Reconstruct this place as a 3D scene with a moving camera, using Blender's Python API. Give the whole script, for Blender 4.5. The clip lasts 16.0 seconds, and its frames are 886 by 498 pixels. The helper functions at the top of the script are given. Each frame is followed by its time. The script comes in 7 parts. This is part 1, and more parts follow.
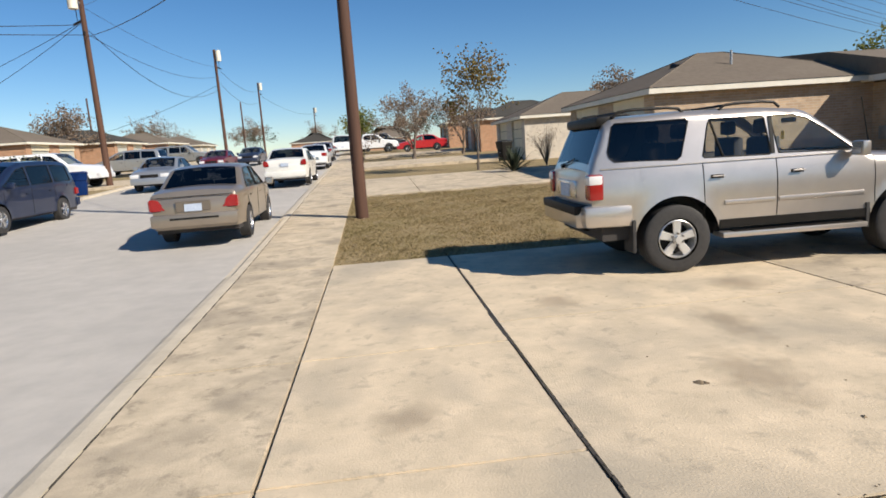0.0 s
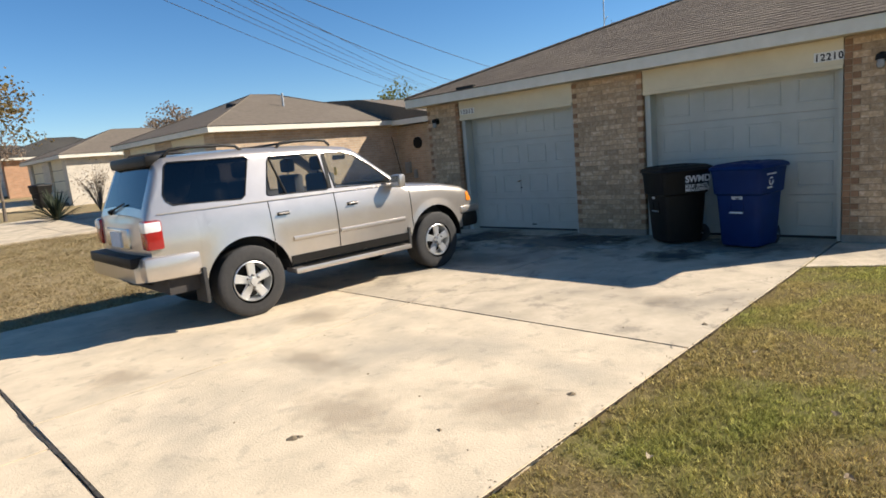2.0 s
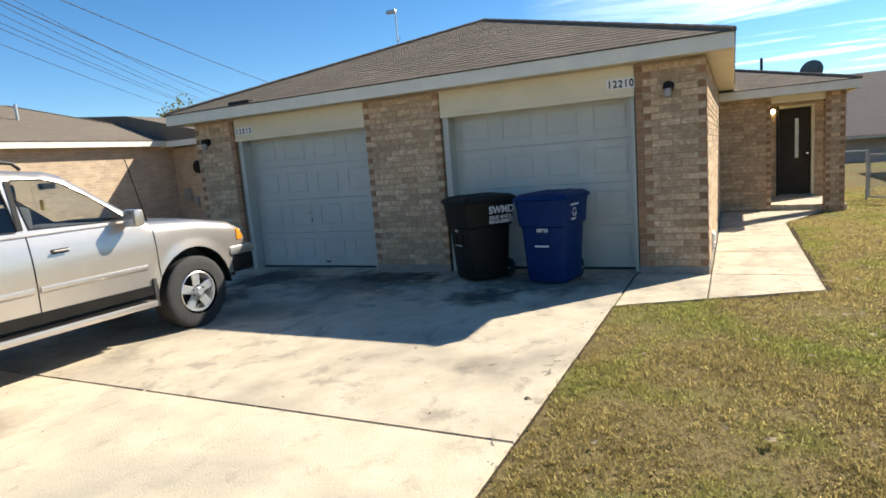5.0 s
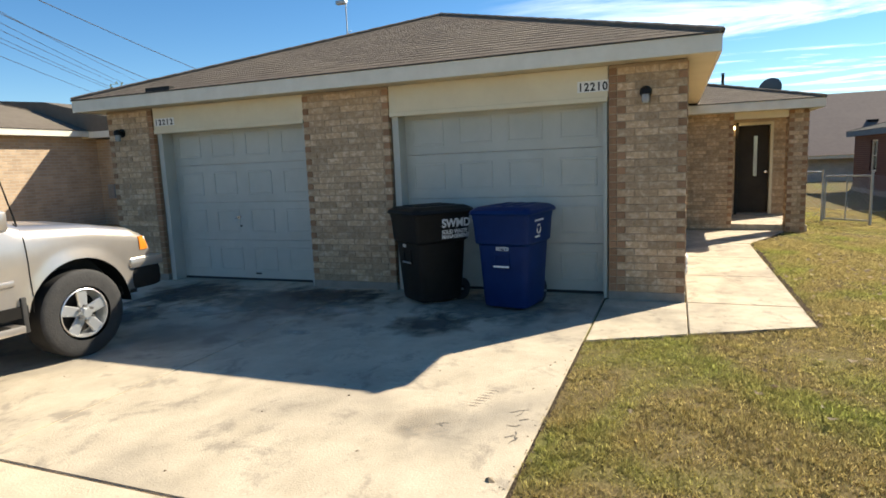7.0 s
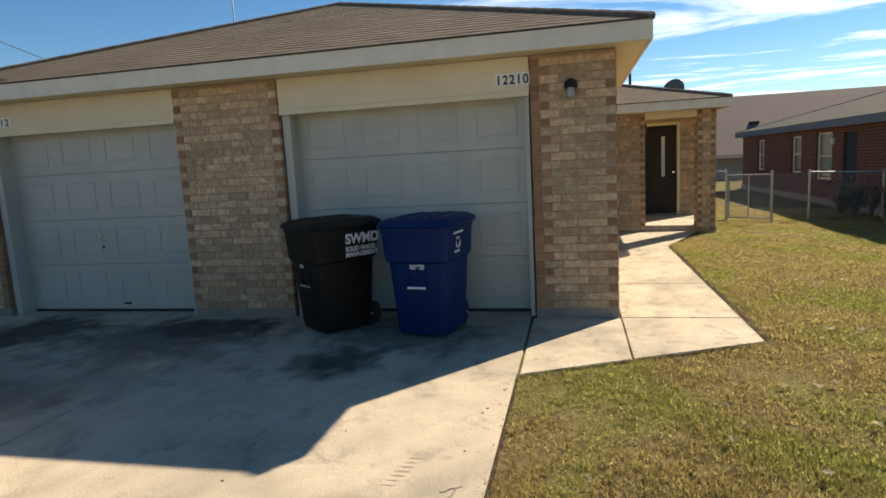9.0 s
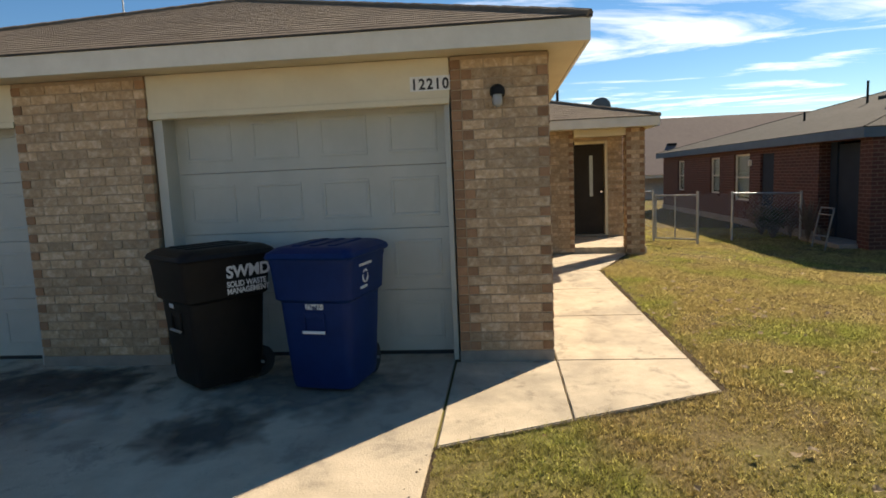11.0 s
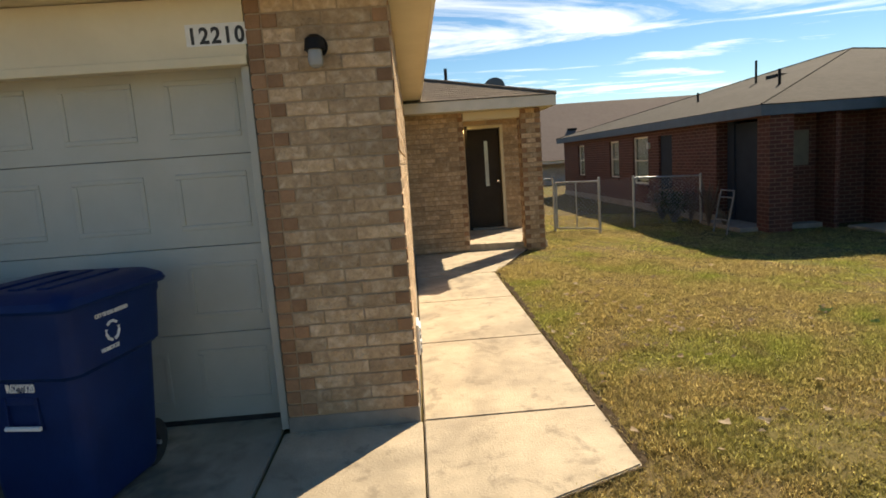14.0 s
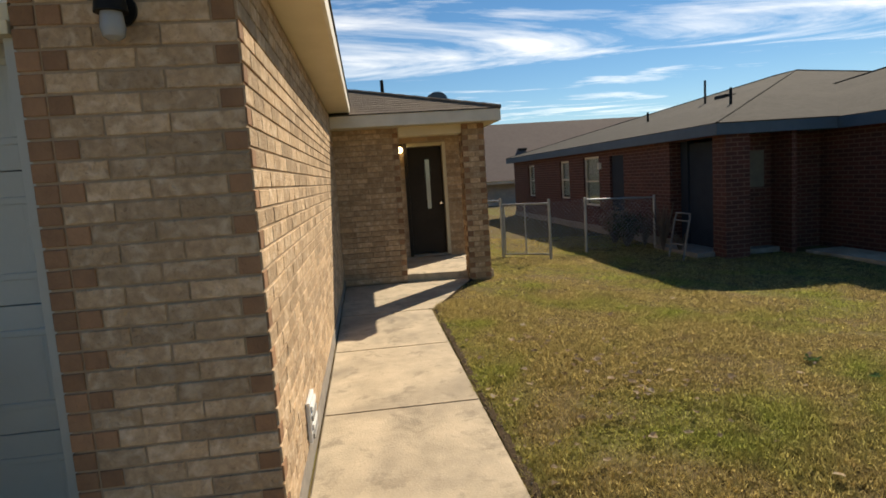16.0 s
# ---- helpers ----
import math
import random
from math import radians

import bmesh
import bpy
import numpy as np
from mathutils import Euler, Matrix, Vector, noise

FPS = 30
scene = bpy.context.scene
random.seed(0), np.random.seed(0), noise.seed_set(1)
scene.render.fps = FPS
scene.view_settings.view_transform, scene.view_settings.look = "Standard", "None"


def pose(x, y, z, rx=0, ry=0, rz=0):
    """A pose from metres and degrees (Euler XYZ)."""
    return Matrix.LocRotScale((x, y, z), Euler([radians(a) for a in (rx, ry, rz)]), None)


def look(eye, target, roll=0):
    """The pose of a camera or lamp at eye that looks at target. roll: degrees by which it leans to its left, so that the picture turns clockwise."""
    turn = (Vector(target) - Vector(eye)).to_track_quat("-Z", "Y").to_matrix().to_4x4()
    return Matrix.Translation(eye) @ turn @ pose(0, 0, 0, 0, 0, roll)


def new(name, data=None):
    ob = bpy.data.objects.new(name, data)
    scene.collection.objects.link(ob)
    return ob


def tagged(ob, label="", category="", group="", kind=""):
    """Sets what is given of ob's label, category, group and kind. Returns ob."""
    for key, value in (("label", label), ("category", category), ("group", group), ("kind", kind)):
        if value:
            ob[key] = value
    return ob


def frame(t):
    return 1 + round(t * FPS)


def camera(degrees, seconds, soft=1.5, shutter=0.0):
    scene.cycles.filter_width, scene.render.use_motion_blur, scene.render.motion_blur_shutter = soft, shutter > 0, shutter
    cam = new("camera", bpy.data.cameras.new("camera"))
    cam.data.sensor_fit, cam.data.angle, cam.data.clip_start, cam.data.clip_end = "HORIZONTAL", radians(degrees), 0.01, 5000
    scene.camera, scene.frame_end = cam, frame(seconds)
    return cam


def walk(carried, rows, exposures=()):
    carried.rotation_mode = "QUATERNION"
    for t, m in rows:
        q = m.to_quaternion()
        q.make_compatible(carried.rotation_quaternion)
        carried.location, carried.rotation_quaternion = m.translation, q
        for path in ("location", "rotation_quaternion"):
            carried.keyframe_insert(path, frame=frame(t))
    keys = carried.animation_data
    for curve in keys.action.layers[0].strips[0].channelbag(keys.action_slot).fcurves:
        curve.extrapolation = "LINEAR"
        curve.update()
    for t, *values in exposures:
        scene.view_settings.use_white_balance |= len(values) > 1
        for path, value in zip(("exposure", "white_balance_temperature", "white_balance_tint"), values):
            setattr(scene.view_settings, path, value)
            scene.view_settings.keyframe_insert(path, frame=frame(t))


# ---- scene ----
# ---- camera ----
cam = camera(73.0, 16.0, soft=1.7)
ROWS = [
    (0.0, 0.672, 1.424, 1.532, 80.44, 3.92, -6.62),
    (0.5, 0.732, 1.528, 1.521, 80.42, 3.45, -15.21),
    (1.0, 0.753, 1.665, 1.525, 80.50, 4.33, -29.90),
    (1.5, 0.801, 1.755, 1.524, 80.51, 5.04, -39.38),
    (2.0, 0.945, 1.805, 1.526, 80.83, 5.08, -45.97),
    (2.5, 1.117, 1.869, 1.522, 81.58, 4.56, -49.10),
    (3.0, 1.315, 1.991, 1.522, 81.63, 4.53, -53.59),
    (3.5, 1.519, 2.082, 1.520, 81.44, 5.45, -58.32),
    (4.0, 1.728, 2.141, 1.534, 81.98, 3.97, -58.79),
    (4.5, 1.935, 2.291, 1.531, 81.60, 3.80, -60.74),
    (5.0, 2.173, 2.413, 1.523, 81.63, 4.54, -64.37),
    (7.5, 3.218, 2.872, 1.522, 82.13, 2.20, -70.75),
    (8.0, 3.419, 2.970, 1.518, 82.56, 3.54, -74.49),
    (8.5, 3.646, 3.039, 1.517, 82.06, 3.73, -76.54),
    (11.0, 4.765, 3.053, 1.514, 83.16, 2.47, -84.40),
    (11.5, 4.988, 3.016, 1.515, 82.43, 3.80, -87.65),
    (12.0, 5.222, 2.921, 1.512, 83.12, 2.93, -88.07),
    (12.5, 5.467, 2.890, 1.515, 82.10, 2.73, -89.55),
    (13.0, 5.701, 2.828, 1.523, 82.29, 4.58, -91.72),
    (13.5, 5.947, 2.711, 1.518, 82.58, 4.33, -92.88),
    (14.0, 6.192, 2.613, 1.499, 81.70, 3.99, -92.97),
    (14.5, 6.455, 2.546, 1.509, 82.96, 4.55, -96.01),
    (15.0, 6.723, 2.427, 1.496, 82.38, 4.81, -96.73),
    (15.5, 6.975, 2.318, 1.501, 81.67, 4.30, -95.98),
    (16.0, 7.227, 2.267, 1.493, 83.24, 3.75, -97.38),
]
EXPOSURES = [(0.0, 0.45, 6600, 11), (1.5, 0.70, 6650, 11), (3.0, 0.95, 6600, 9), (5.0, 1.08, 6500, 7), (7.5, 1.00, 7000, 7), (8.0, 0.88, 7150, 8), (8.5, 0.77, 7300, 9), (11.0, 0.76, 7700, 11), (12.5, 0.78, 8100, 11), (14.5, 0.74, 8200, 10), (15.5, 0.52, 7800, 9), (16.0, 0.32, 7500, 10)]
walk(cam, [(t, pose(x, y, z, rx, ry, rz)) for t, x, y, z, rx, ry, rz in ROWS], EXPOSURES)

# ---- light ----
SUN = Vector((2.77, -2.25, 2.62)).normalized()
world = bpy.data.worlds.new("sky")
scene.world = world
world.use_nodes = True


def build_sky():
    nt = world.node_tree
    nt.nodes.clear()
    n = nt.nodes.new
    out, bg = n("ShaderNodeOutputWorld"), n("ShaderNodeBackground")
    sky = n("ShaderNodeTexSky")
    sky.sky_type, sky.sun_disc = "NISHITA", False
    sky.sun_elevation, sky.sun_rotation = math.asin(SUN.z), math.atan2(SUN.x, SUN.y)
    sky.air_density, sky.dust_density, sky.ozone_density = 0.9, 0.0, 4.5
    co, sep, mz = n("ShaderNodeTexCoord"), n("ShaderNodeSeparateXYZ"), n("ShaderNodeMath")
    dx, dy, comb = n("ShaderNodeMath"), n("ShaderNodeMath"), n("ShaderNodeCombineXYZ")
    nt.links.new(co.outputs["Generated"], sep.inputs[0])
    mz.operation, mz.inputs[1].default_value = "MAXIMUM", 0.06
    nt.links.new(sep.outputs["Z"], mz.inputs[0])
    for node, axis in ((dx, "X"), (dy, "Y")):
        node.operation = "DIVIDE"
        nt.links.new(sep.outputs[axis], node.inputs[0])
        nt.links.new(mz.outputs[0], node.inputs[1])
    nt.links.new(dx.outputs[0], comb.inputs[0])
    nt.links.new(dy.outputs[0], comb.inputs[1])
    mp = n("ShaderNodeMapping")
    mp.inputs["Rotation"].default_value = (0, 0, radians(-18))
    mp.inputs["Scale"].default_value = (0.55, 0.24, 1.0)
    mp.inputs["Location"].default_value = (0.35, 0.2, 0.0)
    nt.links.new(comb.outputs[0], mp.inputs["Vector"])
    noi = n("ShaderNodeTexNoise")
    noi.inputs["Scale"].default_value, noi.inputs["Detail"].default_value = 1.0, 10.0
    noi.inputs["Roughness"].default_value, noi.inputs["Distortion"].default_value = 0.62, 0.9
    nt.links.new(mp.outputs[0], noi.inputs["Vector"])
    ramp = n("ShaderNodeValToRGB")
    ramp.color_ramp.elements[0].position, ramp.color_ramp.elements[1].position = 0.53, 0.76
    nt.links.new(noi.outputs["Fac"], ramp.inputs[0])
    # the cirrus lies in the south-east half of the sky
    side = n("ShaderNodeVectorMath")
    side.operation = "DOT_PRODUCT"
    side.inputs[1].default_value = (0.75, -0.66, 0.0)
    nt.links.new(co.outputs["Generated"], side.inputs[0])
    rng = n("ShaderNodeMapRange")
    rng.inputs["From Min"].default_value, rng.inputs["From Max"].default_value = 0.50, 0.80
    nt.links.new(side.outputs["Value"], rng.inputs["Value"])
    mul = n("ShaderNodeMath")
    mul.operation = "MULTIPLY"
    nt.links.new(ramp.outputs[0], mul.inputs[0])
    nt.links.new(rng.outputs[0], mul.inputs[1])
    mix = n("ShaderNodeMix")
    mix.data_type = "RGBA"
    nt.links.new(mul.outputs[0], mix.inputs["Factor"])
    hue = n("ShaderNodeHueSaturation")
    hue.inputs["Saturation"].default_value, hue.inputs["Value"].default_value = 1.2, 1.2
    nt.links.new(sky.outputs[0], hue.inputs["Color"])
    nt.links.new(hue.outputs[0], mix.inputs["A"])
    mix.inputs["B"].default_value = (19.0, 19.2, 19.6, 1)
    nt.links.new(mix.outputs["Result"], bg.inputs["Color"])
    bg.inputs["Strength"].default_value = 0.066
    nt.links.new(bg.outputs[0], out.inputs[0])


build_sky()
sun = bpy.data.lights.new("sun", "SUN")
sun.energy, sun.angle, sun.color = 5.0, radians(0.53), (1.0, 0.93, 0.82)
new("sun", sun).matrix_basis = look(SUN * 60, (0, 0, 0))

# ---- materials ----


def material(name, c1, c2=None, scale=4.0, rough=0.8, metal=0.0, bump=0.0, bump_scale=60.0, c3=None, scale3=0.6, mix3=0.5,
             vary="", coat=0.0, spec=0.5, stretch=(1, 1, 1), emit=0.0, thin=0.0, spread=(0.74, 1.22), c4=None, scale4=1.5, mix4=0.5, edge4=0.6):
    """Two noises of colour (grain, stains), fine relief, and a change from piece to piece (vary: object or island)."""
    m = bpy.data.materials.new(name)
    m.use_nodes = True
    nt = m.node_tree
    n, link = nt.nodes.new, nt.links.new
    bsdf = nt.nodes["Principled BSDF"]
    bsdf.inputs["Roughness"].default_value, bsdf.inputs["Metallic"].default_value = rough, metal
    bsdf.inputs["Coat Weight"].default_value, bsdf.inputs["Specular IOR Level"].default_value = coat, spec
    bsdf.inputs["Base Color"].default_value = (*c1, 1)
    co = n("ShaderNodeNewGeometry")
    mp = n("ShaderNodeMapping")
    mp.inputs["Scale"].default_value = stretch
    link(co.outputs["Position"], mp.inputs["Vector"])
    colour = None
    if c2:
        noi, ramp, mix = n("ShaderNodeTexNoise"), n("ShaderNodeMapRange"), n("ShaderNodeMix")
        noi.inputs["Scale"].default_value, noi.inputs["Detail"].default_value = scale, 8
        noi.inputs["Roughness"].default_value = 0.65
        link(mp.outputs[0], noi.inputs["Vector"])
        ramp.inputs["From Min"].default_value, ramp.inputs["From Max"].default_value = 0.34, 0.66
        link(noi.outputs["Fac"], ramp.inputs["Value"])
        mix.data_type = "RGBA"
        mix.inputs["A"].default_value, mix.inputs["B"].default_value = (*c1, 1), (*c2, 1)
        link(ramp.outputs[0], mix.inputs["Factor"])
        colour = mix.outputs["Result"]
    if c3:
        noi, ramp, mix = n("ShaderNodeTexNoise"), n("ShaderNodeMapRange"), n("ShaderNodeMix")
        noi.inputs["Scale"].default_value, noi.inputs["Detail"].default_value = scale3, 6
        noi.inputs["Distortion"].default_value = 0.6
        link(mp.outputs[0], noi.inputs["Vector"])
        ramp.inputs["From Min"].default_value, ramp.inputs["From Max"].default_value = 0.48, 0.72
        ramp.inputs["To Max"].default_value = mix3
        link(noi.outputs["Fac"], ramp.inputs["Value"])
        mix.data_type = "RGBA"
        link(colour, mix.inputs["A"])
        mix.inputs["B"].default_value = (*c3, 1)
        link(ramp.outputs[0], mix.inputs["Factor"])
        colour = mix.outputs["Result"]
    if c4:
        noi, ramp, mix = n("ShaderNodeTexNoise"), n("ShaderNodeMapRange"), n("ShaderNodeMix")
        noi.inputs["Scale"].default_value, noi.inputs["Detail"].default_value = scale4, 10
        noi.inputs["Roughness"].default_value, noi.inputs["Distortion"].default_value = 0.72, 0.35
        link(mp.outputs[0], noi.inputs["Vector"])
        ramp.inputs["From Min"].default_value, ramp.inputs["From Max"].default_value = edge4, edge4 + 0.1
        ramp.inputs["To Max"].default_value = mix4
        link(noi.outputs["Fac"], ramp.inputs["Value"])
        mix.data_type = "RGBA"
        link(colour, mix.inputs["A"])
        mix.inputs["B"].default_value = (*c4, 1)
        link(ramp.outputs[0], mix.inputs["Factor"])
        colour = mix.outputs["Result"]
    if vary:
        hsv, rng = n("ShaderNodeHueSaturation"), n("ShaderNodeMapRange")
        src = n("ShaderNodeObjectInfo").outputs["Random"] if vary == "object" else co.outputs["Random Per Island"]
        rng.inputs["To Min"].default_value, rng.inputs["To Max"].default_value = spread
        link(src, rng.inputs["Value"])
        link(rng.outputs[0], hsv.inputs["Value"])
        if colour:
            link(colour, hsv.inputs["Color"])
        else:
            hsv.inputs["Color"].default_value = (*c1, 1)
        colour = hsv.outputs[0]
    if colour:
        link(colour, bsdf.inputs["Base Color"])
    if bump:
        noi, b = n("ShaderNodeTexNoise"), n("ShaderNodeBump")
        noi.inputs["Scale"].default_value, noi.inputs["Detail"].default_value = bump_scale, 5
        link(mp.outputs[0], noi.inputs["Vector"])
        link(noi.outputs["Fac"], b.inputs["Height"])
        b.inputs["Strength"].default_value, b.inputs["Distance"].default_value = bump, 0.01
        link(b.outputs[0], bsdf.inputs["Normal"])
    if thin:
        tl, mx = n("ShaderNodeBsdfTranslucent"), n("ShaderNodeMixShader")
        if colour:
            link(colour, tl.inputs["Color"])
        mx.inputs[0].default_value = thin
        link(bsdf.outputs[0], mx.inputs[1])
        link(tl.outputs[0], mx.inputs[2])
        link(mx.outputs[0], nt.nodes["Material Output"].inputs[0])
    if emit:
        bsdf.inputs["Emission Color"].default_value, bsdf.inputs["Emission Strength"].default_value = (*c1, 1), emit
    return m


def pattern(name, c1, c2, mortar, width, height, gap=0.012, axes="xz", rough=0.85, offset=0.5, bump=0.6, squash=1.0):
    """Courses for surfaces that stay far off: brickwork or shingles in the plane of two axes."""
    m = bpy.data.materials.new(name)
    m.use_nodes = True
    nt = m.node_tree
    n, link = nt.nodes.new, nt.links.new
    bsdf = nt.nodes["Principled BSDF"]
    bsdf.inputs["Roughness"].default_value = rough
    co, sep, comb = n("ShaderNodeNewGeometry"), n("ShaderNodeSeparateXYZ"), n("ShaderNodeCombineXYZ")
    link(co.outputs["Position"], sep.inputs[0])
    if axes == "sz":
        add = n("ShaderNodeMath")
        link(sep.outputs["X"], add.inputs[0])
        link(sep.outputs["Y"], add.inputs[1])
        first = add.outputs[0]
    else:
        first = sep.outputs[axes[0].upper()]
    link(first, comb.inputs[0])
    link(sep.outputs[axes[1].upper()], comb.inputs[1])
    br = n("ShaderNodeTexBrick")
    br.offset = offset
    br.inputs["Scale"].default_value = 1.0
    br.inputs["Brick Width"].default_value, br.inputs["Row Height"].default_value = width, height
    br.inputs["Mortar Size"].default_value, br.inputs["Bias"].default_value = gap, 0.0
    br.inputs["Color1"].default_value, br.inputs["Color2"].default_value = (*c1, 1), (*c2, 1)
    br.inputs["Mortar"].default_value = (*mortar, 1)
    link(comb.outputs[0], br.inputs["Vector"])
    noi, mix = n("ShaderNodeTexNoise"), n("ShaderNodeMix")
    noi.inputs["Scale"].default_value, noi.inputs["Detail"].default_value = 3.0, 8
    link(co.outputs["Position"], noi.inputs["Vector"])
    mix.data_type, mix.blend_type = "RGBA", "MULTIPLY"
    rng = n("ShaderNodeMapRange")
    rng.inputs["To Min"].default_value, rng.inputs["To Max"].default_value = 0.72, 1.25
    link(noi.outputs["Fac"], rng.inputs["Value"])
    mix.inputs["Factor"].default_value = 1.0
    link(br.outputs["Color"], mix.inputs["A"])
    link(rng.outputs[0], mix.inputs["B"])
    link(mix.outputs["Result"], bsdf.inputs["Base Color"])
    b = n("ShaderNodeBump")
    b.inputs["Strength"].default_value, b.inputs["Distance"].default_value = bump, 0.01
    b.invert = True
    link(br.outputs["Fac"], b.inputs["Height"])
    link(b.outputs[0], bsdf.inputs["Normal"])
    return m


def glass(name, tint, rough=0.0):
    m = bpy.data.materials.new(name)
    m.use_nodes = True
    nt = m.node_tree
    n, link = nt.nodes.new, nt.links.new
    out = nt.nodes["Material Output"]
    tr, gl, mix, lw = n("ShaderNodeBsdfTransparent"), n("ShaderNodeBsdfGlossy"), n("ShaderNodeMixShader"), n("ShaderNodeLayerWeight")
    power, gain = n("ShaderNodeMath"), n("ShaderNodeMath")
    tr.inputs["Color"].default_value = (*tint, 1)
    gl.inputs["Roughness"].default_value = 0.03 + rough
    # the gloss grows towards grazing angles, alike on both sides of the pane
    lw.inputs["Blend"].default_value = 0.5
    power.operation, power.inputs[1].default_value = "POWER", 4.0
    gain.operation, gain.inputs[1].default_value, gain.inputs[2].default_value = "MULTIPLY_ADD", 0.9, 0.05
    link(lw.outputs["Facing"], power.inputs[0])
    link(power.outputs[0], gain.inputs[0])
    link(gain.outputs[0], mix.inputs[0])
    link(tr.outputs[0], mix.inputs[1])
    link(gl.outputs[0], mix.inputs[2])
    link(mix.outputs[0], out.inputs[0])
    return m


CONCRETE = material("concrete_drive", (0.65, 0.525, 0.365), (0.50, 0.41, 0.285), 2.8, 0.88, bump=0.35, bump_scale=70, c3=(0.34, 0.295, 0.225), scale3=0.85, mix3=0.85, c4=(0.30, 0.255, 0.19), scale4=5.0, mix4=0.5, edge4=0.545)
# garage-side slabs: stained, and toned down to deepen the shade lying there
CONCRETE_GRIME_SHADE = material("concrete_grime_shade", (0.58, 0.475, 0.34), (0.43, 0.355, 0.25), 3.0, 0.85, bump=0.3, bump_scale=70, c3=(0.25, 0.215, 0.165), scale3=0.75, mix3=0.8, c4=(0.17, 0.145, 0.115), scale4=2.6, mix4=0.5, edge4=0.53)
WALKWAY = material("concrete_walk", (0.60, 0.49, 0.345), (0.42, 0.345, 0.24), 3.6, 0.88, bump=0.35, bump_scale=70, c3=(0.25, 0.21, 0.155), scale3=1.3, mix3=0.78, c4=(0.17, 0.14, 0.10), scale4=4.5, mix4=0.5, edge4=0.54)
ROAD = material("street_surface", (0.47, 0.435, 0.385), (0.40, 0.37, 0.33), 2.5, 0.9, bump=0.5, bump_scale=120, c3=(0.35, 0.325, 0.29), scale3=0.25, mix3=0.6)
KERB = material("kerb_concrete", (0.58, 0.50, 0.38), (0.46, 0.395, 0.30), 3.0, 0.9, bump=0.3)
SEAL = material("joint_filler", (0.03, 0.026, 0.022), (0.07, 0.06, 0.05), 9, 0.9, bump=0.5)
SOIL = material("lawn_soil", (0.10, 0.075, 0.035), (0.22, 0.165, 0.075), 30.0, 1.0, bump=0.9, bump_scale=70, c3=(0.17, 0.185, 0.045), scale3=0.8, mix3=0.7, spec=0.05)
SOIL_DRY = material("dry_lawn_soil", (0.20, 0.15, 0.08), (0.35, 0.27, 0.15), 24.0, 1.0, bump=0.9, bump_scale=60, c3=(0.19, 0.16, 0.075), scale3=0.5, mix3=0.5, spec=0.1)
GRASS_DRY = material("dry_grass", (0.45, 0.35, 0.19), (0.32, 0.245, 0.125), 2.0, 0.9, c3=(0.23, 0.21, 0.075), scale3=0.6, mix3=0.5, vary="island", spread=(0.5, 1.35), thin=0.4, spec=0.15)
GRASS = material("patchy_grass", (0.62, 0.495, 0.21), (0.36, 0.295, 0.11), 14.0, 0.9, c3=(0.33, 0.385, 0.075), scale3=0.8, mix3=0.85, vary="island", spread=(0.35, 1.5), thin=0.6, spec=0.1, c4=(0.30, 0.22, 0.12), scale4=1.8, mix4=0.55, edge4=0.54)
LEAF_LITTER = material("fallen_leaf", (0.33, 0.22, 0.12), (0.60, 0.50, 0.36), 9.0, 0.9, vary="island", spread=(0.45, 1.3), thin=0.35, spec=0.2)
BRICK = material("tan_brick", (0.55, 0.39, 0.24), (0.39, 0.27, 0.168), 26.0, 0.92, bump=1.0, bump_scale=55, c3=(0.70, 0.56, 0.40), scale3=15.0, mix3=0.75, vary="object", spread=(0.74, 1.2), spec=0.15, c4=(0.20, 0.13, 0.08), scale4=34.0, mix4=0.6, edge4=0.58)
BRICK_ISLAND = material("tan_brick_far", (0.55, 0.39, 0.24), (0.39, 0.27, 0.168), 26.0, 0.92, bump=1.0, bump_scale=55, c3=(0.70, 0.56, 0.40), scale3=15.0, mix3=0.75, vary="island", spread=(0.74, 1.2), spec=0.15, c4=(0.20, 0.13, 0.08), scale4=34.0, mix4=0.6, edge4=0.58)
BRICK_BROWN = material("brown_brick", (0.36, 0.205, 0.115), (0.27, 0.155, 0.09), 9.0, 0.9, bump=0.5, bump_scale=70, vary="object", spread=(0.8, 1.18), spec=0.2)
BRICK_BROWN_ISLAND = material("brown_brick_far", (0.36, 0.205, 0.115), (0.27, 0.155, 0.09), 9.0, 0.9, bump=0.5, bump_scale=70, vary="island", spread=(0.8, 1.18), spec=0.2)
MORTAR = material("mortar", (0.42, 0.31, 0.205), (0.33, 0.245, 0.16), 12.0, 0.95, bump=0.4, spec=0.2)
FOUNDATION = material("slab_concrete", (0.30, 0.265, 0.22), (0.21, 0.185, 0.155), 5.0, 0.92, bump=0.4)
SHINGLE = material("brown_shingle", (0.20, 0.16, 0.12), (0.155, 0.122, 0.092), 14.0, 0.95, bump=0.8, bump_scale=160, c3=(0.23, 0.185, 0.135), scale3=0.7, mix3=0.6, vary="island", spread=(0.9, 1.1), spec=0.15)
SHINGLE_FAR = material("brown_shingle_far", (0.17, 0.14, 0.11), (0.135, 0.112, 0.088), 6.0, 0.95, bump=0.5, bump_scale=60, c3=(0.195, 0.165, 0.13), scale3=0.5, mix3=0.5, spec=0.1)
SHINGLE_GREY = material("grey_shingle", (0.068, 0.063, 0.055), (0.05, 0.047, 0.042), 6.0, 0.95, bump=0.5, bump_scale=60, c3=(0.085, 0.078, 0.067), scale3=0.5, mix3=0.5, spec=0.1)
TRIM = material("cream_paint", (0.70, 0.62, 0.44), (0.64, 0.56, 0.39), 3.0, 0.6, bump=0.1, bump_scale=30)
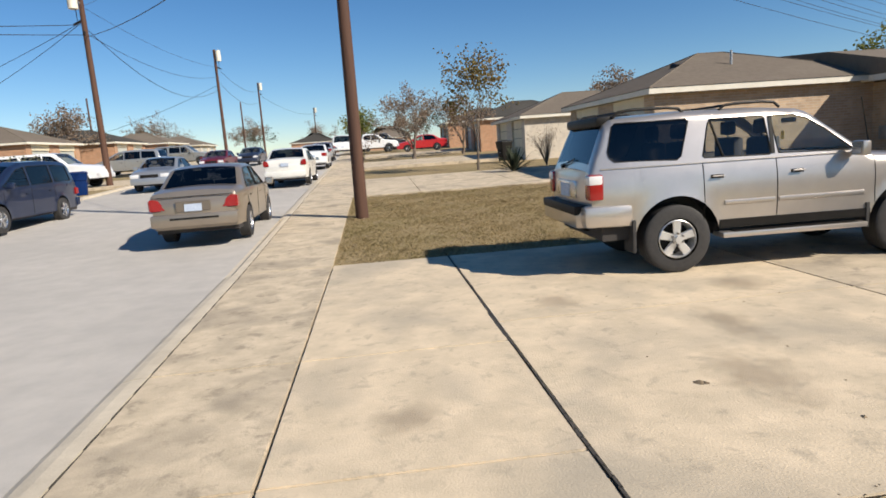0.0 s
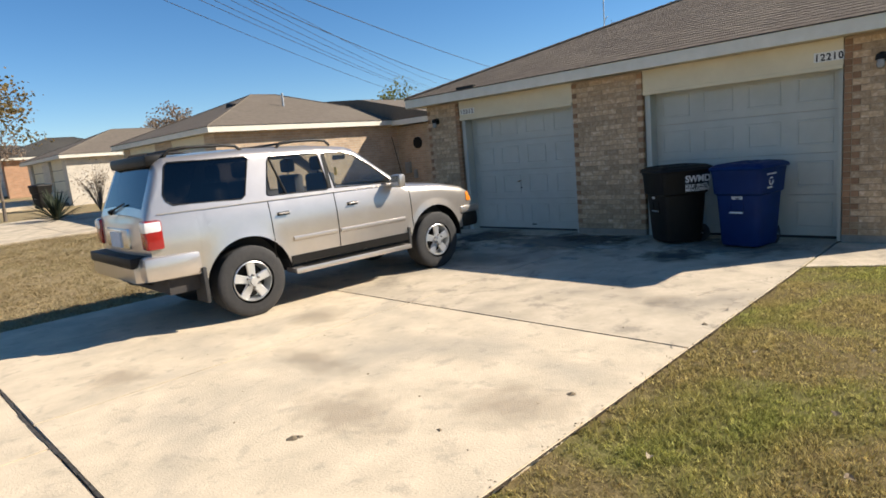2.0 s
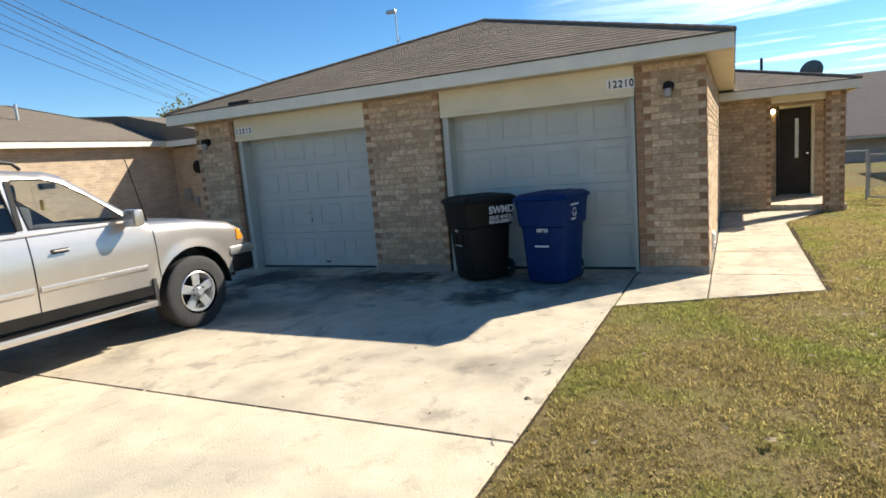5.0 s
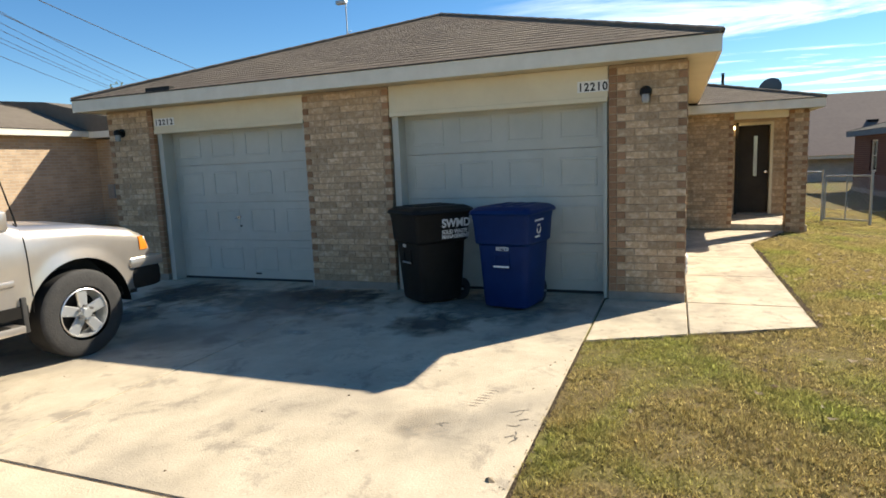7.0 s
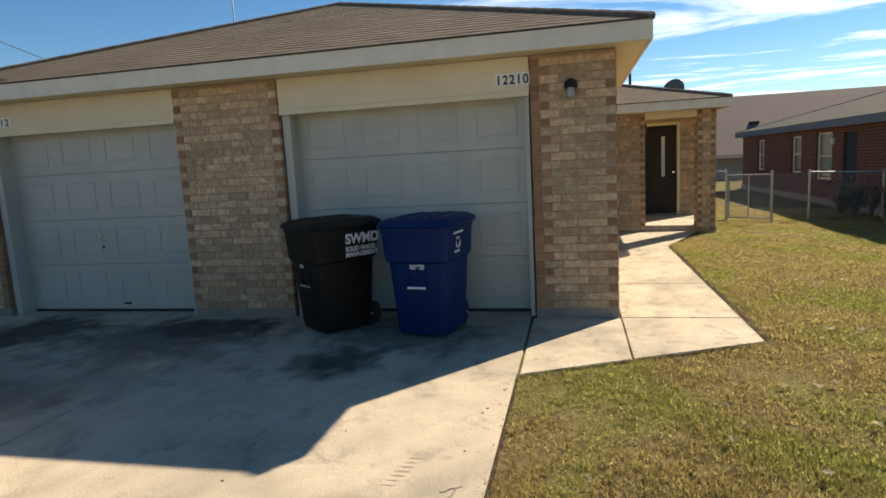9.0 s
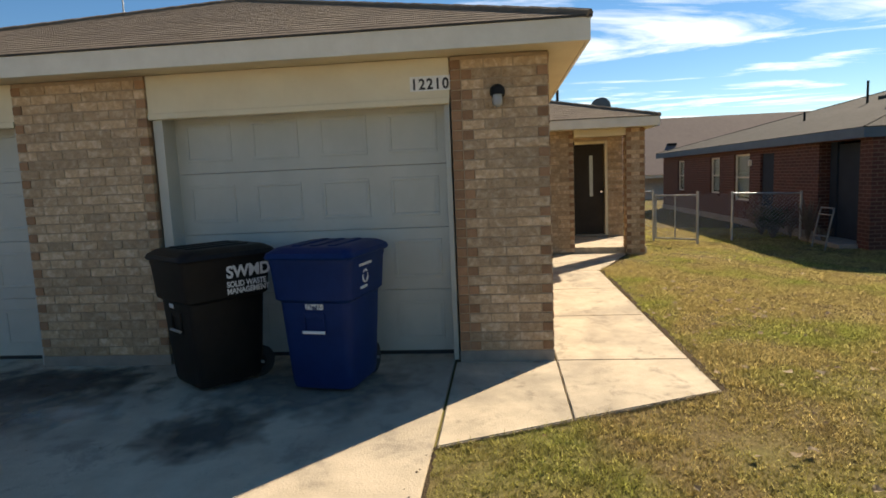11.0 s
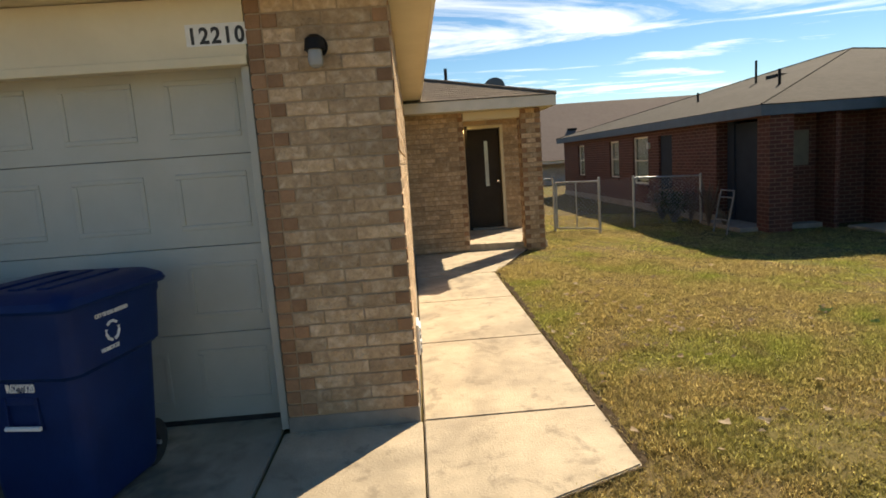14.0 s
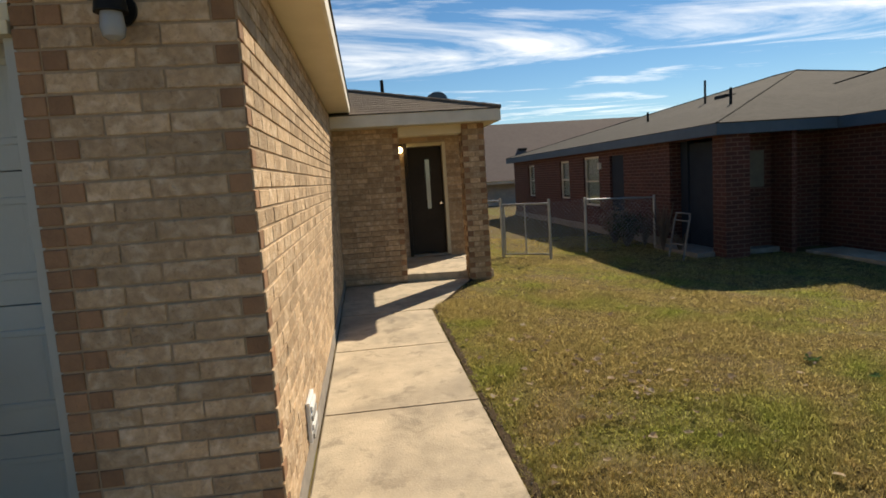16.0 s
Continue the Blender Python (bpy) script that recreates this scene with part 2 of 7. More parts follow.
FASCIA = material("fascia_paint", (0.72, 0.67, 0.56), (0.64, 0.59, 0.48), 4.0, 0.6, bump=0.1, bump_scale=30)
DOOR_PAINT = material("garage_door_paint", (0.47, 0.475, 0.42), (0.41, 0.415, 0.365), 2.0, 0.5, bump=0.08, bump_scale=40)
BLUE_TRIM = material("blue_grey_paint", (0.075, 0.115, 0.15), (0.06, 0.095, 0.125), 4.0, 0.6)
NAVY_DOOR = material("dark_blue_door", (0.032, 0.042, 0.055), (0.026, 0.034, 0.045), 3.0, 0.8, spec=0.2)
DARK_DOOR = material("dark_front_door", (0.034, 0.026, 0.019), (0.022, 0.017, 0.013), 3.0, 0.55, spec=0.25)
BLACK = material("black_plastic", (0.011, 0.010, 0.009), (0.016, 0.014, 0.012), 8.0, 0.5, bump=0.1, spec=0.18)
BLUE = material("blue_plastic", (0.0015, 0.016, 0.082), (0.002, 0.022, 0.105), 6.0, 0.5, bump=0.1, spec=0.18)
RUBBER = material("tyre_rubber", (0.022, 0.021, 0.02), (0.035, 0.032, 0.03), 12.0, 0.8, bump=0.3)
CHROME = material("bright_metal", (0.72, 0.72, 0.72), (0.62, 0.62, 0.62), 6.0, 0.25, 1.0)
GALV = material("galvanised_steel", (0.45, 0.46, 0.46), (0.36, 0.37, 0.37), 8.0, 0.5, 0.8)
WHITE_INK = material("white_marking", (0.78, 0.78, 0.76), (0.68, 0.68, 0.66), 20, 0.7)
BLACK_INK = material("black_marking", (0.02, 0.02, 0.02), (0.03, 0.03, 0.03), 20, 0.6)
POLE_WOOD = material("pole_wood", (0.10, 0.046, 0.026), (0.062, 0.03, 0.019), 5.0, 0.85, bump=0.6, bump_scale=25, stretch=(1, 1, 0.08))
WIRE = material("cable", (0.02, 0.02, 0.022), None, rough=0.6)
BARK = material("bark", (0.16, 0.125, 0.095), (0.11, 0.088, 0.068), 9.0, 0.95, bump=0.7, bump_scale=30)
GLASS_DARK = glass("tinted_glass", (0.05, 0.055, 0.065))
GLASS_CLEAR = glass("clear_glass", (0.84, 0.88, 0.86))
DARK_ROOM = material("dark_interior", (0.05, 0.045, 0.04), (0.035, 0.03, 0.028), 2.0, 0.9)
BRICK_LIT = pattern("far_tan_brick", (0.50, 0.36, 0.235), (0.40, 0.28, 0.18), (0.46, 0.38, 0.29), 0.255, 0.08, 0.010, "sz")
BRICK_RED = pattern("red_brick", (0.105, 0.030, 0.018), (0.066, 0.021, 0.014), (0.15, 0.085, 0.06), 0.235, 0.0773, 0.010, "sz", offset=0.5)
BRICK_CREAM = pattern("far_cream_brick", (0.62, 0.54, 0.43), (0.54, 0.47, 0.37), (0.55, 0.50, 0.42), 0.255, 0.08, 0.010, "sz")
BRICK_ORANGE = pattern("far_orange_brick", (0.46, 0.25, 0.14), (0.38, 0.20, 0.11), (0.42, 0.30, 0.20), 0.255, 0.08, 0.010, "sz")

# ---- mesh helpers ----


def world_of(ob):
    m = Matrix.Identity(4)
    while ob:
        m = ob.matrix_basis @ m
        ob = ob.parent
    return m


def thing(name, at, label, category, group="", kind="", turn=0.0):
    ob = new(name)
    ob.empty_display_size = 0.2
    ob.matrix_basis = pose(*at, 0, 0, turn)
    return tagged(ob, label, category, group, kind)


def part(name, bm, mat, parent=None, label="", local=False, smooth=False, kind=""):
    """Links a bmesh as one mesh object. Unless local, its coordinates are the world's."""
    if parent and not local:
        bm.transform(world_of(parent).inverted())
    me = bpy.data.meshes.new(name)
    bm.to_mesh(me)
    bm.free()
    if smooth:
        me.shade_smooth()
        me.set_sharp_from_angle(angle=radians(35))
    me.materials.append(mat)
    ob = new(name, me)
    ob.parent = parent
    if label:
        ob["label"] = label
    if kind:
        ob["kind"] = kind
    return ob


def structure(name, bm, mat, label, category, smooth=False):
    return tagged(part(name, bm, mat, smooth=smooth), label, category, kind="structure")


def box(bm, x0, x1, y0, y1, z0, z1, bevel=0.0):
    r = bmesh.ops.create_cube(bm, size=1.0, matrix=Matrix.LocRotScale(((x0 + x1) / 2, (y0 + y1) / 2, (z0 + z1) / 2), None, (abs(x1 - x0), abs(y1 - y0), abs(z1 - z0))))
    if bevel:
        edges = {e for v in r["verts"] for e in v.link_edges}
        bmesh.ops.bevel(bm, geom=list(edges), offset=bevel, segments=2, affect="EDGES", profile=0.6)
    return bm


def boxes(*lists, bevel=0.0):
    bm = bmesh.new()
    for b in lists:
        box(bm, *b, bevel=bevel)
    return bm


def rod(bm, p, q, r0, r1=None, seg=10, caps=True):
    p, q = Vector(p), Vector(q)
    d = q - p
    m = Matrix.Translation((p + q) / 2) @ d.to_track_quat("Z", "Y").to_matrix().to_4x4()
    bmesh.ops.create_cone(bm, cap_ends=caps, segments=seg, radius1=r0, radius2=r0 if r1 is None else r1, depth=d.length, matrix=m)
    return bm


def rods(*lists, seg=10):
    bm = bmesh.new()
    for item in lists:
        rod(bm, *item, seg=seg)
    return bm


def tube(bm, pts, r, seg=6):
    pts = [Vector(p) for p in pts]
    rings = []
    for i, p in enumerate(pts):
        d = (pts[min(i + 1, len(pts) - 1)] - pts[max(i - 1, 0)]).normalized()
        q = d.to_track_quat("Z", "Y")
        rr = r[i] if isinstance(r, (list, tuple)) else r
        rings.append([bm.verts.new(p + q @ Vector((rr * math.cos(a), rr * math.sin(a), 0))) for a in (2 * math.pi * k / seg for k in range(seg))])
    for a, b in zip(rings, rings[1:]):
        for k in range(seg):
            bm.faces.new((a[k], a[(k + 1) % seg], b[(k + 1) % seg], b[k]))
    bm.faces.new(rings[0][::-1])
    bm.faces.new(rings[-1])
    return bm


def prism(bm, poly, axis, a, b):
    """A polygon in the two other axes, drawn out along one axis from a to b."""
    def at(u, v, w):
        return {"x": (w, u, v), "y": (u, w, v), "z": (u, v, w)}[axis]
    lo = [bm.verts.new(at(u, v, a)) for u, v in poly]
    hi = [bm.verts.new(at(u, v, b)) for u, v in poly]
    bm.faces.new(lo)
    bm.faces.new(hi[::-1])
    for i in range(len(poly)):
        j = (i + 1) % len(poly)
        bm.faces.new((lo[j], lo[i], hi[i], hi[j]))
    bmesh.ops.recalc_face_normals(bm, faces=bm.faces)
    return bm


def from_lists(name, verts, faces):
    me = bpy.data.meshes.new(name)
    me.from_pydata(verts, [], faces)
    me.update()
    return me


def writing(name, text, size, at, rx, ry, rz, mat, parent=None, width=1.0):
    """Words in the built-in font, as a thin mesh."""
    cu = bpy.data.curves.new(name, "FONT")
    cu.body, cu.size, cu.extrude, cu.align_x = text, size, 0.002, "LEFT"
    cu.offset = size * 0.03
    ob = new(name + "_curve", cu)
    me = bpy.data.meshes.new_from_object(ob.evaluated_get(bpy.context.evaluated_depsgraph_get()))
    bpy.data.objects.remove(ob)
    me.materials.clear()
    me.materials.append(mat)
    res = new(name, me)
    m = pose(*at, rx, ry, rz) @ Matrix.Diagonal((width, 1, 1, 1))
    if parent:
        m = world_of(parent).inverted() @ m
    res.matrix_basis = m
    res.parent = parent
    return res


def smoothstep(v):
    v = max(0.0, min(1.0, v))
    return v * v * (3 - 2 * v)


def ground_z(x, y):
    """The lie of the land: the street climbs gently northwards, the yard falls a little to the south."""
    up = 0.03 * max(0.0, min(y, 75.0) - 9.8)
    return up - 0.23 * smoothstep((1.5 - y) / 5.2) * smoothstep((x - 8.0) / 6.0)


def kerb_x(y):
    return -1.19 - 0.038 * (min(max(y, 0.0), 9.8) - 4.0) - 0.02 * max(0.0, y - 9.8)


def far_kerb_x(y):
    return -10.2 - 0.07 * max(0.0, y - 15.0)

# ---- ground ----


def sheet(name, xs, ys, mat, label, category, lift=0.0, edge=None, rough=0.0):
    """A sheet that follows the land. xs: limits as functions of y."""
    bm = bmesh.new()
    rows = []
    rnd = random.Random(name)
    nx = max(2, edge or 12)
    for y in ys:
        a, b = xs[0](y), xs[1](y)
        rows.append([bm.verts.new((a + (b - a) * i / nx, y, ground_z(a + (b - a) * i / nx, y) + lift + rnd.uniform(-rough, rough))) for i in range(nx + 1)])
    for p, q in zip(rows, rows[1:]):
        for i in range(nx):
            bm.faces.new((p[i], p[i + 1], q[i + 1], q[i]))
    return structure(name, bm, mat, label, category, smooth=True)


def steps(a, b, n):
    return [a + (b - a) * i / n for i in range(n + 1)]


far_steps = steps(-30, 100, 65) + [150, 300, 700, 2000]
bm = bmesh.new()
cols = [-2000, -400, -80] + steps(-40, 45, 60) + [90, 400, 2000]
rows = []
for y in [-2000, -600, -100, -40] + steps(-24, 80, 80) + [120, 300, 2000]:
    rows.append([bm.verts.new((x, y, ground_z(x, y) - 0.14)) for x in cols])
for p, q in zip(rows, rows[1:]):
    for i in range(len(cols) - 1):
        bm.faces.new((p[i], p[i + 1], q[i + 1], q[i]))
structure("ground", bm, SOIL_DRY, "dry dormant turf ground reaching to the horizon", "ground", smooth=True)
sheet("road", (far_kerb_x, lambda y: kerb_x(y) - 0.10), far_steps, ROAD, "pale worn concrete street with faint stains", "road", lift=-0.06)
DRIVE_S, DRIVE_N, DRIVE_X = 3.49, 9.86, 1.62


def slab(name, poly, mat, label, top=0.0, depth=0.16, parent=None, category="pavement"):
    bm = bmesh.new()
    prism(bm, poly, "z", -depth, 0.0)
    edges = [e for e in bm.edges if all(abs(v.co.z) < 1e-6 for v in e.verts)]
    bmesh.ops.bevel(bm, geom=edges, offset=0.007, segments=2, affect="EDGES")
    for v in bm.verts:
        v.co.z += ground_z(v.co.x, v.co.y) + top
    if parent:
        return part(name, bm, mat, parent)
    return structure(name, bm, mat, label, category)


def bumps(x, y):
    """The small unevenness of the turf."""
    return 0.005 * (np.sin(2.3 * x + 0.9 * y) + np.sin(1.7 * y - 2.9 * x + 1.0) + 0.6 * np.sin(5.1 * x + 4.3 * y))


# lawns
def lawn_sheet(name, x0, x1, y0, y1, mat, label, nx, ny, lift):
    bm = bmesh.new()
    vs = []
    for j in range(ny + 1):
        row = []
        for i in range(nx + 1):
            x, y = x0 + (x1 - x0) * i / nx, y0 + (y1 - y0) * j / ny
            row.append(bm.verts.new((x, y, ground_z(x, y) + lift + bumps(x, y))))
        vs.append(row)
    for p, q in zip(vs, vs[1:]):
        for i in range(nx):
            bm.faces.new((p[i], p[i + 1], q[i + 1], q[i]))
    return structure(name, bm, mat, label, "lawn", smooth=True)


lawn_sheet("lawn_south", -0.02, 40.0, -30.0, 3.50, SOIL, "patchy brown and green winter lawn soil", 110, 90, -0.019)
lawn_sheet("lawn_north", -0.05, 9.6, 9.84, 19.3, SOIL_DRY, "straw-coloured dry winter lawn soil", 40, 40, -0.03)

# the drive: a concrete apron, three longitudinal bays and joints
drive = thing("driveway", (5, 6.5, 0), "tan stained concrete double driveway with joints", "driveway", kind="structure")
g = 0.006
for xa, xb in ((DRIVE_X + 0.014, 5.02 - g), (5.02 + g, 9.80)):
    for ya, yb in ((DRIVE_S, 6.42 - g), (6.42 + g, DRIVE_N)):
        slab("slab", [(xa, ya), (xb, ya), (xb, yb), (xa, yb)], CONCRETE if xa < 4 else CONCRETE_GRIME_SHADE, "", parent=drive)
for ya, yb in ((DRIVE_S - 9, DRIVE_S - 3.1), (DRIVE_S - 3.1 + g, 4.12 - g), (4.12 + g, 5.9 - g), (5.9 + g, DRIVE_N)):
    if yb > DRIVE_S:
        slab("slab", [(-0.02 + g, max(ya, 2.2)), (DRIVE_X - 0.006, max(ya, DRIVE_S - 0.4)), (DRIVE_X - 0.006, yb), (-0.02 + g, yb)], CONCRETE, "", parent=drive)
part("groove", boxes((DRIVE_X + 0.02, 9.78, 6.412, 6.428, -0.05, -0.005)), WALKWAY, drive, "pale tooled groove along the drive")
part("joint_filler", boxes((DRIVE_X - 0.008, DRIVE_X + 0.016, DRIVE_S - 0.3, DRIVE_N, -0.1, -0.012)), SEAL, drive, "black tar expansion joint")
bm = bmesh.new()
for k in range(70):
    y = DRIVE_S - 0.3 + (DRIVE_N - DRIVE_S + 0.3) * k / 70
    w = 0.009 + 0.008 * noise.noise(Vector((0, y * 3, 1)))
    c = DRIVE_X + 0.004 + 0.02 * noise.noise(Vector((3, y * 0.7, 0))) + 0.008 * noise.noise(Vector((3, y * 6, 0)))
    box(bm, c - w, c + w, y, y + 0.105, -0.02, 0.004)
part("crack_filler", bm, SEAL, drive, "ragged black joint sealant")
part("joint_bed", boxes((-0.05, 9.8, DRIVE_S + 0.02, DRIVE_N - 0.02, -0.15, -0.035)), SEAL, drive, "dark joint gaps")

walk_pave = thing("pavement", (-0.7, 12, 0), "tan concrete pavement along the kerb", "pavement", kind="structure")
cuts = [-24, -16, -9, -3, 0.6, 4.12, 5.9, 9.84, 11.6, 13.5, 15.55, 17.4, 19.4, 21.6, 24.0, 26.4, 29, 32, 36, 41, 47, 54, 62, 75]
for ya, yb in zip(cuts, cuts[1:]):
    slab("slab", [(kerb_x(ya) + 0.14, ya + g), (-0.03 - 0.012 * max(0, ya - 20), ya + g), (-0.03 - 0.012 * max(0, yb - 20), yb - g), (kerb_x(yb) + 0.14, yb - g)], WALKWAY, "", parent=walk_pave)
kerb = thing("kerb", (-1.3, 8, 0), "rounded pale concrete kerb with a cracked joint", "kerb", kind="structure")
for ya, yb in zip(cuts, cuts[1:]):
    bm = bmesh.new()
    dropped = 2 < ya < 9.5 or 15 < ya < 17.5 or 19 < ya < 24
    face = 0.02 if dropped else 0.05
    secs = []
    for y in (ya + 0.004, yb - 0.004):
        kx = kerb_x(y)
        z = ground_z(0, y)
        secs.append([bm.verts.new((kx + u, y, z + v)) for u, v in ((0.125, -0.2), (0.125, 0.0), (0.02, -0.004), (-0.06, -face), (-0.13, -0.055), (-0.13, -0.2))])
    for k in range(6):
        bm.faces.new((secs[0][k], secs[0][(k + 1) % 6], secs[1][(k + 1) % 6], secs[1][k]))
    bm.faces.new(secs[0])
    bm.faces.new(secs[1][::-1])
    bmesh.ops.recalc_face_normals(bm, faces=bm.faces)
    part("kerb_stone", bm, KERB, kerb)
part("kerb_joint", boxes(*[(kerb_x(y) + 0.122, kerb_x(y + 0.4) + 0.145, y, y + 0.4, ground_z(0, y) - 0.12, ground_z(0, y) - 0.004) for y in steps(-6, 30, 90)[:-1]]), SEAL, kerb, "dark joint behind the kerb")
far_kerb = thing("kerb", (-10.3, 20, 0.3), "pale concrete kerb on the far side of the street", "kerb", kind="structure")
for ya, yb in zip(cuts, cuts[1:]):
    bm = bmesh.new()
    lo = [(far_kerb_x(y) - u, y, ground_z(-10, y) + v) for y in (ya, yb) for u, v in ((0, -0.2), (0, -0.02), (0.03, 0.02), (0.35, 0.02), (0.35, -0.2))]
    vs = [bm.verts.new(p) for p in lo]
    for k in range(5):
        bm.faces.new((vs[k], vs[(k + 1) % 5], vs[5 + (k + 1) % 5], vs[5 + k]))
    bmesh.ops.recalc_face_normals(bm, faces=bm.faces)
    part("kerb_stone", bm, KERB, far_kerb)

# the path to the front door
path = thing("walkway", (12, 2.1, 0), "concrete garden path beside the sunlit brick wall", "path", kind="structure")
slab("slab", [(7.98, 3.47), (8.358, 2.664), (9.538, 2.664), (9.538, 3.47)], WALKWAY, "", parent=path)
slab("slab", [(8.363, 2.655), (8.84, 1.62), (9.543, 1.62), (9.543, 2.655)], WALKWAY, "", parent=path)
px = [9.55, 11.07, 12.55, 14.02]
for xa, xb in zip(px, px[1:]):
    slab("slab", [(xa + 0.003, 1.62), (xb - 0.005, 1.62), (xb - 0.005, 2.655), (xa + 0.003, 2.655)], WALKWAY, "", parent=path)
slab("slab", [(14.03, 1.60), (15.80, 0.86), (15.99, 0.86), (15.99, 2.66), (14.03, 2.66)], WALKWAY, "", parent=path)
slab("porch_slab", [(15.995, 0.45), (18.0, 0.45), (18.0, 1.76), (15.995, 1.76)], WALKWAY, "", top=0.11, depth=0.3, parent=path)
part("joint_bed", boxes((8.9, 15.9, 1.75, 2.66, -0.15, -0.03), (8.45, 9.5, 2.60, 2.75, -0.15, -0.03)), SEAL, path, "dark joint gaps")

# neighbour drives
for k, (y0, y1) in enumerate(((19.4, 26.2), (34.9, 41.5), (50.5, 57))):
    d = thing("driveway", (4, y0 + 3, ground_z(0, y0)), "pale concrete driveway of a neighbouring house", "driveway", kind="structure")
    for xa, xb in ((-0.02, 2.0), (2.01, 5.2), (5.21, 9.0)):
        slab("slab", [(xa, y0), (xb, y0), (xb, y1), (xa, y1)], WALKWAY, "", top=0.012, parent=d)


def soft_stain(name, c1, c2, strength):
    """A stain that fades out unevenly towards its edge."""
    m = material(name, c1, c2, 6.0, 0.8)
    nt = m.node_tree
    n, link = nt.nodes.new, nt.links.new
    co, dist, noi, add, rng = n("ShaderNodeTexCoord"), n("ShaderNodeVectorMath"), n("ShaderNodeTexNoise"), n("ShaderNodeMath"), n("ShaderNodeMapRange")
    flat = n("ShaderNodeVectorMath")
    flat.operation = "MULTIPLY"
    flat.inputs[1].default_value = (1, 1, 0)
    link(co.outputs["Generated"], flat.inputs[0])
    dist.operation = "DISTANCE"
    dist.inputs[1].default_value = (0.5, 0.5, 0)
    link(flat.outputs[0], dist.inputs[0])
    noi.inputs["Scale"].default_value, noi.inputs["Detail"].default_value = 5.0, 8
    link(n("ShaderNodeNewGeometry").outputs["Position"], noi.inputs["Vector"])
    add.operation = "MULTIPLY_ADD"
    link(noi.outputs["Fac"], add.inputs[0])
    add.inputs[1].default_value = 0.7
    link(dist.outputs["Value"], add.inputs[2])
    rng.inputs["From Min"].default_value, rng.inputs["From Max"].default_value = 0.45, 0.80
    rng.inputs["To Min"].default_value, rng.inputs["To Max"].default_value = strength, 0.0
    link(add.outputs[0], rng.inputs["Value"])
    link(rng.outputs[0], nt.nodes["Principled BSDF"].inputs["Alpha"])
    return m


def stain(x, y, rx, ry, mat, label, z=0.0022):
    bm = bmesh.new()
    bm.faces.new([bm.verts.new((x + rx * u, y + ry * v, z)) for u, v in ((-1, -1), (1, -1), (1, 1), (-1, 1))])
    part("stain", bm, mat, drive, label)


OIL = soft_stain("oil_stain", (0.06, 0.052, 0.042), (0.11, 0.095, 0.075), 0.85)
WORN = soft_stain("worn_patch", (0.62, 0.55, 0.44), (0.52, 0.45, 0.35), 0.7)
DULL = soft_stain("dull_stain", (0.24, 0.20, 0.15), (0.32, 0.265, 0.195), 0.30)
for x, y, rx, ry, mt, lb in ((8.15, 4.95, 0.5, 0.5, OIL, "dark oil stain"), (8.5, 6.1, 0.3, 0.45, WORN, "pale worn patch"), (8.2, 7.6, 0.3, 0.6, WORN, "pale worn patch"), (7.6, 6.1, 0.12, 0.18, WORN, "pale worn patch"),
                             (2.95, 4.75, 0.35, 0.6, DULL, "dull brown stain"), (3.6, 3.95, 0.4, 0.5, DULL, "dull brown stain"), (3.4, 5.8, 0.25, 0.6, DULL, "dull brown stain"), (2.3, 6.9, 0.3, 0.4, DULL, "dull brown stain"),
                             (4.2, 6.9, 0.4, 0.45, DULL, "dull brown stain"), (6.1, 4.2, 0.3, 0.3, DULL, "dull brown stain"), (0.75, 4.7, 0.3, 0.3, DULL, "dull brown stain"), (8.9, 8.6, 0.8, 0.9, OIL, "dark oil stain"), (7.6, 8.4, 0.7, 0.6, OIL, "dark oil stain"), (9.1, 6.6, 0.5, 0.9, OIL, "dark damp stain"), (7.2, 7.2, 0.5, 0.9, DULL, "dull brown stain")):
    stain(x, y, rx, ry, mt, lb)
# grime by the doors, with the garage's shade on the drive painted in too
DIRT_AND_SHADE = soft_stain("dirt_and_shade_tint", (0.16, 0.14, 0.115), (0.25, 0.215, 0.17), 0.8)
for k, (x, y, rx, ry) in enumerate(((8.95, 4.55, 0.84, 1.05), (8.75, 7.0, 1.03, 1.5), (8.75, 9.0, 1.03, 0.8))):
    stain(x, y, rx, ry, DIRT_AND_SHADE, "ground-in dirt and painted shade before the garage", 0.0012)

def scuff(x, y, length, seed, width=0.004):
    """A thin wandering dark scratch on the concrete."""
    rnd = random.Random(seed)
    bm = bmesh.new()
    a = rnd.uniform(0, 6.28)
    for _ in range(max(2, int(length / 0.03))):
        a += rnd.uniform(-0.8, 0.8)
        u, v = x + 0.03 * math.cos(a), y + 0.03 * math.sin(a)
        px_, py_ = -math.sin(a) * width * rnd.uniform(0.5, 1.2), math.cos(a) * width * rnd.uniform(0.5, 1.2)
        bm.faces.new([bm.verts.new(c) for c in ((x - px_, y - py_, 0.003), (x + px_, y + py_, 0.003), (u + px_, v + py_, 0.003), (u - px_, v - py_, 0.003))])
        x, y = u, v
    part("scuff_mark", bm, SCUFF, drive, "dark scratch on the concrete")


SCUFF = material("scuff", (0.13, 0.11, 0.085), (0.22, 0.185, 0.14), 30, 0.9)
for k, (x, y, l) in enumerate(((6.46, 3.60, 0.12), (6.44, 3.63, 0.09), (6.30, 3.62, 0.08), (6.24, 3.60, 0.10), (6.08, 3.58, 0.10), (6.10, 3.60, 0.08), (6.06, 3.585, 0.10), (6.1, 4.03, 0.08), (6.13, 4.06, 0.07), (5.03, 3.62, 0.10))):
    scuff(x, y, l, 60 + k)
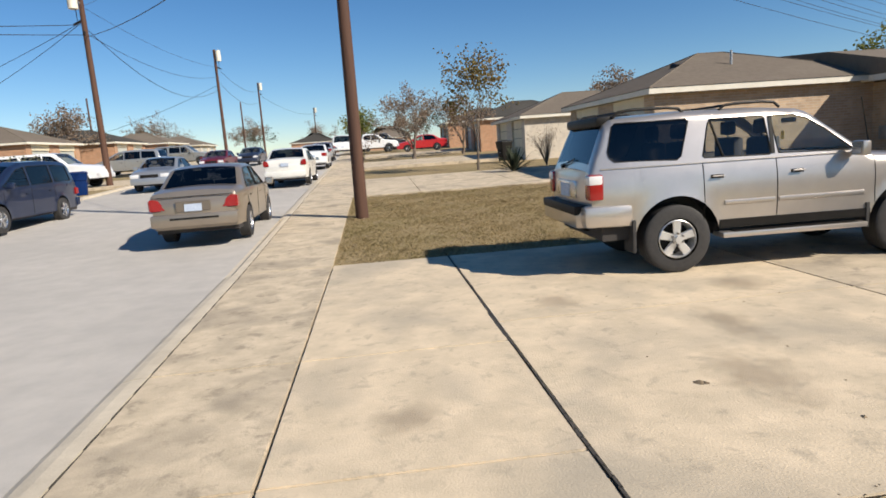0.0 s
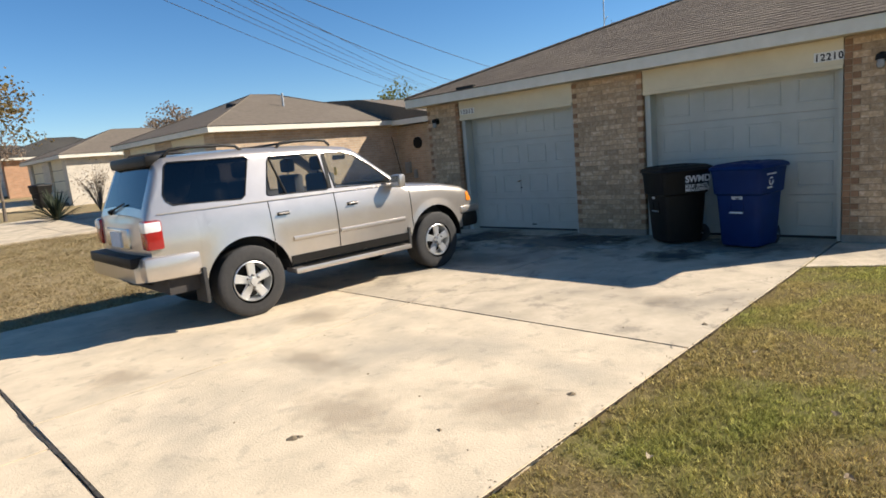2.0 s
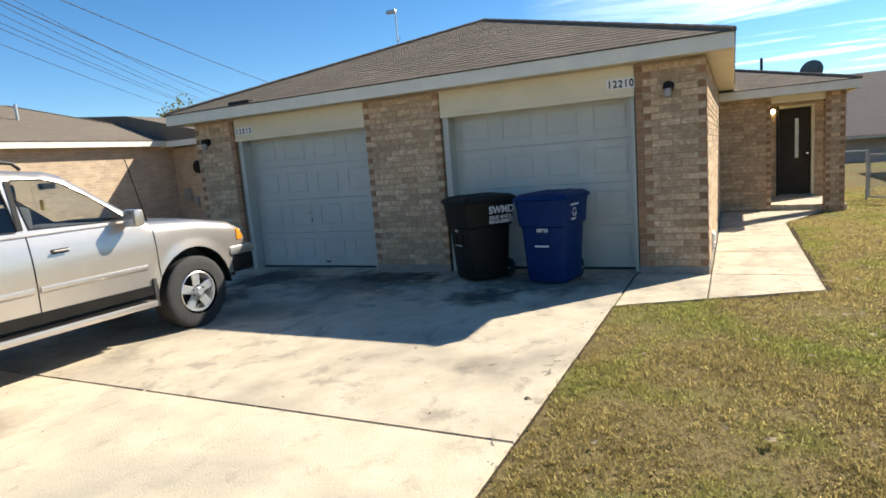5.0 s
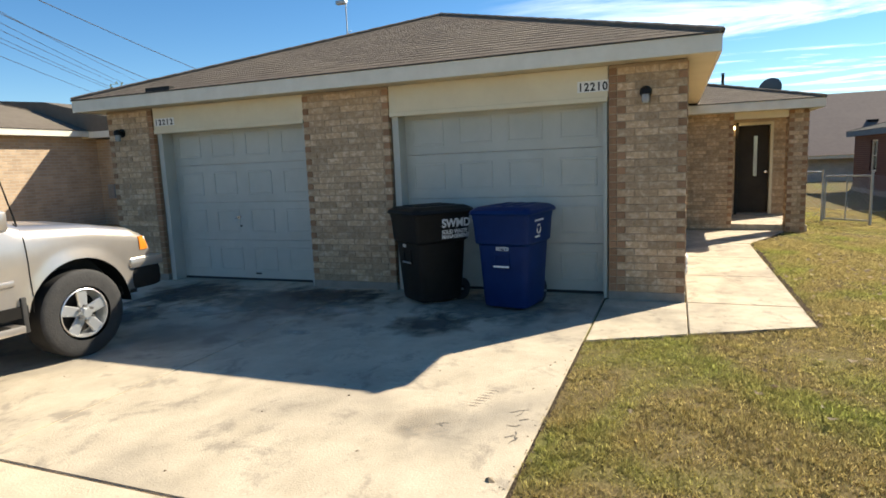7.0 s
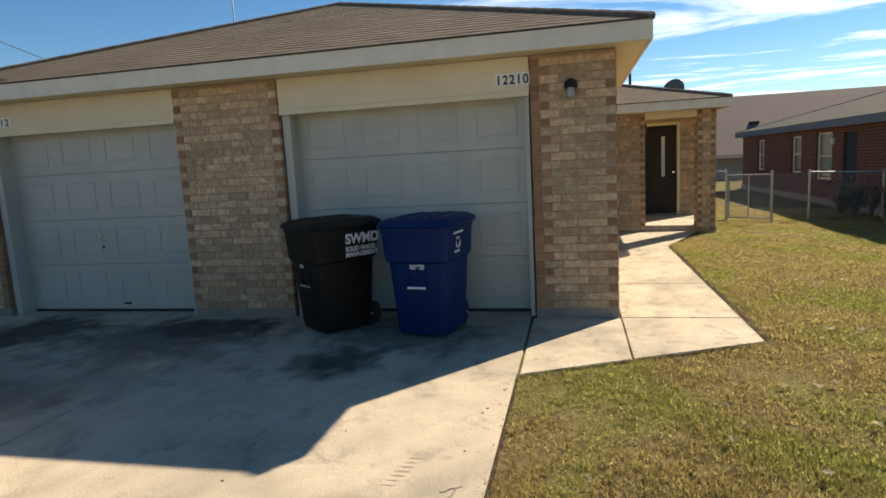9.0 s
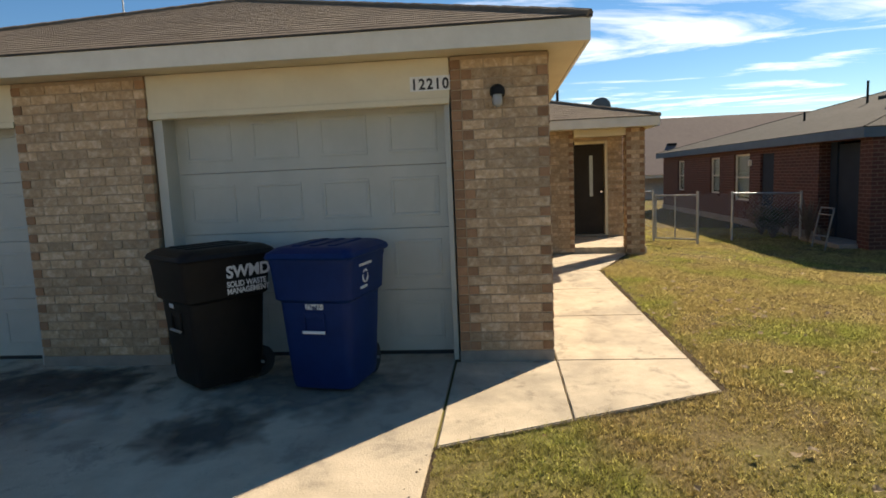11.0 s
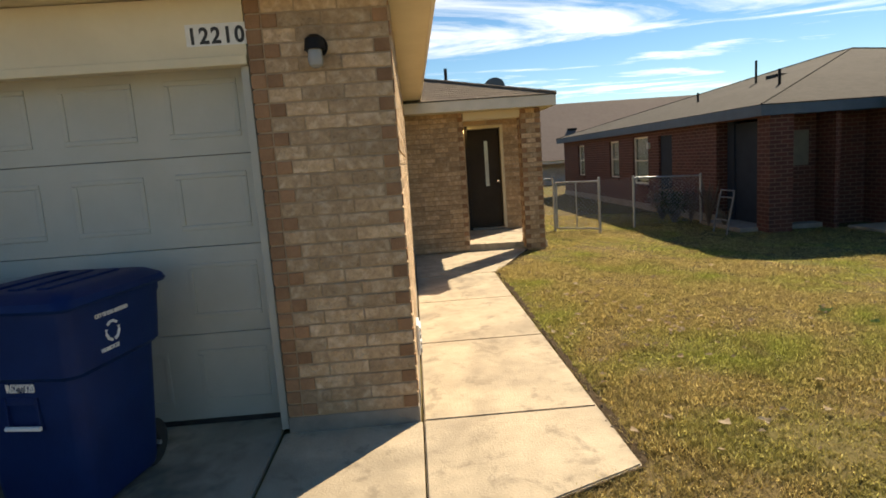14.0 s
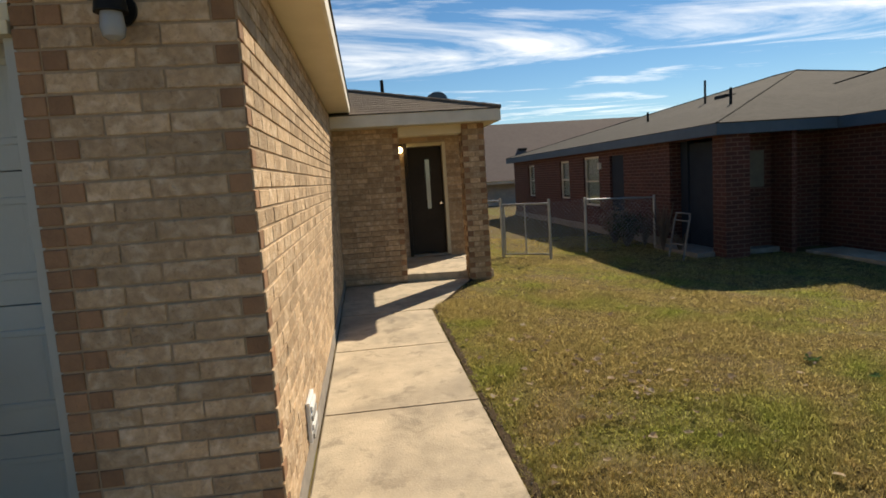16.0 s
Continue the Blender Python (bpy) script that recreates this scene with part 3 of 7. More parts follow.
for k in range(7):
    bm = boxes((6.42 + 0.045 * k, 6.44 + 0.045 * k, 3.90 - 0.01 * k, 4.02 - 0.012 * k, 0.0005, 0.0028))
    part("tyre_print", bm, DULL, drive, "faint tyre print")

# ---- the house with the two garage doors ----
WX, DX = 9.54, 9.78          # brick face and door face
WS, WN = 2.68, 10.46         # south and north corners
TOP = 2.44
OPEN_R, OPEN_L = (3.44, 5.95), (7.14, 9.61)
COURSE, BLEN, JOINT = 0.0773, 0.2275, 0.010

BRICK_MESHES = {}


def brick_mesh(length, mat):
    """A brick seen from its long side: x along the wall, y out of it (to -y), bevelled front edge."""
    key = (round(length, 2), mat.name)
    if key not in BRICK_MESHES:
        l, h, d, e = round(length, 2) / 2, (COURSE - JOINT) / 2, 0.05, 0.003
        o = [(-l, -e, -h), (l, -e, -h), (l, -e, h), (-l, -e, h)]
        i = [(-l + e, -2 * e, -h + e), (l - e, -2 * e, -h + e), (l - e, -2 * e, h - e), (-l + e, -2 * e, h - e)]
        b = [(x, d, z) for x, _, z in o]
        me = from_lists("brick", o + i + b, [(4, 5, 6, 7), (0, 1, 5, 4), (1, 2, 6, 5), (2, 3, 7, 6), (3, 0, 4, 7), (8, 9, 1, 0), (9, 10, 2, 1), (10, 11, 3, 2), (11, 8, 0, 3)])
        me.materials.append(mat)
        BRICK_MESHES[key] = me
    return BRICK_MESHES[key]


def courses(length, z0, z1, start=0, quoin_a=False, quoin_b=False, jamb_a=0.0, jamb_b=0.0):
    """The bricks of a wall face: centre along, centre up, length, brown or not."""
    out = []
    z, row = z0, start
    while z + COURSE <= z1 + 0.03:
        a, b = 0.0, length
        for jamb, end in ((jamb_a, 0), (jamb_b, 1)):
            if jamb:
                c = a + jamb / 2 if end == 0 else b - jamb / 2
                out.append((c, z + COURSE / 2, jamb - JOINT, True))
                a, b = (a + jamb, b) if end == 0 else (a, b - jamb)
        if row % 2 == 0:
            for q, end in ((quoin_a, 0), (quoin_b, 1)):
                if q:
                    c = a + 0.0425 if end == 0 else b - 0.0425
                    out.append((c, z + COURSE / 2, 0.085 - JOINT, True))
                    a, b = (a + 0.085, b) if end == 0 else (a, b - 0.085)
        s = a
        first = BLEN * (0.78 if row % 2 else 1.0)
        while s < b - 0.03:
            e = min(s + first, b)
            if b - e < 0.07:
                e = b
            out.append(((s + e) / 2, z + COURSE / 2, e - s - JOINT, False))
            s, first = e, BLEN
        z += COURSE
        row += 1
    return out


def lay(parent, rows, origin, turn, single=True, name="brick"):
    """Lays bricks as pieces under parent, or joined into one part."""
    base = pose(*origin, 0, 0, turn)
    inv = world_of(parent).inverted()
    rnd = random.Random(len(rows))
    if single:
        for u, v, l, brown in rows:
            ob = new(name, brick_mesh(l, BRICK_BROWN if brown else BRICK))
            ob.parent = parent
            ob.matrix_basis = inv @ base @ pose(u, rnd.uniform(-0.0015, 0.0015), v, 0, rnd.uniform(-0.25, 0.25), 0)
        return
    for brown, mat in ((False, BRICK_ISLAND), (True, BRICK_BROWN_ISLAND)):
        verts, faces = [], []
        for u, v, l, br in rows:
            if br != brown:
                continue
            me = brick_mesh(l, BRICK)
            n, m = len(verts), base @ pose(u, rnd.uniform(-0.0015, 0.0015), v)
            verts += [inv @ m @ w.co for w in me.vertices]
            faces += [tuple(n + k for k in p.vertices) for p in me.polygons]
        if verts:
            me = from_lists("bricks", verts, faces)
            me.materials.append(mat)
            ob = new("brick_courses", me)
            ob.parent = parent
            ob["kind"] = "stuff"


front = thing("wall_front", (WX, 6.5, 0), "shaded tan brick garage front with brown brick edges", "wall", kind="structure")
bm = boxes((WX + 0.001, WX + 0.25, WS + 0.001, OPEN_R[0] - 0.012, 0.09, TOP), (WX + 0.001, WX + 0.25, OPEN_R[1] + 0.012, OPEN_L[0] - 0.012, 0.09, TOP),
           (WX + 0.001, WX + 0.25, OPEN_L[1] + 0.012, WN - 0.001, 0.09, TOP))
part("mortar", bm, MORTAR, front, "sandy mortar bed")
bm = boxes((WX - 0.004, WX + 0.24, WS - 0.006, OPEN_R[0], -0.1, 0.092), (WX - 0.004, WX + 0.24, OPEN_R[1], OPEN_L[0], -0.1, 0.092), (WX - 0.004, WX + 0.24, OPEN_L[1], WN, -0.1, 0.092), bevel=0.008)
part("slab_edge", bm, FOUNDATION, front, "grey concrete slab edge")
# faces to the street: along runs to the south, so turn is 270 degrees
Z0 = 0.095
lay(front, courses(OPEN_R[0] - WS, Z0, TOP, 0, True, True, jamb_a=0.09), (WX, OPEN_R[0], 0), -90)
lay(front, courses(OPEN_L[0] - OPEN_R[1], Z0, TOP, 1, True, True), (WX, OPEN_L[0], 0), -90)
lay(front, courses(WN - OPEN_L[1], Z0, TOP, 0, True, False, jamb_b=0.09), (WX, WN, 0), -90, single=False)
side = thing("wall_south", (12.5, WS, 0), "sunlit pale tan brick side wall of the garage", "wall", kind="structure")
part("mortar", boxes((WX + 0.001, 16.0, WS + 0.001, WS + 0.25, 0.09, TOP)), MORTAR, side, "sandy mortar bed")
part("slab_edge", boxes((WX + 0.25, 16.0, WS - 0.012, WS + 0.22, -0.1, 0.10)), FOUNDATION, side, "pale concrete slab edge")
rows = courses(16.0 - WX, Z0 + 0.012, TOP - 0.02, 1, True, False)
lay(side, [r for r in rows if r[0] < 2.15], (WX, WS, 0), 0)
lay(side, [r for r in rows if r[0] >= 2.15], (WX, WS, 0), 0, single=False)

back_walls = structure("wall_north", boxes((WX + 0.26, 28, WN - 0.25, WN, -0.1, TOP), (WX + 0.5, WX + 0.6, WS + 0.25, WN - 0.25, -0.1, TOP - 0.02)), BRICK_LIT, "tan brick wall closing the garage", "wall")


def garage_door(y0, y1, name, label, handle):
    """A sectional door with four panels, raised mouldings, jambs and header."""
    d = thing(name, (DX, (y0 + y1) / 2, 0), label, "garage door", "garage doors", kind="structure")
    ya, yb = y0 + 0.05, y1 - 0.09
    zs = [0.03, 0.57, 1.10, 1.63, 2.16]
    for z0, z1 in zip(zs, zs[1:]):
        bm = bmesh.new()
        box(bm, DX, DX + 0.045, ya, yb, z0 + 0.002, z1 - 0.002, bevel=0.003)
        n = 4
        w = (yb - ya) / n
        for k in range(n):
            a, b = ya + k * w + 0.09, ya + (k + 1) * w - 0.09
            fr = 0.03
            for q in ((a, b, z0 + 0.10, z0 + 0.10 + fr), (a, b, z1 - 0.10 - fr, z1 - 0.10), (a, a + fr, z0 + 0.10 + fr, z1 - 0.10 - fr), (b - fr, b, z0 + 0.10 + fr, z1 - 0.10 - fr)):
                box(bm, DX - 0.007, DX + 0.01, *q, bevel=0.0065)
        part("door_panel", bm, DOOR_PAINT, d)
    part("bottom_seal", boxes((DX - 0.004, DX + 0.05, ya, yb, 0.0, 0.03)), RUBBER, d, "black rubber bottom seal")
    for q, e in ((y0 + 0.012, y0 + 0.055), (y1 - 0.095, y1 - 0.012)):
        part("jamb", boxes((WX + 0.05, DX + 0.03, q, e, 0.0, 2.12), bevel=0.004), DOOR_PAINT, d, "pale painted door jamb")
    part("header", boxes((WX + 0.012, WX + 0.06, y0 + 0.004, y1 - 0.004, 2.13, TOP)), TRIM, d, "cream painted header board")
    part("header_trim", boxes((WX - 0.004, WX + 0.08, y0 + 0.006, y1 - 0.006, 2.085, 2.135), bevel=0.006), TRIM, d, "cream header moulding")
    part("header_soffit", boxes((WX + 0.06, DX + 0.05, y0 + 0.01, y1 - 0.01, 2.11, 2.16)), TRIM, d)
    if handle:
        bm = rods(((DX - 0.03, 8.45, 0.89), (DX, 8.45, 0.89), 0.018), ((DX - 0.03, 8.50, 0.88), (DX - 0.03, 8.40, 0.90), 0.008))
        part("door_handle", bm, CHROME, d, "small metal turn handle")
        part("lock", rods(((DX - 0.01, 8.43, 0.77), (DX, 8.43, 0.77), 0.014)), BLACK, d)
        part("pull", boxes((DX - 0.02, DX, 8.15, 8.24, 0.09, 0.11), bevel=0.004), BLACK, d)
    return d


garage_door(*OPEN_R, "door_1", "pale grey-white panelled garage door in shade", False)
garage_door(*OPEN_L, "door_2", "pale grey-white panelled garage door with a handle", True)
for txt, y, h, nm in (("12210", 3.745, 0.115, "house_number"), ("12212", 9.575, 0.105, "house_number")):
    ob = tagged(new(nm), "black digits " + txt + " on the cream header board", "house number", "house numbers")
    ob.matrix_basis = pose(WX, y, 2.19)
    step = 0.062 if txt == "12210" else 0.068
    part("plaque", boxes((WX + 0.0095, WX + 0.0125, y - 5 * step - 0.004, y + 0.008, 2.192, 2.19 + h * 1.0)), WHITE_INK, ob, "white backing strip under the digits")
    for k, ch in enumerate(txt):
        writing("digit", ch, h, (WX + 0.009, y - k * step, 2.205), 90, 0, -90, BLACK_INK, ob, 0.9)


def wall_lamp(y, z):
    w = thing("wall_lamp", (WX, y, z), "black outdoor wall lamp with a glass jar shade", "wall lamp", "garage wall lamps")
    part("backplate", rods(((WX - 0.025, y, z + 0.05), (WX - 0.008, y, z + 0.05), 0.06), seg=20), BLACK, w, smooth=True)
    bm = rods(((WX - 0.02, y, z + 0.06), (WX - 0.09, y, z + 0.065), 0.022), seg=12)
    rod(bm, (WX - 0.09, y, z + 0.02), (WX - 0.09, y, z + 0.075), 0.055, 0.048, 18)
    rod(bm, (WX - 0.09, y, z + 0.075), (WX - 0.09, y, z + 0.095), 0.048, 0.024, 18)
    part("cap", bm, BLACK, w, smooth=True)
    bm = bmesh.new()
    tube(bm, [(WX - 0.09, y, z + 0.02), (WX - 0.09, y, z - 0.03), (WX - 0.09, y, z - 0.06), (WX - 0.09, y, z - 0.072)], [0.036, 0.041, 0.034, 0.017], 16)
    part("shade", bm, material("frosted_jar", (0.30, 0.30, 0.29), None, rough=0.2), w, "clear ribbed glass jar", smooth=True)


wall_lamp(3.07, 2.10)
wall_lamp(10.19, 2.08)


def hip_roof(name, x0, x1, y0, y1, z, ridge, label, mat=None, single=True, overhang_z=0.17, fascia_mat=None, soffit_mat=None, ridge_open=True, fascia_skip=""):
    """A hip roof: stepped shingle courses on four slopes, fascia boards and a soffit. ridge: (xa, xb, y, z)."""
    r = thing(name, ((x0 + x1) / 2, (y0 + y1) / 2, z), label, "roof", kind="structure")
    xa, xb, ry, rz = ridge
    A, B, C, D = Vector((x0, y0, z)), Vector((x1, y0, z)), Vector((x1, y1, z)), Vector((x0, y1, z))
    R, S = Vector((xa, ry, rz)), Vector((xb, ry, rz))
    for nm, (p, q, s, t) in (("slope", (D, A, R, R)), ("slope", (A, B, S, R)), ("slope", (B, C, S, S)), ("slope", (C, D, R, S))):
        up = ((s + t) / 2 - (p + q) / 2)
        nrm = (q - p).cross(t - p if (t - p).length > 0.01 else s - p).normalized()
        if nrm.z < 0:
            nrm = -nrm
        verts, faces = [], []
        n = max(4, int(up.length / 0.145)) if single else 1
        rnd = random.Random(nm + name)
        for k in range(n):
            f0, f1 = k / n, (k + 1) / n
            a, b = p.lerp(t, f0), q.lerp(s, f0)
            c, d = q.lerp(s, f1), p.lerp(t, f1)
            length = (b - a).length
            m = max(1, int(length / 0.31)) if single else 1
            off = (k % 2) * 0.5 / m
            cuts = [0.0] + [min(1, (i + off) / m) for i in range(1, m)] + [1.0] if m > 1 else [0.0, 1.0]
            for u0, u1 in zip(cuts, cuts[1:]):
                lift = 0.005 + rnd.uniform(0, 0.002)
                i0 = len(verts)
                g0 = 0.004 / max(length, 0.1) if single else 0
                quad = [a.lerp(b, u0 + g0) + nrm * lift, a.lerp(b, u1 - g0) + nrm * lift, d.lerp(c, u1 - g0) + nrm * 0.002, d.lerp(c, u0 + g0) + nrm * 0.002]
                verts += quad + [a.lerp(b, u0 + g0), a.lerp(b, u1 - g0)]
                faces += [(i0, i0 + 1, i0 + 2, i0 + 3), (i0 + 4, i0 + 5, i0 + 1, i0)]
        i0 = len(verts)
        verts += [p, q, s, t] if (s - t).length > 0.01 else [p, q, s]
        faces.append(tuple(range(i0, len(verts))))
        me = from_lists("shingles", verts, faces)
        me.materials.append(mat or SHINGLE)
        ob = new("shingles", me)
        ob.parent = r
        ob.matrix_basis = world_of(r).inverted()
        ob["kind"] = "stuff"
    for a, b in ((A, R), (B, S), (C, S), (D, R), (R, S)):
        if (b - a).length > 0.05:
            bm = bmesh.new()
            n = max(1, int((b - a).length / 0.28)) if single else 1
            for k in range(n):
                rod(bm, a.lerp(b, k / n) + Vector((0, 0, 0.006)), a.lerp(b, (k + 1) / n) + Vector((0, 0, 0.014)), 0.035 if single else 0.02, 0.032 if single else 0.02, 6)
            part("ridge_cap", bm, mat or SHINGLE, r)
    t = 0.022
    for nm, q in (("w", (x0, x0 + t, y0, y1)), ("s", (x0 + t, x1, y0, y0 + t)), ("n", (x0 + t, x1, y1 - t, y1)), ("e", (x1 - t, x1, y0 + t, y1 - t))):
        if nm not in fascia_skip:
            bm = boxes((*q, z - overhang_z, z - 0.006))
            part("fascia", bm, fascia_mat or FASCIA, r, "painted fascia board")
    part("drip_edge", boxes((x0 - 0.012, x0 + t, y0 - 0.012, y1 + 0.012, z - 0.012, z + 0.004), (x0, x1, y0 - 0.012, y0 + t, z - 0.011, z + 0.003)), SHINGLE_GREY, r, "dark shingle drip edge")
    part("soffit", boxes((x0 + t, x1 - t, y0 + t, y1 - t, z - overhang_z + 0.012, z - overhang_z + 0.03)), soffit_mat or TRIM, r, "cream painted soffit")
    return r


roof = hip_roof("roof", 9.23, 24.0, 2.40, 10.74, 2.605, (12.90, 20.0, 6.50, 3.99), "brown asphalt shingle hip roof over the garage")
bm = boxes((9.24, 9.35, 8.95, 9.36, 2.60, 2.662))
part("missing_shingle", bm, BLACK, roof, "dark gap where shingles are missing")


# the living wing with its porch
wing_roof = hip_roof("roof", 15.48, 30.0, 0.34, 12.8, 2.41, (20.4, 26.0, 6.57, 4.05), "brown asphalt shingle roof over the porch wing")
porch = thing("porch", (16.5, 1.3, 0), "shaded brick porch recess with a corner pillar", "porch", kind="structure")
part("wall", boxes((16.009, 18.0, 1.759, 2.9, 0.0, 2.25)), MORTAR, porch)
lay(porch, courses(WS - 1.75, 0.02, 2.25, 1, False, True), (16.0, WS, 0), -90, single=False)
lay(porch, courses(1.98, 0.12, 2.25, 0, False, False), (16.0, 1.75, 0), 0, single=False)
part("back_wall", boxes((18.009, 18.2, 0.49, 0.80, 0.0, 2.25), (18.009, 18.2, 1.55, 1.75, 0.0, 2.25), (18.009, 18.2, 0.80, 1.55, 2.14, 2.25), (18.2, 30.0, 0.49, 0.7, -0.2, 2.25)), BRICK_LIT, porch, "tan brick wall beside the front door")
lay(porch, courses(0.32, 0.12, 2.25, 0), (18.0, 0.80, 0), -90, single=False)
lay(porch, courses(0.20, 0.12, 2.25, 0), (18.0, 1.75, 0), -90, single=False)
pillar = thing("pillar", (15.98, 0.68, 0), "tan and brown brick corner pillar of the porch", "pillar", kind="structure")
part("core", boxes((15.849, 16.111, 0.529, 0.831, -0.05, 2.25)), MORTAR, pillar)
for org, turn, ln, st in (((15.84, 0.84, 0), -90, 0.32, 0), ((15.84, 0.52, 0), 0, 0.28, 1), ((16.12, 0.84, 0), 180, 0.28, 1), ((16.12, 0.52, 0), 90, 0.32, 0)):
    lay(pillar, courses(ln, 0.0, 2.25, st, True, True), org, turn, single=False)
part("porch_ceiling", boxes((15.52, 18.2, 0.36, 2.6, 2.248, 2.262)), TRIM, porch, "cream porch ceiling")
part("beam", boxes((15.86, 16.1, 0.84, 1.75, 2.12, 2.247), bevel=0.006), TRIM, porch, "cream painted porch beam")

# open front door with a tall narrow pane, and the dark room behind it
fd = thing("door_3", (18.05, 1.2, 0.12), "dark front door ajar with a narrow glass pane", "door", kind="structure")
part("door_frame", boxes((17.99, 18.12, 0.80, 0.86, 0.12, 2.14), (17.99, 18.12, 0.86, 1.49, 2.08, 2.14), bevel=0.006), TRIM, fd, "cream door frame")
part("threshold", boxes((17.97, 18.14, 0.86, 1.49, 0.10, 0.14), bevel=0.006), FOUNDATION, fd)
part("hinge_jamb", boxes((17.99, 18.12, 1.49, 1.55, 0.12, 2.14), bevel=0.006), DARK_DOOR, fd, "dark jamb on the hinge side")
leaf = part("door_leaf", boxes((18.10, 18.145, 0.87, 1.48, 0.15, 2.07), bevel=0.006), DARK_DOOR, fd, "dark painted door leaf")
part("glass_pane", boxes((18.094, 18.099, 1.09, 1.18, 0.95, 1.85)), GLASS_CLEAR, leaf)
# the bright reflection in the pane is a pale painted strip
part("pane_light", boxes((18.096, 18.0985, 1.10, 1.17, 0.96, 1.84)), material("pane_reflection", (0.75, 0.77, 0.78), (0.6, 0.62, 0.64), 5, 0.3), leaf, "pale painted reflection in the door pane")
part("door_knob", rods(((18.03, 0.93, 1.05), (18.1, 0.93, 1.05), 0.025), seg=14), CHROME, leaf)
pl = thing("porch_lamp", (17.95, 1.60, 2.0), "small lit porch lamp beside the front door", "wall lamp")
part("lamp_base", boxes((17.93, 18.0, 1.57, 1.67, 2.08, 2.13), bevel=0.008), BLACK, pl)
bm = bmesh.new()
bmesh.ops.create_uvsphere(bm, u_segments=16, v_segments=10, radius=0.055, matrix=pose(17.93, 1.62, 2.03))
part("globe", bm, material("lamp_globe", (1.0, 0.78, 0.42), None, emit=6.0), pl, "warm glowing glass globe", smooth=True)
mv = thing("dryer_vent", (10.45, WS, 0.25), "white plastic dryer vent on the brick wall", "vent")
bm = boxes((10.34, 10.58, WS - 0.03, WS - 0.008, 0.14, 0.36), bevel=0.006)
part("frame", bm, WHITE_INK, mv)
for k in range(4):
    part("louvre", boxes((10.36, 10.56, WS - 0.042, WS - 0.032, 0.155 + k * 0.05, 0.185 + k * 0.05)), WHITE_INK if k % 2 else GALV, mv)

# roof fittings
dish = thing("satellite_dish", (18.6, 0.9, 2.7), "grey satellite dish on the porch roof", "satellite dish")
bm = bmesh.new()
bmesh.ops.create_cone(bm, cap_ends=True, segments=24, radius1=0.04, radius2=0.25, depth=0.10, matrix=pose(19.1, 0.75, 2.92, 8, 62, 20))
part("reflector", bm, BLUE_TRIM, dish, smooth=True)
part("mast", rods(((19.1, 0.9, 2.5), (19.1, 0.78, 2.95), 0.02), ((19.15, 0.75, 2.98), (19.45, 0.7, 3.1), 0.012)), BLACK, dish)
pipe = thing("vent_pipe", (17.6, 1.9, 2.9), "dark vent pipe standing on the roof", "vent pipe", "roof pipes")
part("pipe", rods(((17.8, 1.85, 2.75), (17.8, 1.85, 3.22), 0.03)), BLACK, pipe)
ant = thing("antenna_mast", (15.0, 9.5, 3.2), "thin antenna mast with a small box on top", "antenna")
part("mast", rods(((15.0, 9.5, 2.9), (15.0, 9.5, 5.05), 0.014)), GALV, ant)
part("antenna_box", boxes((14.94, 15.06, 9.48, 9.72, 5.02, 5.10), bevel=0.02), GALV, ant)
bm = bmesh.new()
tube(bm, [(15.0, 9.4 + 0.10 * math.sin(a), 4.3 + 0.14 * math.cos(a)) for a in steps(0, 5, 14)], 0.008)
part("cable_loop", bm, GALV, ant)

# ---- wheeled bins ----


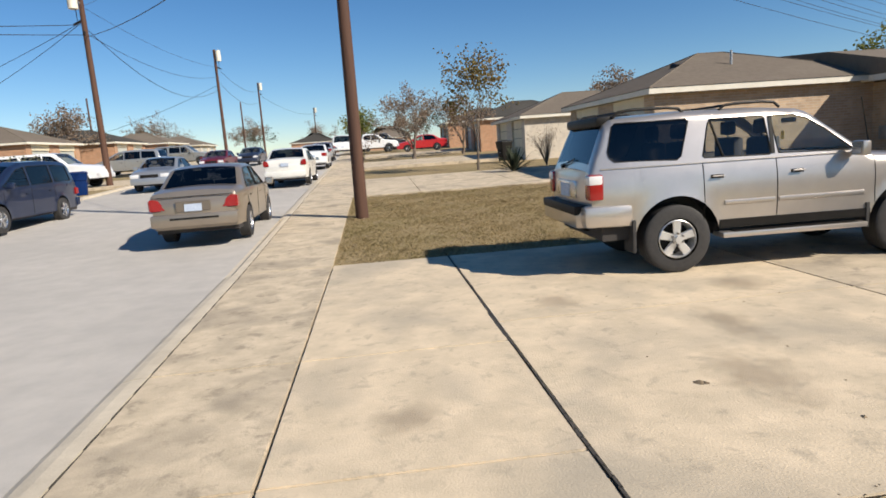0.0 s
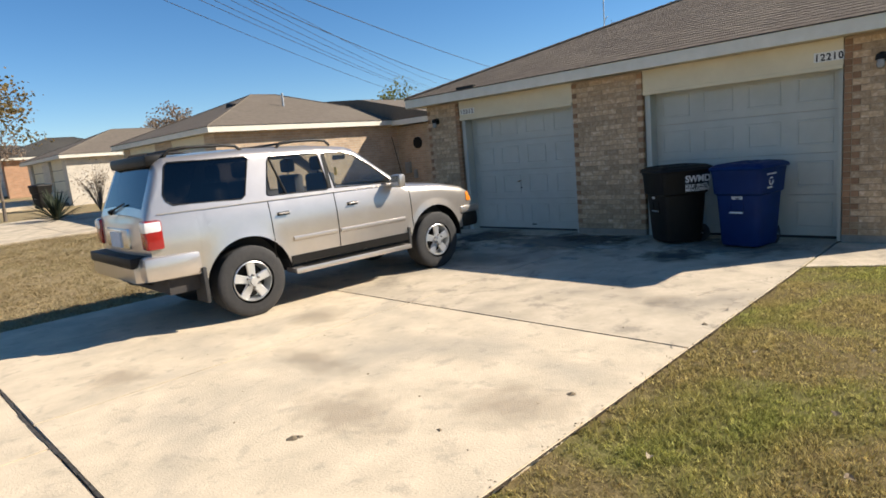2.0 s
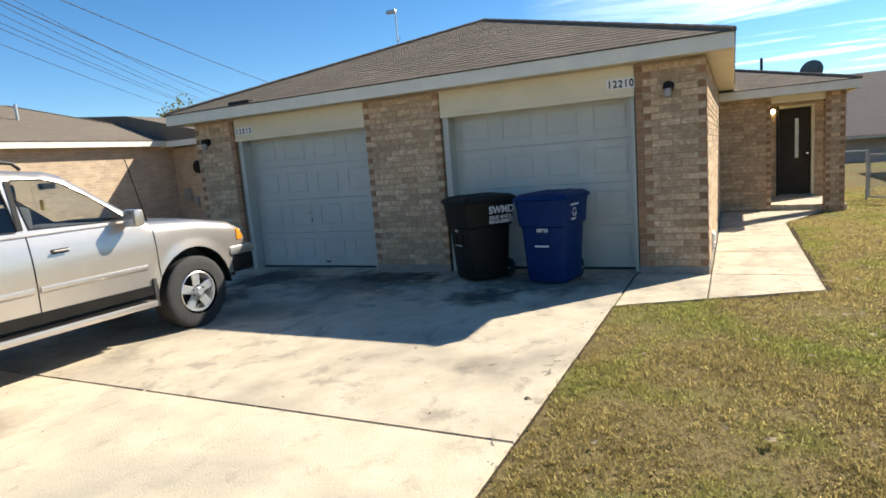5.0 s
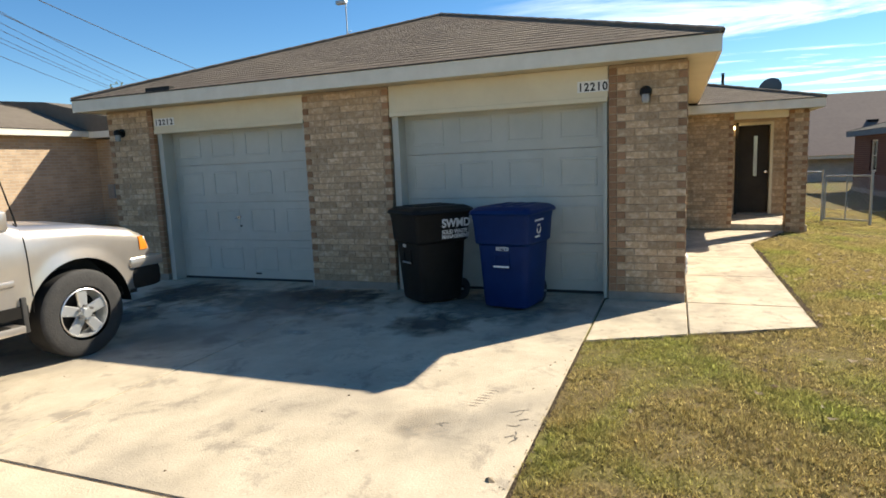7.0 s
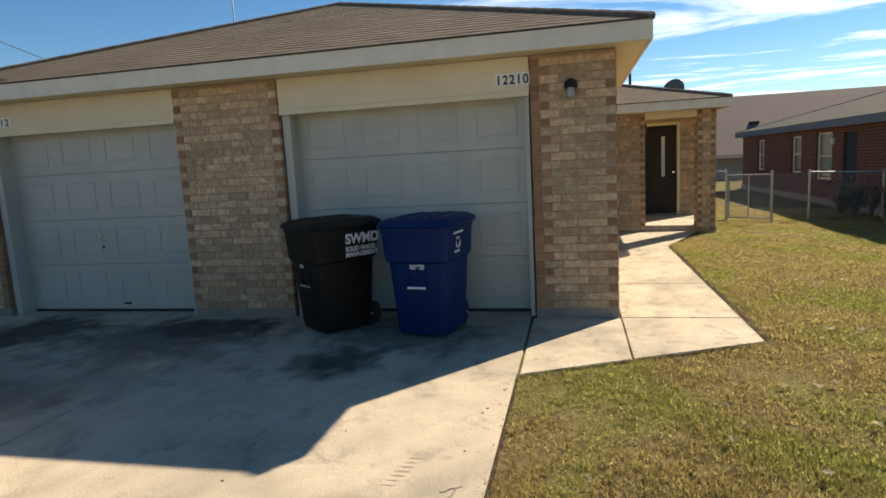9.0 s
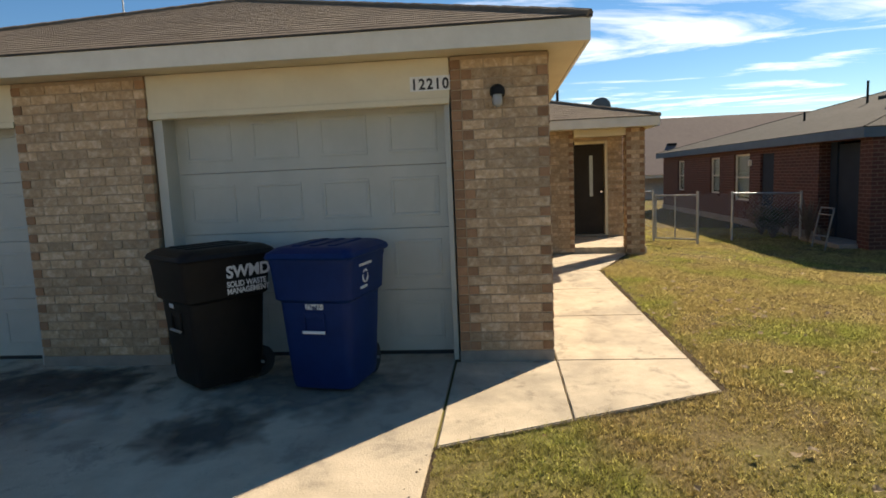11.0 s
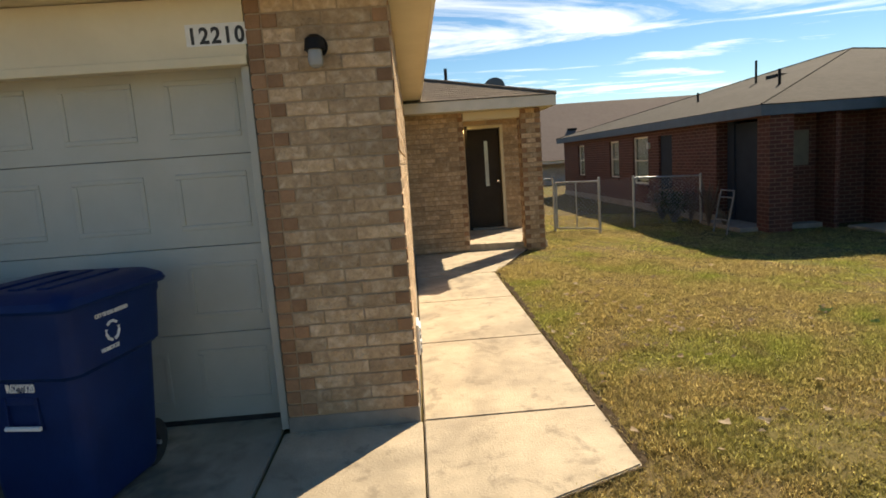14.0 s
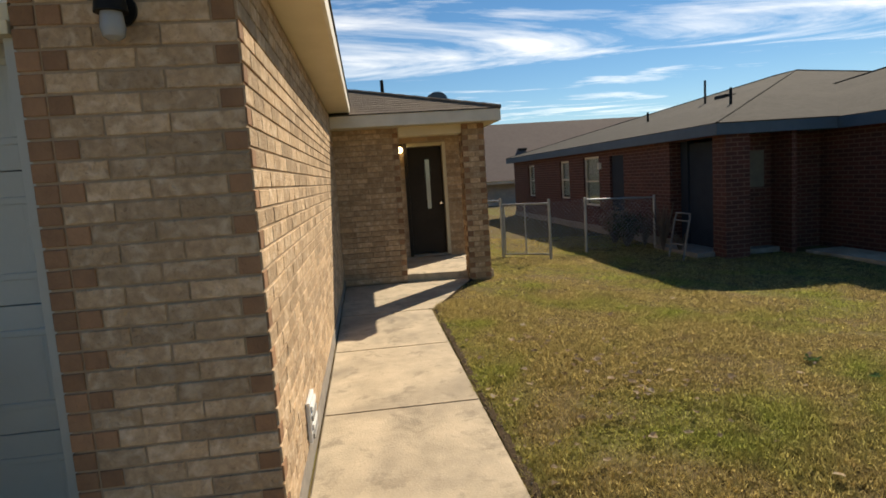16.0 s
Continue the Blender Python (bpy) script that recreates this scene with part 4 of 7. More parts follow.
def wheeled_bin(name, at, turn, mat, label, dark):
    b = thing(name, at, label, "wheeled bin", "bins at the garage", turn=turn)
    rings = []
    bm = bmesh.new()
    def ring(w, d, z, r, shift=0.0):
        pts = []
        for cx, cy, a0 in ((w - r, d - r, 0), (-w + r, d - r, 90), (-w + r, -d + r, 180), (w - r, -d + r, 270)):
            for k in range(4):
                a = radians(a0 + k * 30)
                pts.append(bm.verts.new((cx + r * math.cos(a) + shift, cy + r * math.sin(a), z)))
        return pts
    # x runs from the back (wheels) to the front
    prof = ((0.25, 0.235, 0.03, 0.06), (0.26, 0.245, 0.07, 0.06), (0.285, 0.265, 0.45, 0.06), (0.299, 0.277, 0.67, 0.06), (0.33, 0.30, 0.695, 0.06), (0.343, 0.313, 0.93, 0.05), (0.35, 0.32, 0.955, 0.05), (0.35, 0.32, 0.985, 0.05))
    rings = [ring(*p) for p in prof]
    for a, c in zip(rings, rings[1:]):
        for k in range(16):
            bm.faces.new((a[k], a[(k + 1) % 16], c[(k + 1) % 16], c[k]))
    bm.faces.new(rings[0][::-1])
    bm.faces.new(rings[-1])
    part("body", bm, mat, b, local=True, smooth=True)
    bm = bmesh.new()
    lid = [ring(w, d, z, r, -0.01) for w, d, z, r in ((0.375, 0.335, 0.985, 0.06), (0.385, 0.345, 1.0, 0.06), (0.375, 0.335, 1.03, 0.07), (0.33, 0.29, 1.062, 0.09), (0.28, 0.24, 1.068, 0.08))]
    for a, c in zip(lid, lid[1:]):
        for k in range(16):
            bm.faces.new((a[k], a[(k + 1) % 16], c[(k + 1) % 16], c[k]))
    bm.faces.new(lid[-1])
    bm.faces.new(lid[0][::-1])
    lid_part = part("lid", bm, mat, b, "ribbed hinged lid", local=True, smooth=True)
    for y in (-0.14, 0.0, 0.14):
        part("lid_rib", boxes((-0.24, 0.24, y - 0.03, y + 0.03, 1.06, 1.078), bevel=0.008), mat, lid_part, local=True)
    bm = bmesh.new()
    box(bm, 0.262, 0.30, -0.085, 0.085, 0.56, 0.60, bevel=0.006)
    box(bm, 0.272, 0.305, -0.085, -0.07, 0.44, 0.60, bevel=0.004)
    box(bm, 0.272, 0.305, 0.07, 0.085, 0.44, 0.60, bevel=0.004)
    part("lift_pocket", bm, mat, b, local=True)
    part("lift_bar", rods(((0.31, -0.085, 0.46), (0.31, 0.085, 0.46), 0.011)), WHITE_INK if not dark else GALV, b, "pale metal lift bar", local=True)
    bm = rods(((-0.36, -0.28, 1.0), (-0.36, 0.28, 1.0), 0.018), ((-0.30, -0.28, 0.97), (-0.36, -0.28, 1.0), 0.018), ((-0.30, 0.28, 0.97), (-0.36, 0.28, 1.0), 0.018))
    part("handle_bar", bm, mat, b, local=True)
    for y in (-0.19, 0.19):
        w = part("wheel", rods(((-0.24, y - 0.03, 0.125), (-0.24, y + 0.03, 0.125), 0.125), seg=24), RUBBER, b, local=True, smooth=True)
        part("wheel_hub", rods(((-0.24, y - 0.034, 0.125), (-0.24, y + 0.034, 0.125), 0.05), seg=16), BLACK, w, local=True)
    part("axle", rods(((-0.24, -0.26, 0.125), (-0.24, 0.26, 0.125), 0.012)), GALV, b, local=True)
    return b


def bin_text(b, text, size, y, z, mat=None, width=1.0, side=False, x=0.0):
    tilt = 4.0
    low = z < 0.68
    front = 0.285 + (z - 0.45) * 0.064 if low else 0.33 + (z - 0.695) * 0.055
    flank = 0.265 + (z - 0.45) * 0.055 if low else 0.30 + (z - 0.695) * 0.055
    ob = writing("marking", text, size, (0, 0, 0), 0, 0, 0, mat or WHITE_INK, None, width)
    ob.parent = b
    if not side:
        ob.matrix_basis = pose(front + 0.004, y, z, 90 + 0, 0, 90) @ pose(0, 0, 0, tilt, 0, 0) @ Matrix.Diagonal((width, 1, 1, 1))
    else:
        ob.matrix_basis = pose(x, flank + 0.004, z, 90, 0, 180) @ pose(0, 0, 0, 3.2, 0, 0) @ Matrix.Diagonal((width, 1, 1, 1))
    return ob


blue_bin = wheeled_bin("wheeled_bin", (9.10, 4.36, 0), 170, BLUE, "dark blue wheeled recycling bin with white markings", False)
black_bin = wheeled_bin("wheeled_bin", (9.17, 5.33, 0), 142, BLACK, "black wheeled rubbish bin with a white printed sticker", True)
bin_text(blue_bin, "R6299320", 0.055, -0.06, 0.625, width=0.62)
bin_text(black_bin, "130281", 0.045, -0.10, 0.625, width=0.6)
bin_text(black_bin, "SWMD", 0.125, 0, 0.84, side=True, x=0.03, width=0.95)
bin_text(black_bin, "SOLID WASTE", 0.06, 0, 0.768, side=True, x=0.03, width=0.85)
bin_text(black_bin, "MANAGEMENT", 0.06, 0, 0.716, side=True, x=0.03, width=0.85)
bin_text(blue_bin, "CITY OF SAN ANTONIO", 0.026, 0, 0.91, side=True, x=0.17, width=0.8)
bin_text(blue_bin, "WE RECYCLE", 0.026, 0, 0.745, side=True, x=0.15, width=0.8)
for k in range(3):
    a = radians(90 + 120 * k)
    bm = bmesh.new()
    tube(bm, [(0.06 + 0.045 * math.cos(a + b), 0.309, 0.83 + 0.045 * math.sin(a + b)) for b in (-0.8, -0.3, 0.3, 0.8)], 0.008, 5)
    part("recycling_arrow", bm, WHITE_INK, blue_bin, local=True)

# ---- vehicles ----
TAIL_RED = material("red_lens", (0.30, 0.010, 0.010), (0.24, 0.008, 0.008), 20, 0.2, coat=0.4)
LENS_CLEAR = material("clear_lens", (0.70, 0.68, 0.66), (0.6, 0.6, 0.6), 20, 0.12, coat=0.6)
LENS_AMBER = material("amber_lens", (0.75, 0.25, 0.03), (0.65, 0.2, 0.02), 20, 0.15, coat=0.6)
DULL_METAL = material("dull_metal", (0.30, 0.28, 0.26), (0.22, 0.205, 0.19), 14.0, 0.45, 0.8)
PLATE = material("number_plate", (0.50, 0.56, 0.64), (0.36, 0.42, 0.52), 30, 0.5)
SEAT = material("seat_cloth", (0.11, 0.10, 0.10), (0.085, 0.08, 0.08), 12, 0.9)


def paint(name, c, metal=0.55, rough=0.32):
    return material(name, c, tuple(v * 0.9 for v in c), 3.0, rough, metal, coat=0.7)


def make_car(name, label, spec, body_mat, category="car", group="", trim=None):
    """A car along +x: sides drawn from the sill, wheel arches and roofline, glass cut into them, and its fittings."""
    car = thing(name, (0, 0, 0), label, category, group)
    L0, L1, W = spec["rear"], spec["front"], spec["width"] / 2
    top, wheels, R, arch = spec["top"], spec["wheels"], spec["tyre"], spec["arch"]
    belt, sill = spec["belt"], spec["sill"]
    roof_z = max(z for _, z in top)

    def ztop(x):
        for (xa, za), (xb, zb) in zip(top, top[1:]):
            if x <= xb + 1e-9:
                return za + (zb - za) * max(0.0, (x - xa)) / max(xb - xa, 1e-6)
        return top[-1][1]

    def zlow(x):
        z = sill
        e = spec.get("end_low", 0.0)
        if x < wheels[0] - arch:
            z = sill + spec.get("rear_low", 0.0)
        if x > wheels[1] + arch:
            z = sill + e
        for w in wheels:
            if abs(x - w) < arch:
                z = max(z, R + math.sqrt(max(0.0, arch * arch - (x - w) ** 2)))
        return min(z, ztop(x) - 0.05)

    def half(x, z):
        f = (x - (L0 + L1) / 2) / ((L1 - L0) / 2)
        y = W * (1 - spec.get("taper", 0.10) * abs(f) ** 5)
        if z > belt:
            y -= spec["tumble"] * (z - belt)
        else:
            y -= 0.05 * ((belt - z) / belt) ** 2
            y -= 0.012 * (1 if z < belt - 0.06 and not spec.get("shoulder") else 0)
        if spec.get("shoulder"):
            # the flank bellies out below the belt line and draws in above it
            y -= spec["shoulder"] * min(1.0, max(0.0, (z - 0.80) / (belt - 0.80))) ** 2
        d = ztop(x) - z
        r = spec.get("round", 0.10)
        if d < r:
            y -= r * 0.75 * (1 - math.sqrt(max(0.0, 1 - (1 - max(d, 0) / r) ** 2)))
        for w in wheels:
            s = math.hypot(x - w, z - R) - arch
            if -0.01 < s < 0.09 and z < belt:
                y += spec.get("flare", 0.015) * (1 - max(0, s) / 0.09)
        return max(0.1, y)

    xs = set(round(L0 + (L1 - L0) * i / 64, 4) for i in range(65)) | {x for x, _ in top if L0 <= x <= L1}
    for w in wheels:
        xs |= {w + arch * math.cos(radians(a)) for a in range(0, 181, 12)}
        xs |= {w - arch - 0.004, w + arch + 0.004}
    for a, b in spec["screens"]:
        xs |= {a, b}
    xs = sorted(x for x in xs if L0 <= x <= L1)
    vs = [0, 0.06, 0.14, 0.24, 0.34, 0.44, 0.52, 0.6, 0.68, 0.76, 0.84, 0.9, 0.95, 0.98, 1.0]

    for s in (1, -1):
        bm = bmesh.new()
        cols = []
        for x in xs:
            a, b = zlow(x), ztop(x)
            cols.append([bm.verts.new((x, 0, a + (b - a) * v)) for v in vs])
        for p, q in zip(cols, cols[1:]):
            for k in range(len(vs) - 1):
                bm.faces.new((p[k], q[k], q[k + 1], p[k + 1]))
        for poly in spec["windows"]:
            n = len(poly)
            cx, cz = sum(p[0] for p in poly) / n, sum(p[1] for p in poly) / n
            x0, x1 = min(p[0] for p in poly) - 0.15, max(p[0] for p in poly) + 0.15
            z0, z1 = min(p[1] for p in poly) - 0.15, max(p[1] for p in poly) + 0.15
            for i in range(n):
                (ax, az), (bx, bz) = poly[i], poly[(i + 1) % n]
                fs = [f for f in bm.faces if x0 < f.calc_center_median().x < x1 and z0 < f.calc_center_median().z < z1]
                geom = list({v for f in fs for v in f.verts}) + list({e for f in fs for e in f.edges}) + fs
                nx, nz = (bz - az), -(bx - ax)
                bmesh.ops.bisect_plane(bm, geom=geom, dist=1e-5, plane_co=(ax, 0, az), plane_no=(nx, 0, nz))
            kill = []
            for f in bm.faces:
                c = f.calc_center_median()
                if x0 < c.x < x1 and z0 < c.z < z1:
                    inside = True
                    for i in range(n):
                        (ax, az), (bx, bz) = poly[i], poly[(i + 1) % n]
                        k1 = (bx - ax) * (c.z - az) - (bz - az) * (c.x - ax)
                        k0 = (bx - ax) * (cz - az) - (bz - az) * (cx - ax)
                        if k1 * k0 < 0:
                            inside = False
                            break
                    if inside:
                        kill.append(f)
            bmesh.ops.delete(bm, geom=kill, context="FACES")
        for v in bm.verts:
            v.co.y = s * half(v.co.x, v.co.z)
        bmesh.ops.recalc_face_normals(bm, faces=bm.faces)
        part("side_panel", bm, body_mat, car, local=True, smooth=True)
        for k, poly in enumerate(spec["windows"]):
            bm = bmesh.new()
            n = len(poly)
            cx, cz = sum(p[0] for p in poly) / n, sum(p[1] for p in poly) / n
            rings = []
            for f in (1.0, 0.5):
                rings.append([bm.verts.new((cx + (px - cx) * f, s * (half(cx + (px - cx) * f, cz + (pz - cz) * f) - 0.008), cz + (pz - cz) * f)) for px, pz in poly])
            c = bm.verts.new((cx, s * (half(cx, cz) - 0.008), cz))
            for i in range(n):
                j = (i + 1) % n
                bm.faces.new((rings[0][i], rings[0][j], rings[1][j], rings[1][i]))
                bm.faces.new((rings[1][i], rings[1][j], c))
            bmesh.ops.recalc_face_normals(bm, faces=bm.faces)
            bm.normal_update()
            if sum(f.normal.y for f in bm.faces) * s < 0:
                bmesh.ops.reverse_faces(bm, faces=bm.faces)
            pane = part("window", bm, spec["glass"][k], car, local=True, smooth=True)
            bm = bmesh.new()
            tube(bm, [(px, s * (half(px, pz) + 0.001), pz) for px, pz in poly] + [(poly[0][0], s * (half(*poly[0]) + 0.001), poly[0][1])], spec.get("seal", 0.011), 5)
            part("window_seal", bm, BLACK, pane, local=True)

    # roof, bonnet, boot lid and the glass in them
    us = [-1, -0.94, -0.86, -0.6, -0.3, 0, 0.3, 0.6, 0.86, 0.94, 1]

    def across(x):
        b = ztop(x)
        y = half(x, b)
        return [Vector((x, y * u, b + spec.get("crown", 0.035) * (1 - u * u))) for u in us]

    skin, screens = bmesh.new(), [bmesh.new() for _ in spec["screens"]]
    for xa, xb in zip(xs, xs[1:]):
        A, B = across(xa), across(xb)
        for k in range(len(us) - 1):
            target = skin
            for sc, (a, b) in zip(screens, spec["screens"]):
                if a - 1e-6 <= xa and xb <= b + 1e-6 and 1 <= k <= len(us) - 3:
                    target = sc
            target.faces.new([target.verts.new(p) for p in (A[k], B[k], B[k + 1], A[k + 1])])
    for sgn, x, e in ((-1, L0, xs[0]), (1, L1, xs[-1])):
        a, b = zlow(e), ztop(e)
        bulge = spec.get("bulge", 0.06) * sgn
        grid = []
        for v in vs:
            z = a + (b - a) * v
            y = half(e, z)
            grid.append([Vector((e + bulge * (1 - u * u) * (1 - abs(2 * v - 1) ** 4 * 0.6), y * u, z + (spec.get("crown", 0.035) * (1 - u * u) if v == 1 else 0))) for u in us])
        for p, q in zip(grid, grid[1:]):
            for k in range(len(us) - 1):
                skin.faces.new([skin.verts.new(c) for c in (p[k], p[k + 1], q[k + 1], q[k])])
    for b in [skin] + screens:
        bmesh.ops.remove_doubles(b, verts=b.verts, dist=1e-4)
        bmesh.ops.recalc_face_normals(b, faces=b.faces)
    for b in screens:
        b.normal_update()
        if sum(f.normal.z for f in b.faces) < 0:
            bmesh.ops.reverse_faces(b, faces=b.faces)
    part("roof_and_bonnet", skin, body_mat, car, local=True, smooth=True)
    for nm, b in zip(("rear_window", "windscreen"), screens):
        part(nm, b, spec["glass"][0] if nm == "rear_window" else GLASS_CLEAR, car, local=True, smooth=True)

    # underbody and cabin
    part("underbody", boxes((L0 + 0.12, wheels[0] - arch, -W + 0.1, W - 0.1, sill - 0.06, sill + 0.2), (wheels[0] - arch, wheels[1] + arch, -W + 0.28, W - 0.28, sill - 0.08, belt - 0.22),
                            (wheels[0] + arch, wheels[1] - arch, -W + 0.08, W - 0.08, sill - 0.04, sill + 0.12), (wheels[1] + arch, L1 - 0.12, -W + 0.14, W - 0.14, sill - 0.04, sill + 0.2)), DARK_ROOM, car, local=True)
    for xw in wheels:
        for s in (1, -1):
            bm = bmesh.new()
            pts = [(xw + (arch + 0.02) * math.cos(radians(a)), R + (arch + 0.02) * math.sin(radians(a))) for a in range(0, 181, 15)]
            for p, q in zip(pts, pts[1:]):
                bm.faces.new([bm.verts.new(c) for c in ((p[0], s * (W - 0.05), p[1]), (q[0], s * (W - 0.05), q[1]), (q[0], s * (W - 0.32), q[1]), (p[0], s * (W - 0.32), p[1]))])
            part("wheel_housing", bm, BLACK, car, local=True)
    c0, c1 = spec["cabin"]
    part("cabin_floor", boxes((c0, c1, -W + 0.14, W - 0.14, belt - 0.20, belt - 0.16)), SEAT, car, local=True)
    for x in spec["seats"]:
        for y in ((-0.36, 0.36) if W > 0.5 else (0,)):
            bm = boxes((x, x + 0.14, y - 0.24, y + 0.24, belt - 0.18, belt + 0.22), bevel=0.05)
            box(bm, x + 0.01, x + 0.11, y - 0.12, y + 0.12, belt + 0.25, belt + 0.42, bevel=0.04)
            rod(bm, (x + 0.06, y, belt + 0.18), (x + 0.06, y, belt + 0.3), 0.012)
            part("seat", bm, SEAT, car, "dark cloth seat", local=True, smooth=True)
    if spec.get("wheel_at"):
        bm = bmesh.new()
        wx = spec["wheel_at"]
        tube(bm, [(wx + 0.06 * math.cos(a), 0.36 + 0.18 * math.sin(a), belt + 0.02 + 0.17 * math.cos(a)) for a in steps(0, 2 * math.pi, 18)], 0.015, 6)
        part("steering_wheel", bm, BLACK, car, local=True)
        part("dashboard", boxes((wx + 0.08, wx + 0.42, -W + 0.16, W - 0.16, belt - 0.2, belt + 0.0), bevel=0.04), SEAT, car, local=True)
        part("mirror_inside", boxes((spec["screens"][-1][0] + 0.22, spec["screens"][-1][0] + 0.25, -0.13, 0.13, roof_z - 0.19, roof_z - 0.13), bevel=0.01), BLACK, car, local=True)

    # wheels
    tw = spec.get("tyre_width", 0.22)
    for xw in wheels:
        for s in (1, -1):
            y1 = s * (W + 0.0)
            y0 = y1 - s * tw
            bm = bmesh.new()
            prof = [(0.62, 0.0), (0.80, -0.0), (0.92, 0.02), (0.975, 0.055), (1.0, 0.09), (1.0, 0.5), (1.0, 0.91), (0.975, 0.945), (0.92, 0.98), (0.80, 1.0), (0.62, 1.0)]
            rings = []
            N = 40
            for k in range(N):
                a = 2 * math.pi * k / N
                rings.append([bm.verts.new((xw + R * r * math.cos(a), y0 + (y1 - y0) * w, R + R * r * math.sin(a))) for r, w in prof])
            for k in range(N):
                p, q = rings[k], rings[(k + 1) % N]
                for i in range(len(prof) - 1):
                    bm.faces.new((p[i], p[i + 1], q[i + 1], q[i]))
            bmesh.ops.recalc_face_normals(bm, faces=bm.faces)
            tyre = part("wheel", bm, RUBBER, car, "black rubber tyre", local=True, smooth=True)
            bm = bmesh.new()
            rr = R * spec.get("rim", 0.62)
            yo = y1 - s * 0.012
            prof = [(1.0, 0.0), (0.96, -0.006), (0.90, 0.025), (0.82, 0.10)]
            rings = []
            for k in range(N):
                a = 2 * math.pi * k / N
                rings.append([bm.verts.new((xw + rr * r * math.cos(a), yo - s * w, R + rr * r * math.sin(a))) for r, w in prof])
            for k in range(N):
                p, q = rings[k], rings[(k + 1) % N]
                for i in range(len(prof) - 1):
                    bm.faces.new((p[i], p[i + 1], q[i + 1], q[i]))
            n = spec.get("spokes", 5)
            for k in range(n):
                a = 2 * math.pi * (k + 0.25) / n
                wd = rr * spec.get("spoke_w", 0.20)
                m = Matrix.Translation((xw, yo - s * 0.022, R)) @ Matrix.Rotation(-a, 4, "Y")
                r = bmesh.ops.create_cube(bm, size=1.0, matrix=m @ Matrix.Translation((rr * 0.58, 0, 0)) @ Matrix.Diagonal((rr * 0.74, 0.03, wd, 1)))
                for v in r["verts"]:
                    loc = m.inverted() @ v.co
                    if loc.x < rr * 0.5:
                        v.co = m @ Vector((loc.x, loc.y, loc.z * 0.8))
                bmesh.ops.bevel(bm, geom=list({e for v in r["verts"] for e in v.link_edges}), offset=0.008, segments=1, affect="EDGES")
            rod(bm, (xw, yo - s * 0.05, R), (xw, yo + s * 0.004, R), rr * 0.30, rr * 0.26, 20)
            rod(bm, (xw, yo - s * 0.0, R), (xw, yo + s * 0.018, R), rr * 0.15, rr * 0.12, 16)
            bmesh.ops.recalc_face_normals(bm, faces=bm.faces)
            part("rim", bm, spec.get("rim_mat", CHROME), tyre, "bright alloy rim", local=True, smooth=True)
            part("brake_disc", rods(((xw, yo - s * 0.11, R), (xw, yo - s * 0.10, R), rr * 0.86), seg=24), BLACK, tyre, local=True)

    def surface_patch(nm, mat, s, x0, x1, z0, z1, lift=0.006, label="", n=8):
        bm = bmesh.new()
        grid = [[bm.verts.new((x, s * (half(x, z) + lift), z)) for z in steps(z0, z1, n)] for x in steps(x0, x1, n)]
        for p, q in zip(grid, grid[1:]):
            for k in range(n):
                bm.faces.new((p[k], q[k], q[k + 1], p[k + 1]))
        bmesh.ops.recalc_face_normals(bm, faces=bm.faces)
        bmesh.ops.solidify(bm, geom=bm.faces, thickness=0.012)
        return part(nm, bm, mat, car, label, local=True, smooth=True)

    def mirror(x, z):
        for s in (1, -1):
            y = half(x, z)
            bm = boxes((x - 0.03, x + 0.07, s * (y + 0.06) if s > 0 else s * (y + 0.24), s * (y + 0.21) if s > 0 else s * (y + 0.06), z - 0.02, z + 0.14), bevel=0.03)
            rod(bm, (x + 0.03, s * (y - 0.02), z), (x + 0.03, s * (y + 0.1), z + 0.03), 0.025)
            mir = part("wing_mirror", bm, spec.get("mirror_mat", body_mat), car, local=True, smooth=True)
            part("mirror_glass", boxes((x - 0.036, x - 0.031, s * (y + 0.15) - 0.07, s * (y + 0.15) + 0.07, z + 0.005, z + 0.12)), CHROME, mir, local=True)

    for s in (1, -1):
        for xd in spec["door_lines"]:
            bm = bmesh.new()
            pts = [(xd, s * (half(xd, z) + 0.0015), z) for z in steps(sill + 0.03, belt - 0.01, 10)]
            tube(bm, pts, 0.005, 4)
            part("door_gap", bm, BLACK, car, local=True)
        for xd, z in spec["handles"]:
            h = surface_patch("door_recess", BLACK, s, xd - 0.075, xd + 0.075, z - 0.02, z + 0.02, 0.001)
            y = s * (half(xd, z) + 0.02)
            part("door_handle", boxes((xd - 0.066, xd + 0.066, y - 0.022, y + 0.002, z - 0.002, z + 0.013), bevel=0.005), body_mat, h, local=True)
        for x0, x1, z0, z1, mt, nm in spec.get("patches", ()):
            surface_patch(nm, mt, s, x0, x1, z0, z1, 0.008)
    mirror(*spec["mirror"])
    return car, half, ztop


def place(car, x, y, turn, z=None):
    car.matrix_basis = pose(x, y, ground_z(x, y) + (0.012 if x > 0 or x < -13 else -0.06) if z is None else z, 0, 0, turn)
    return car


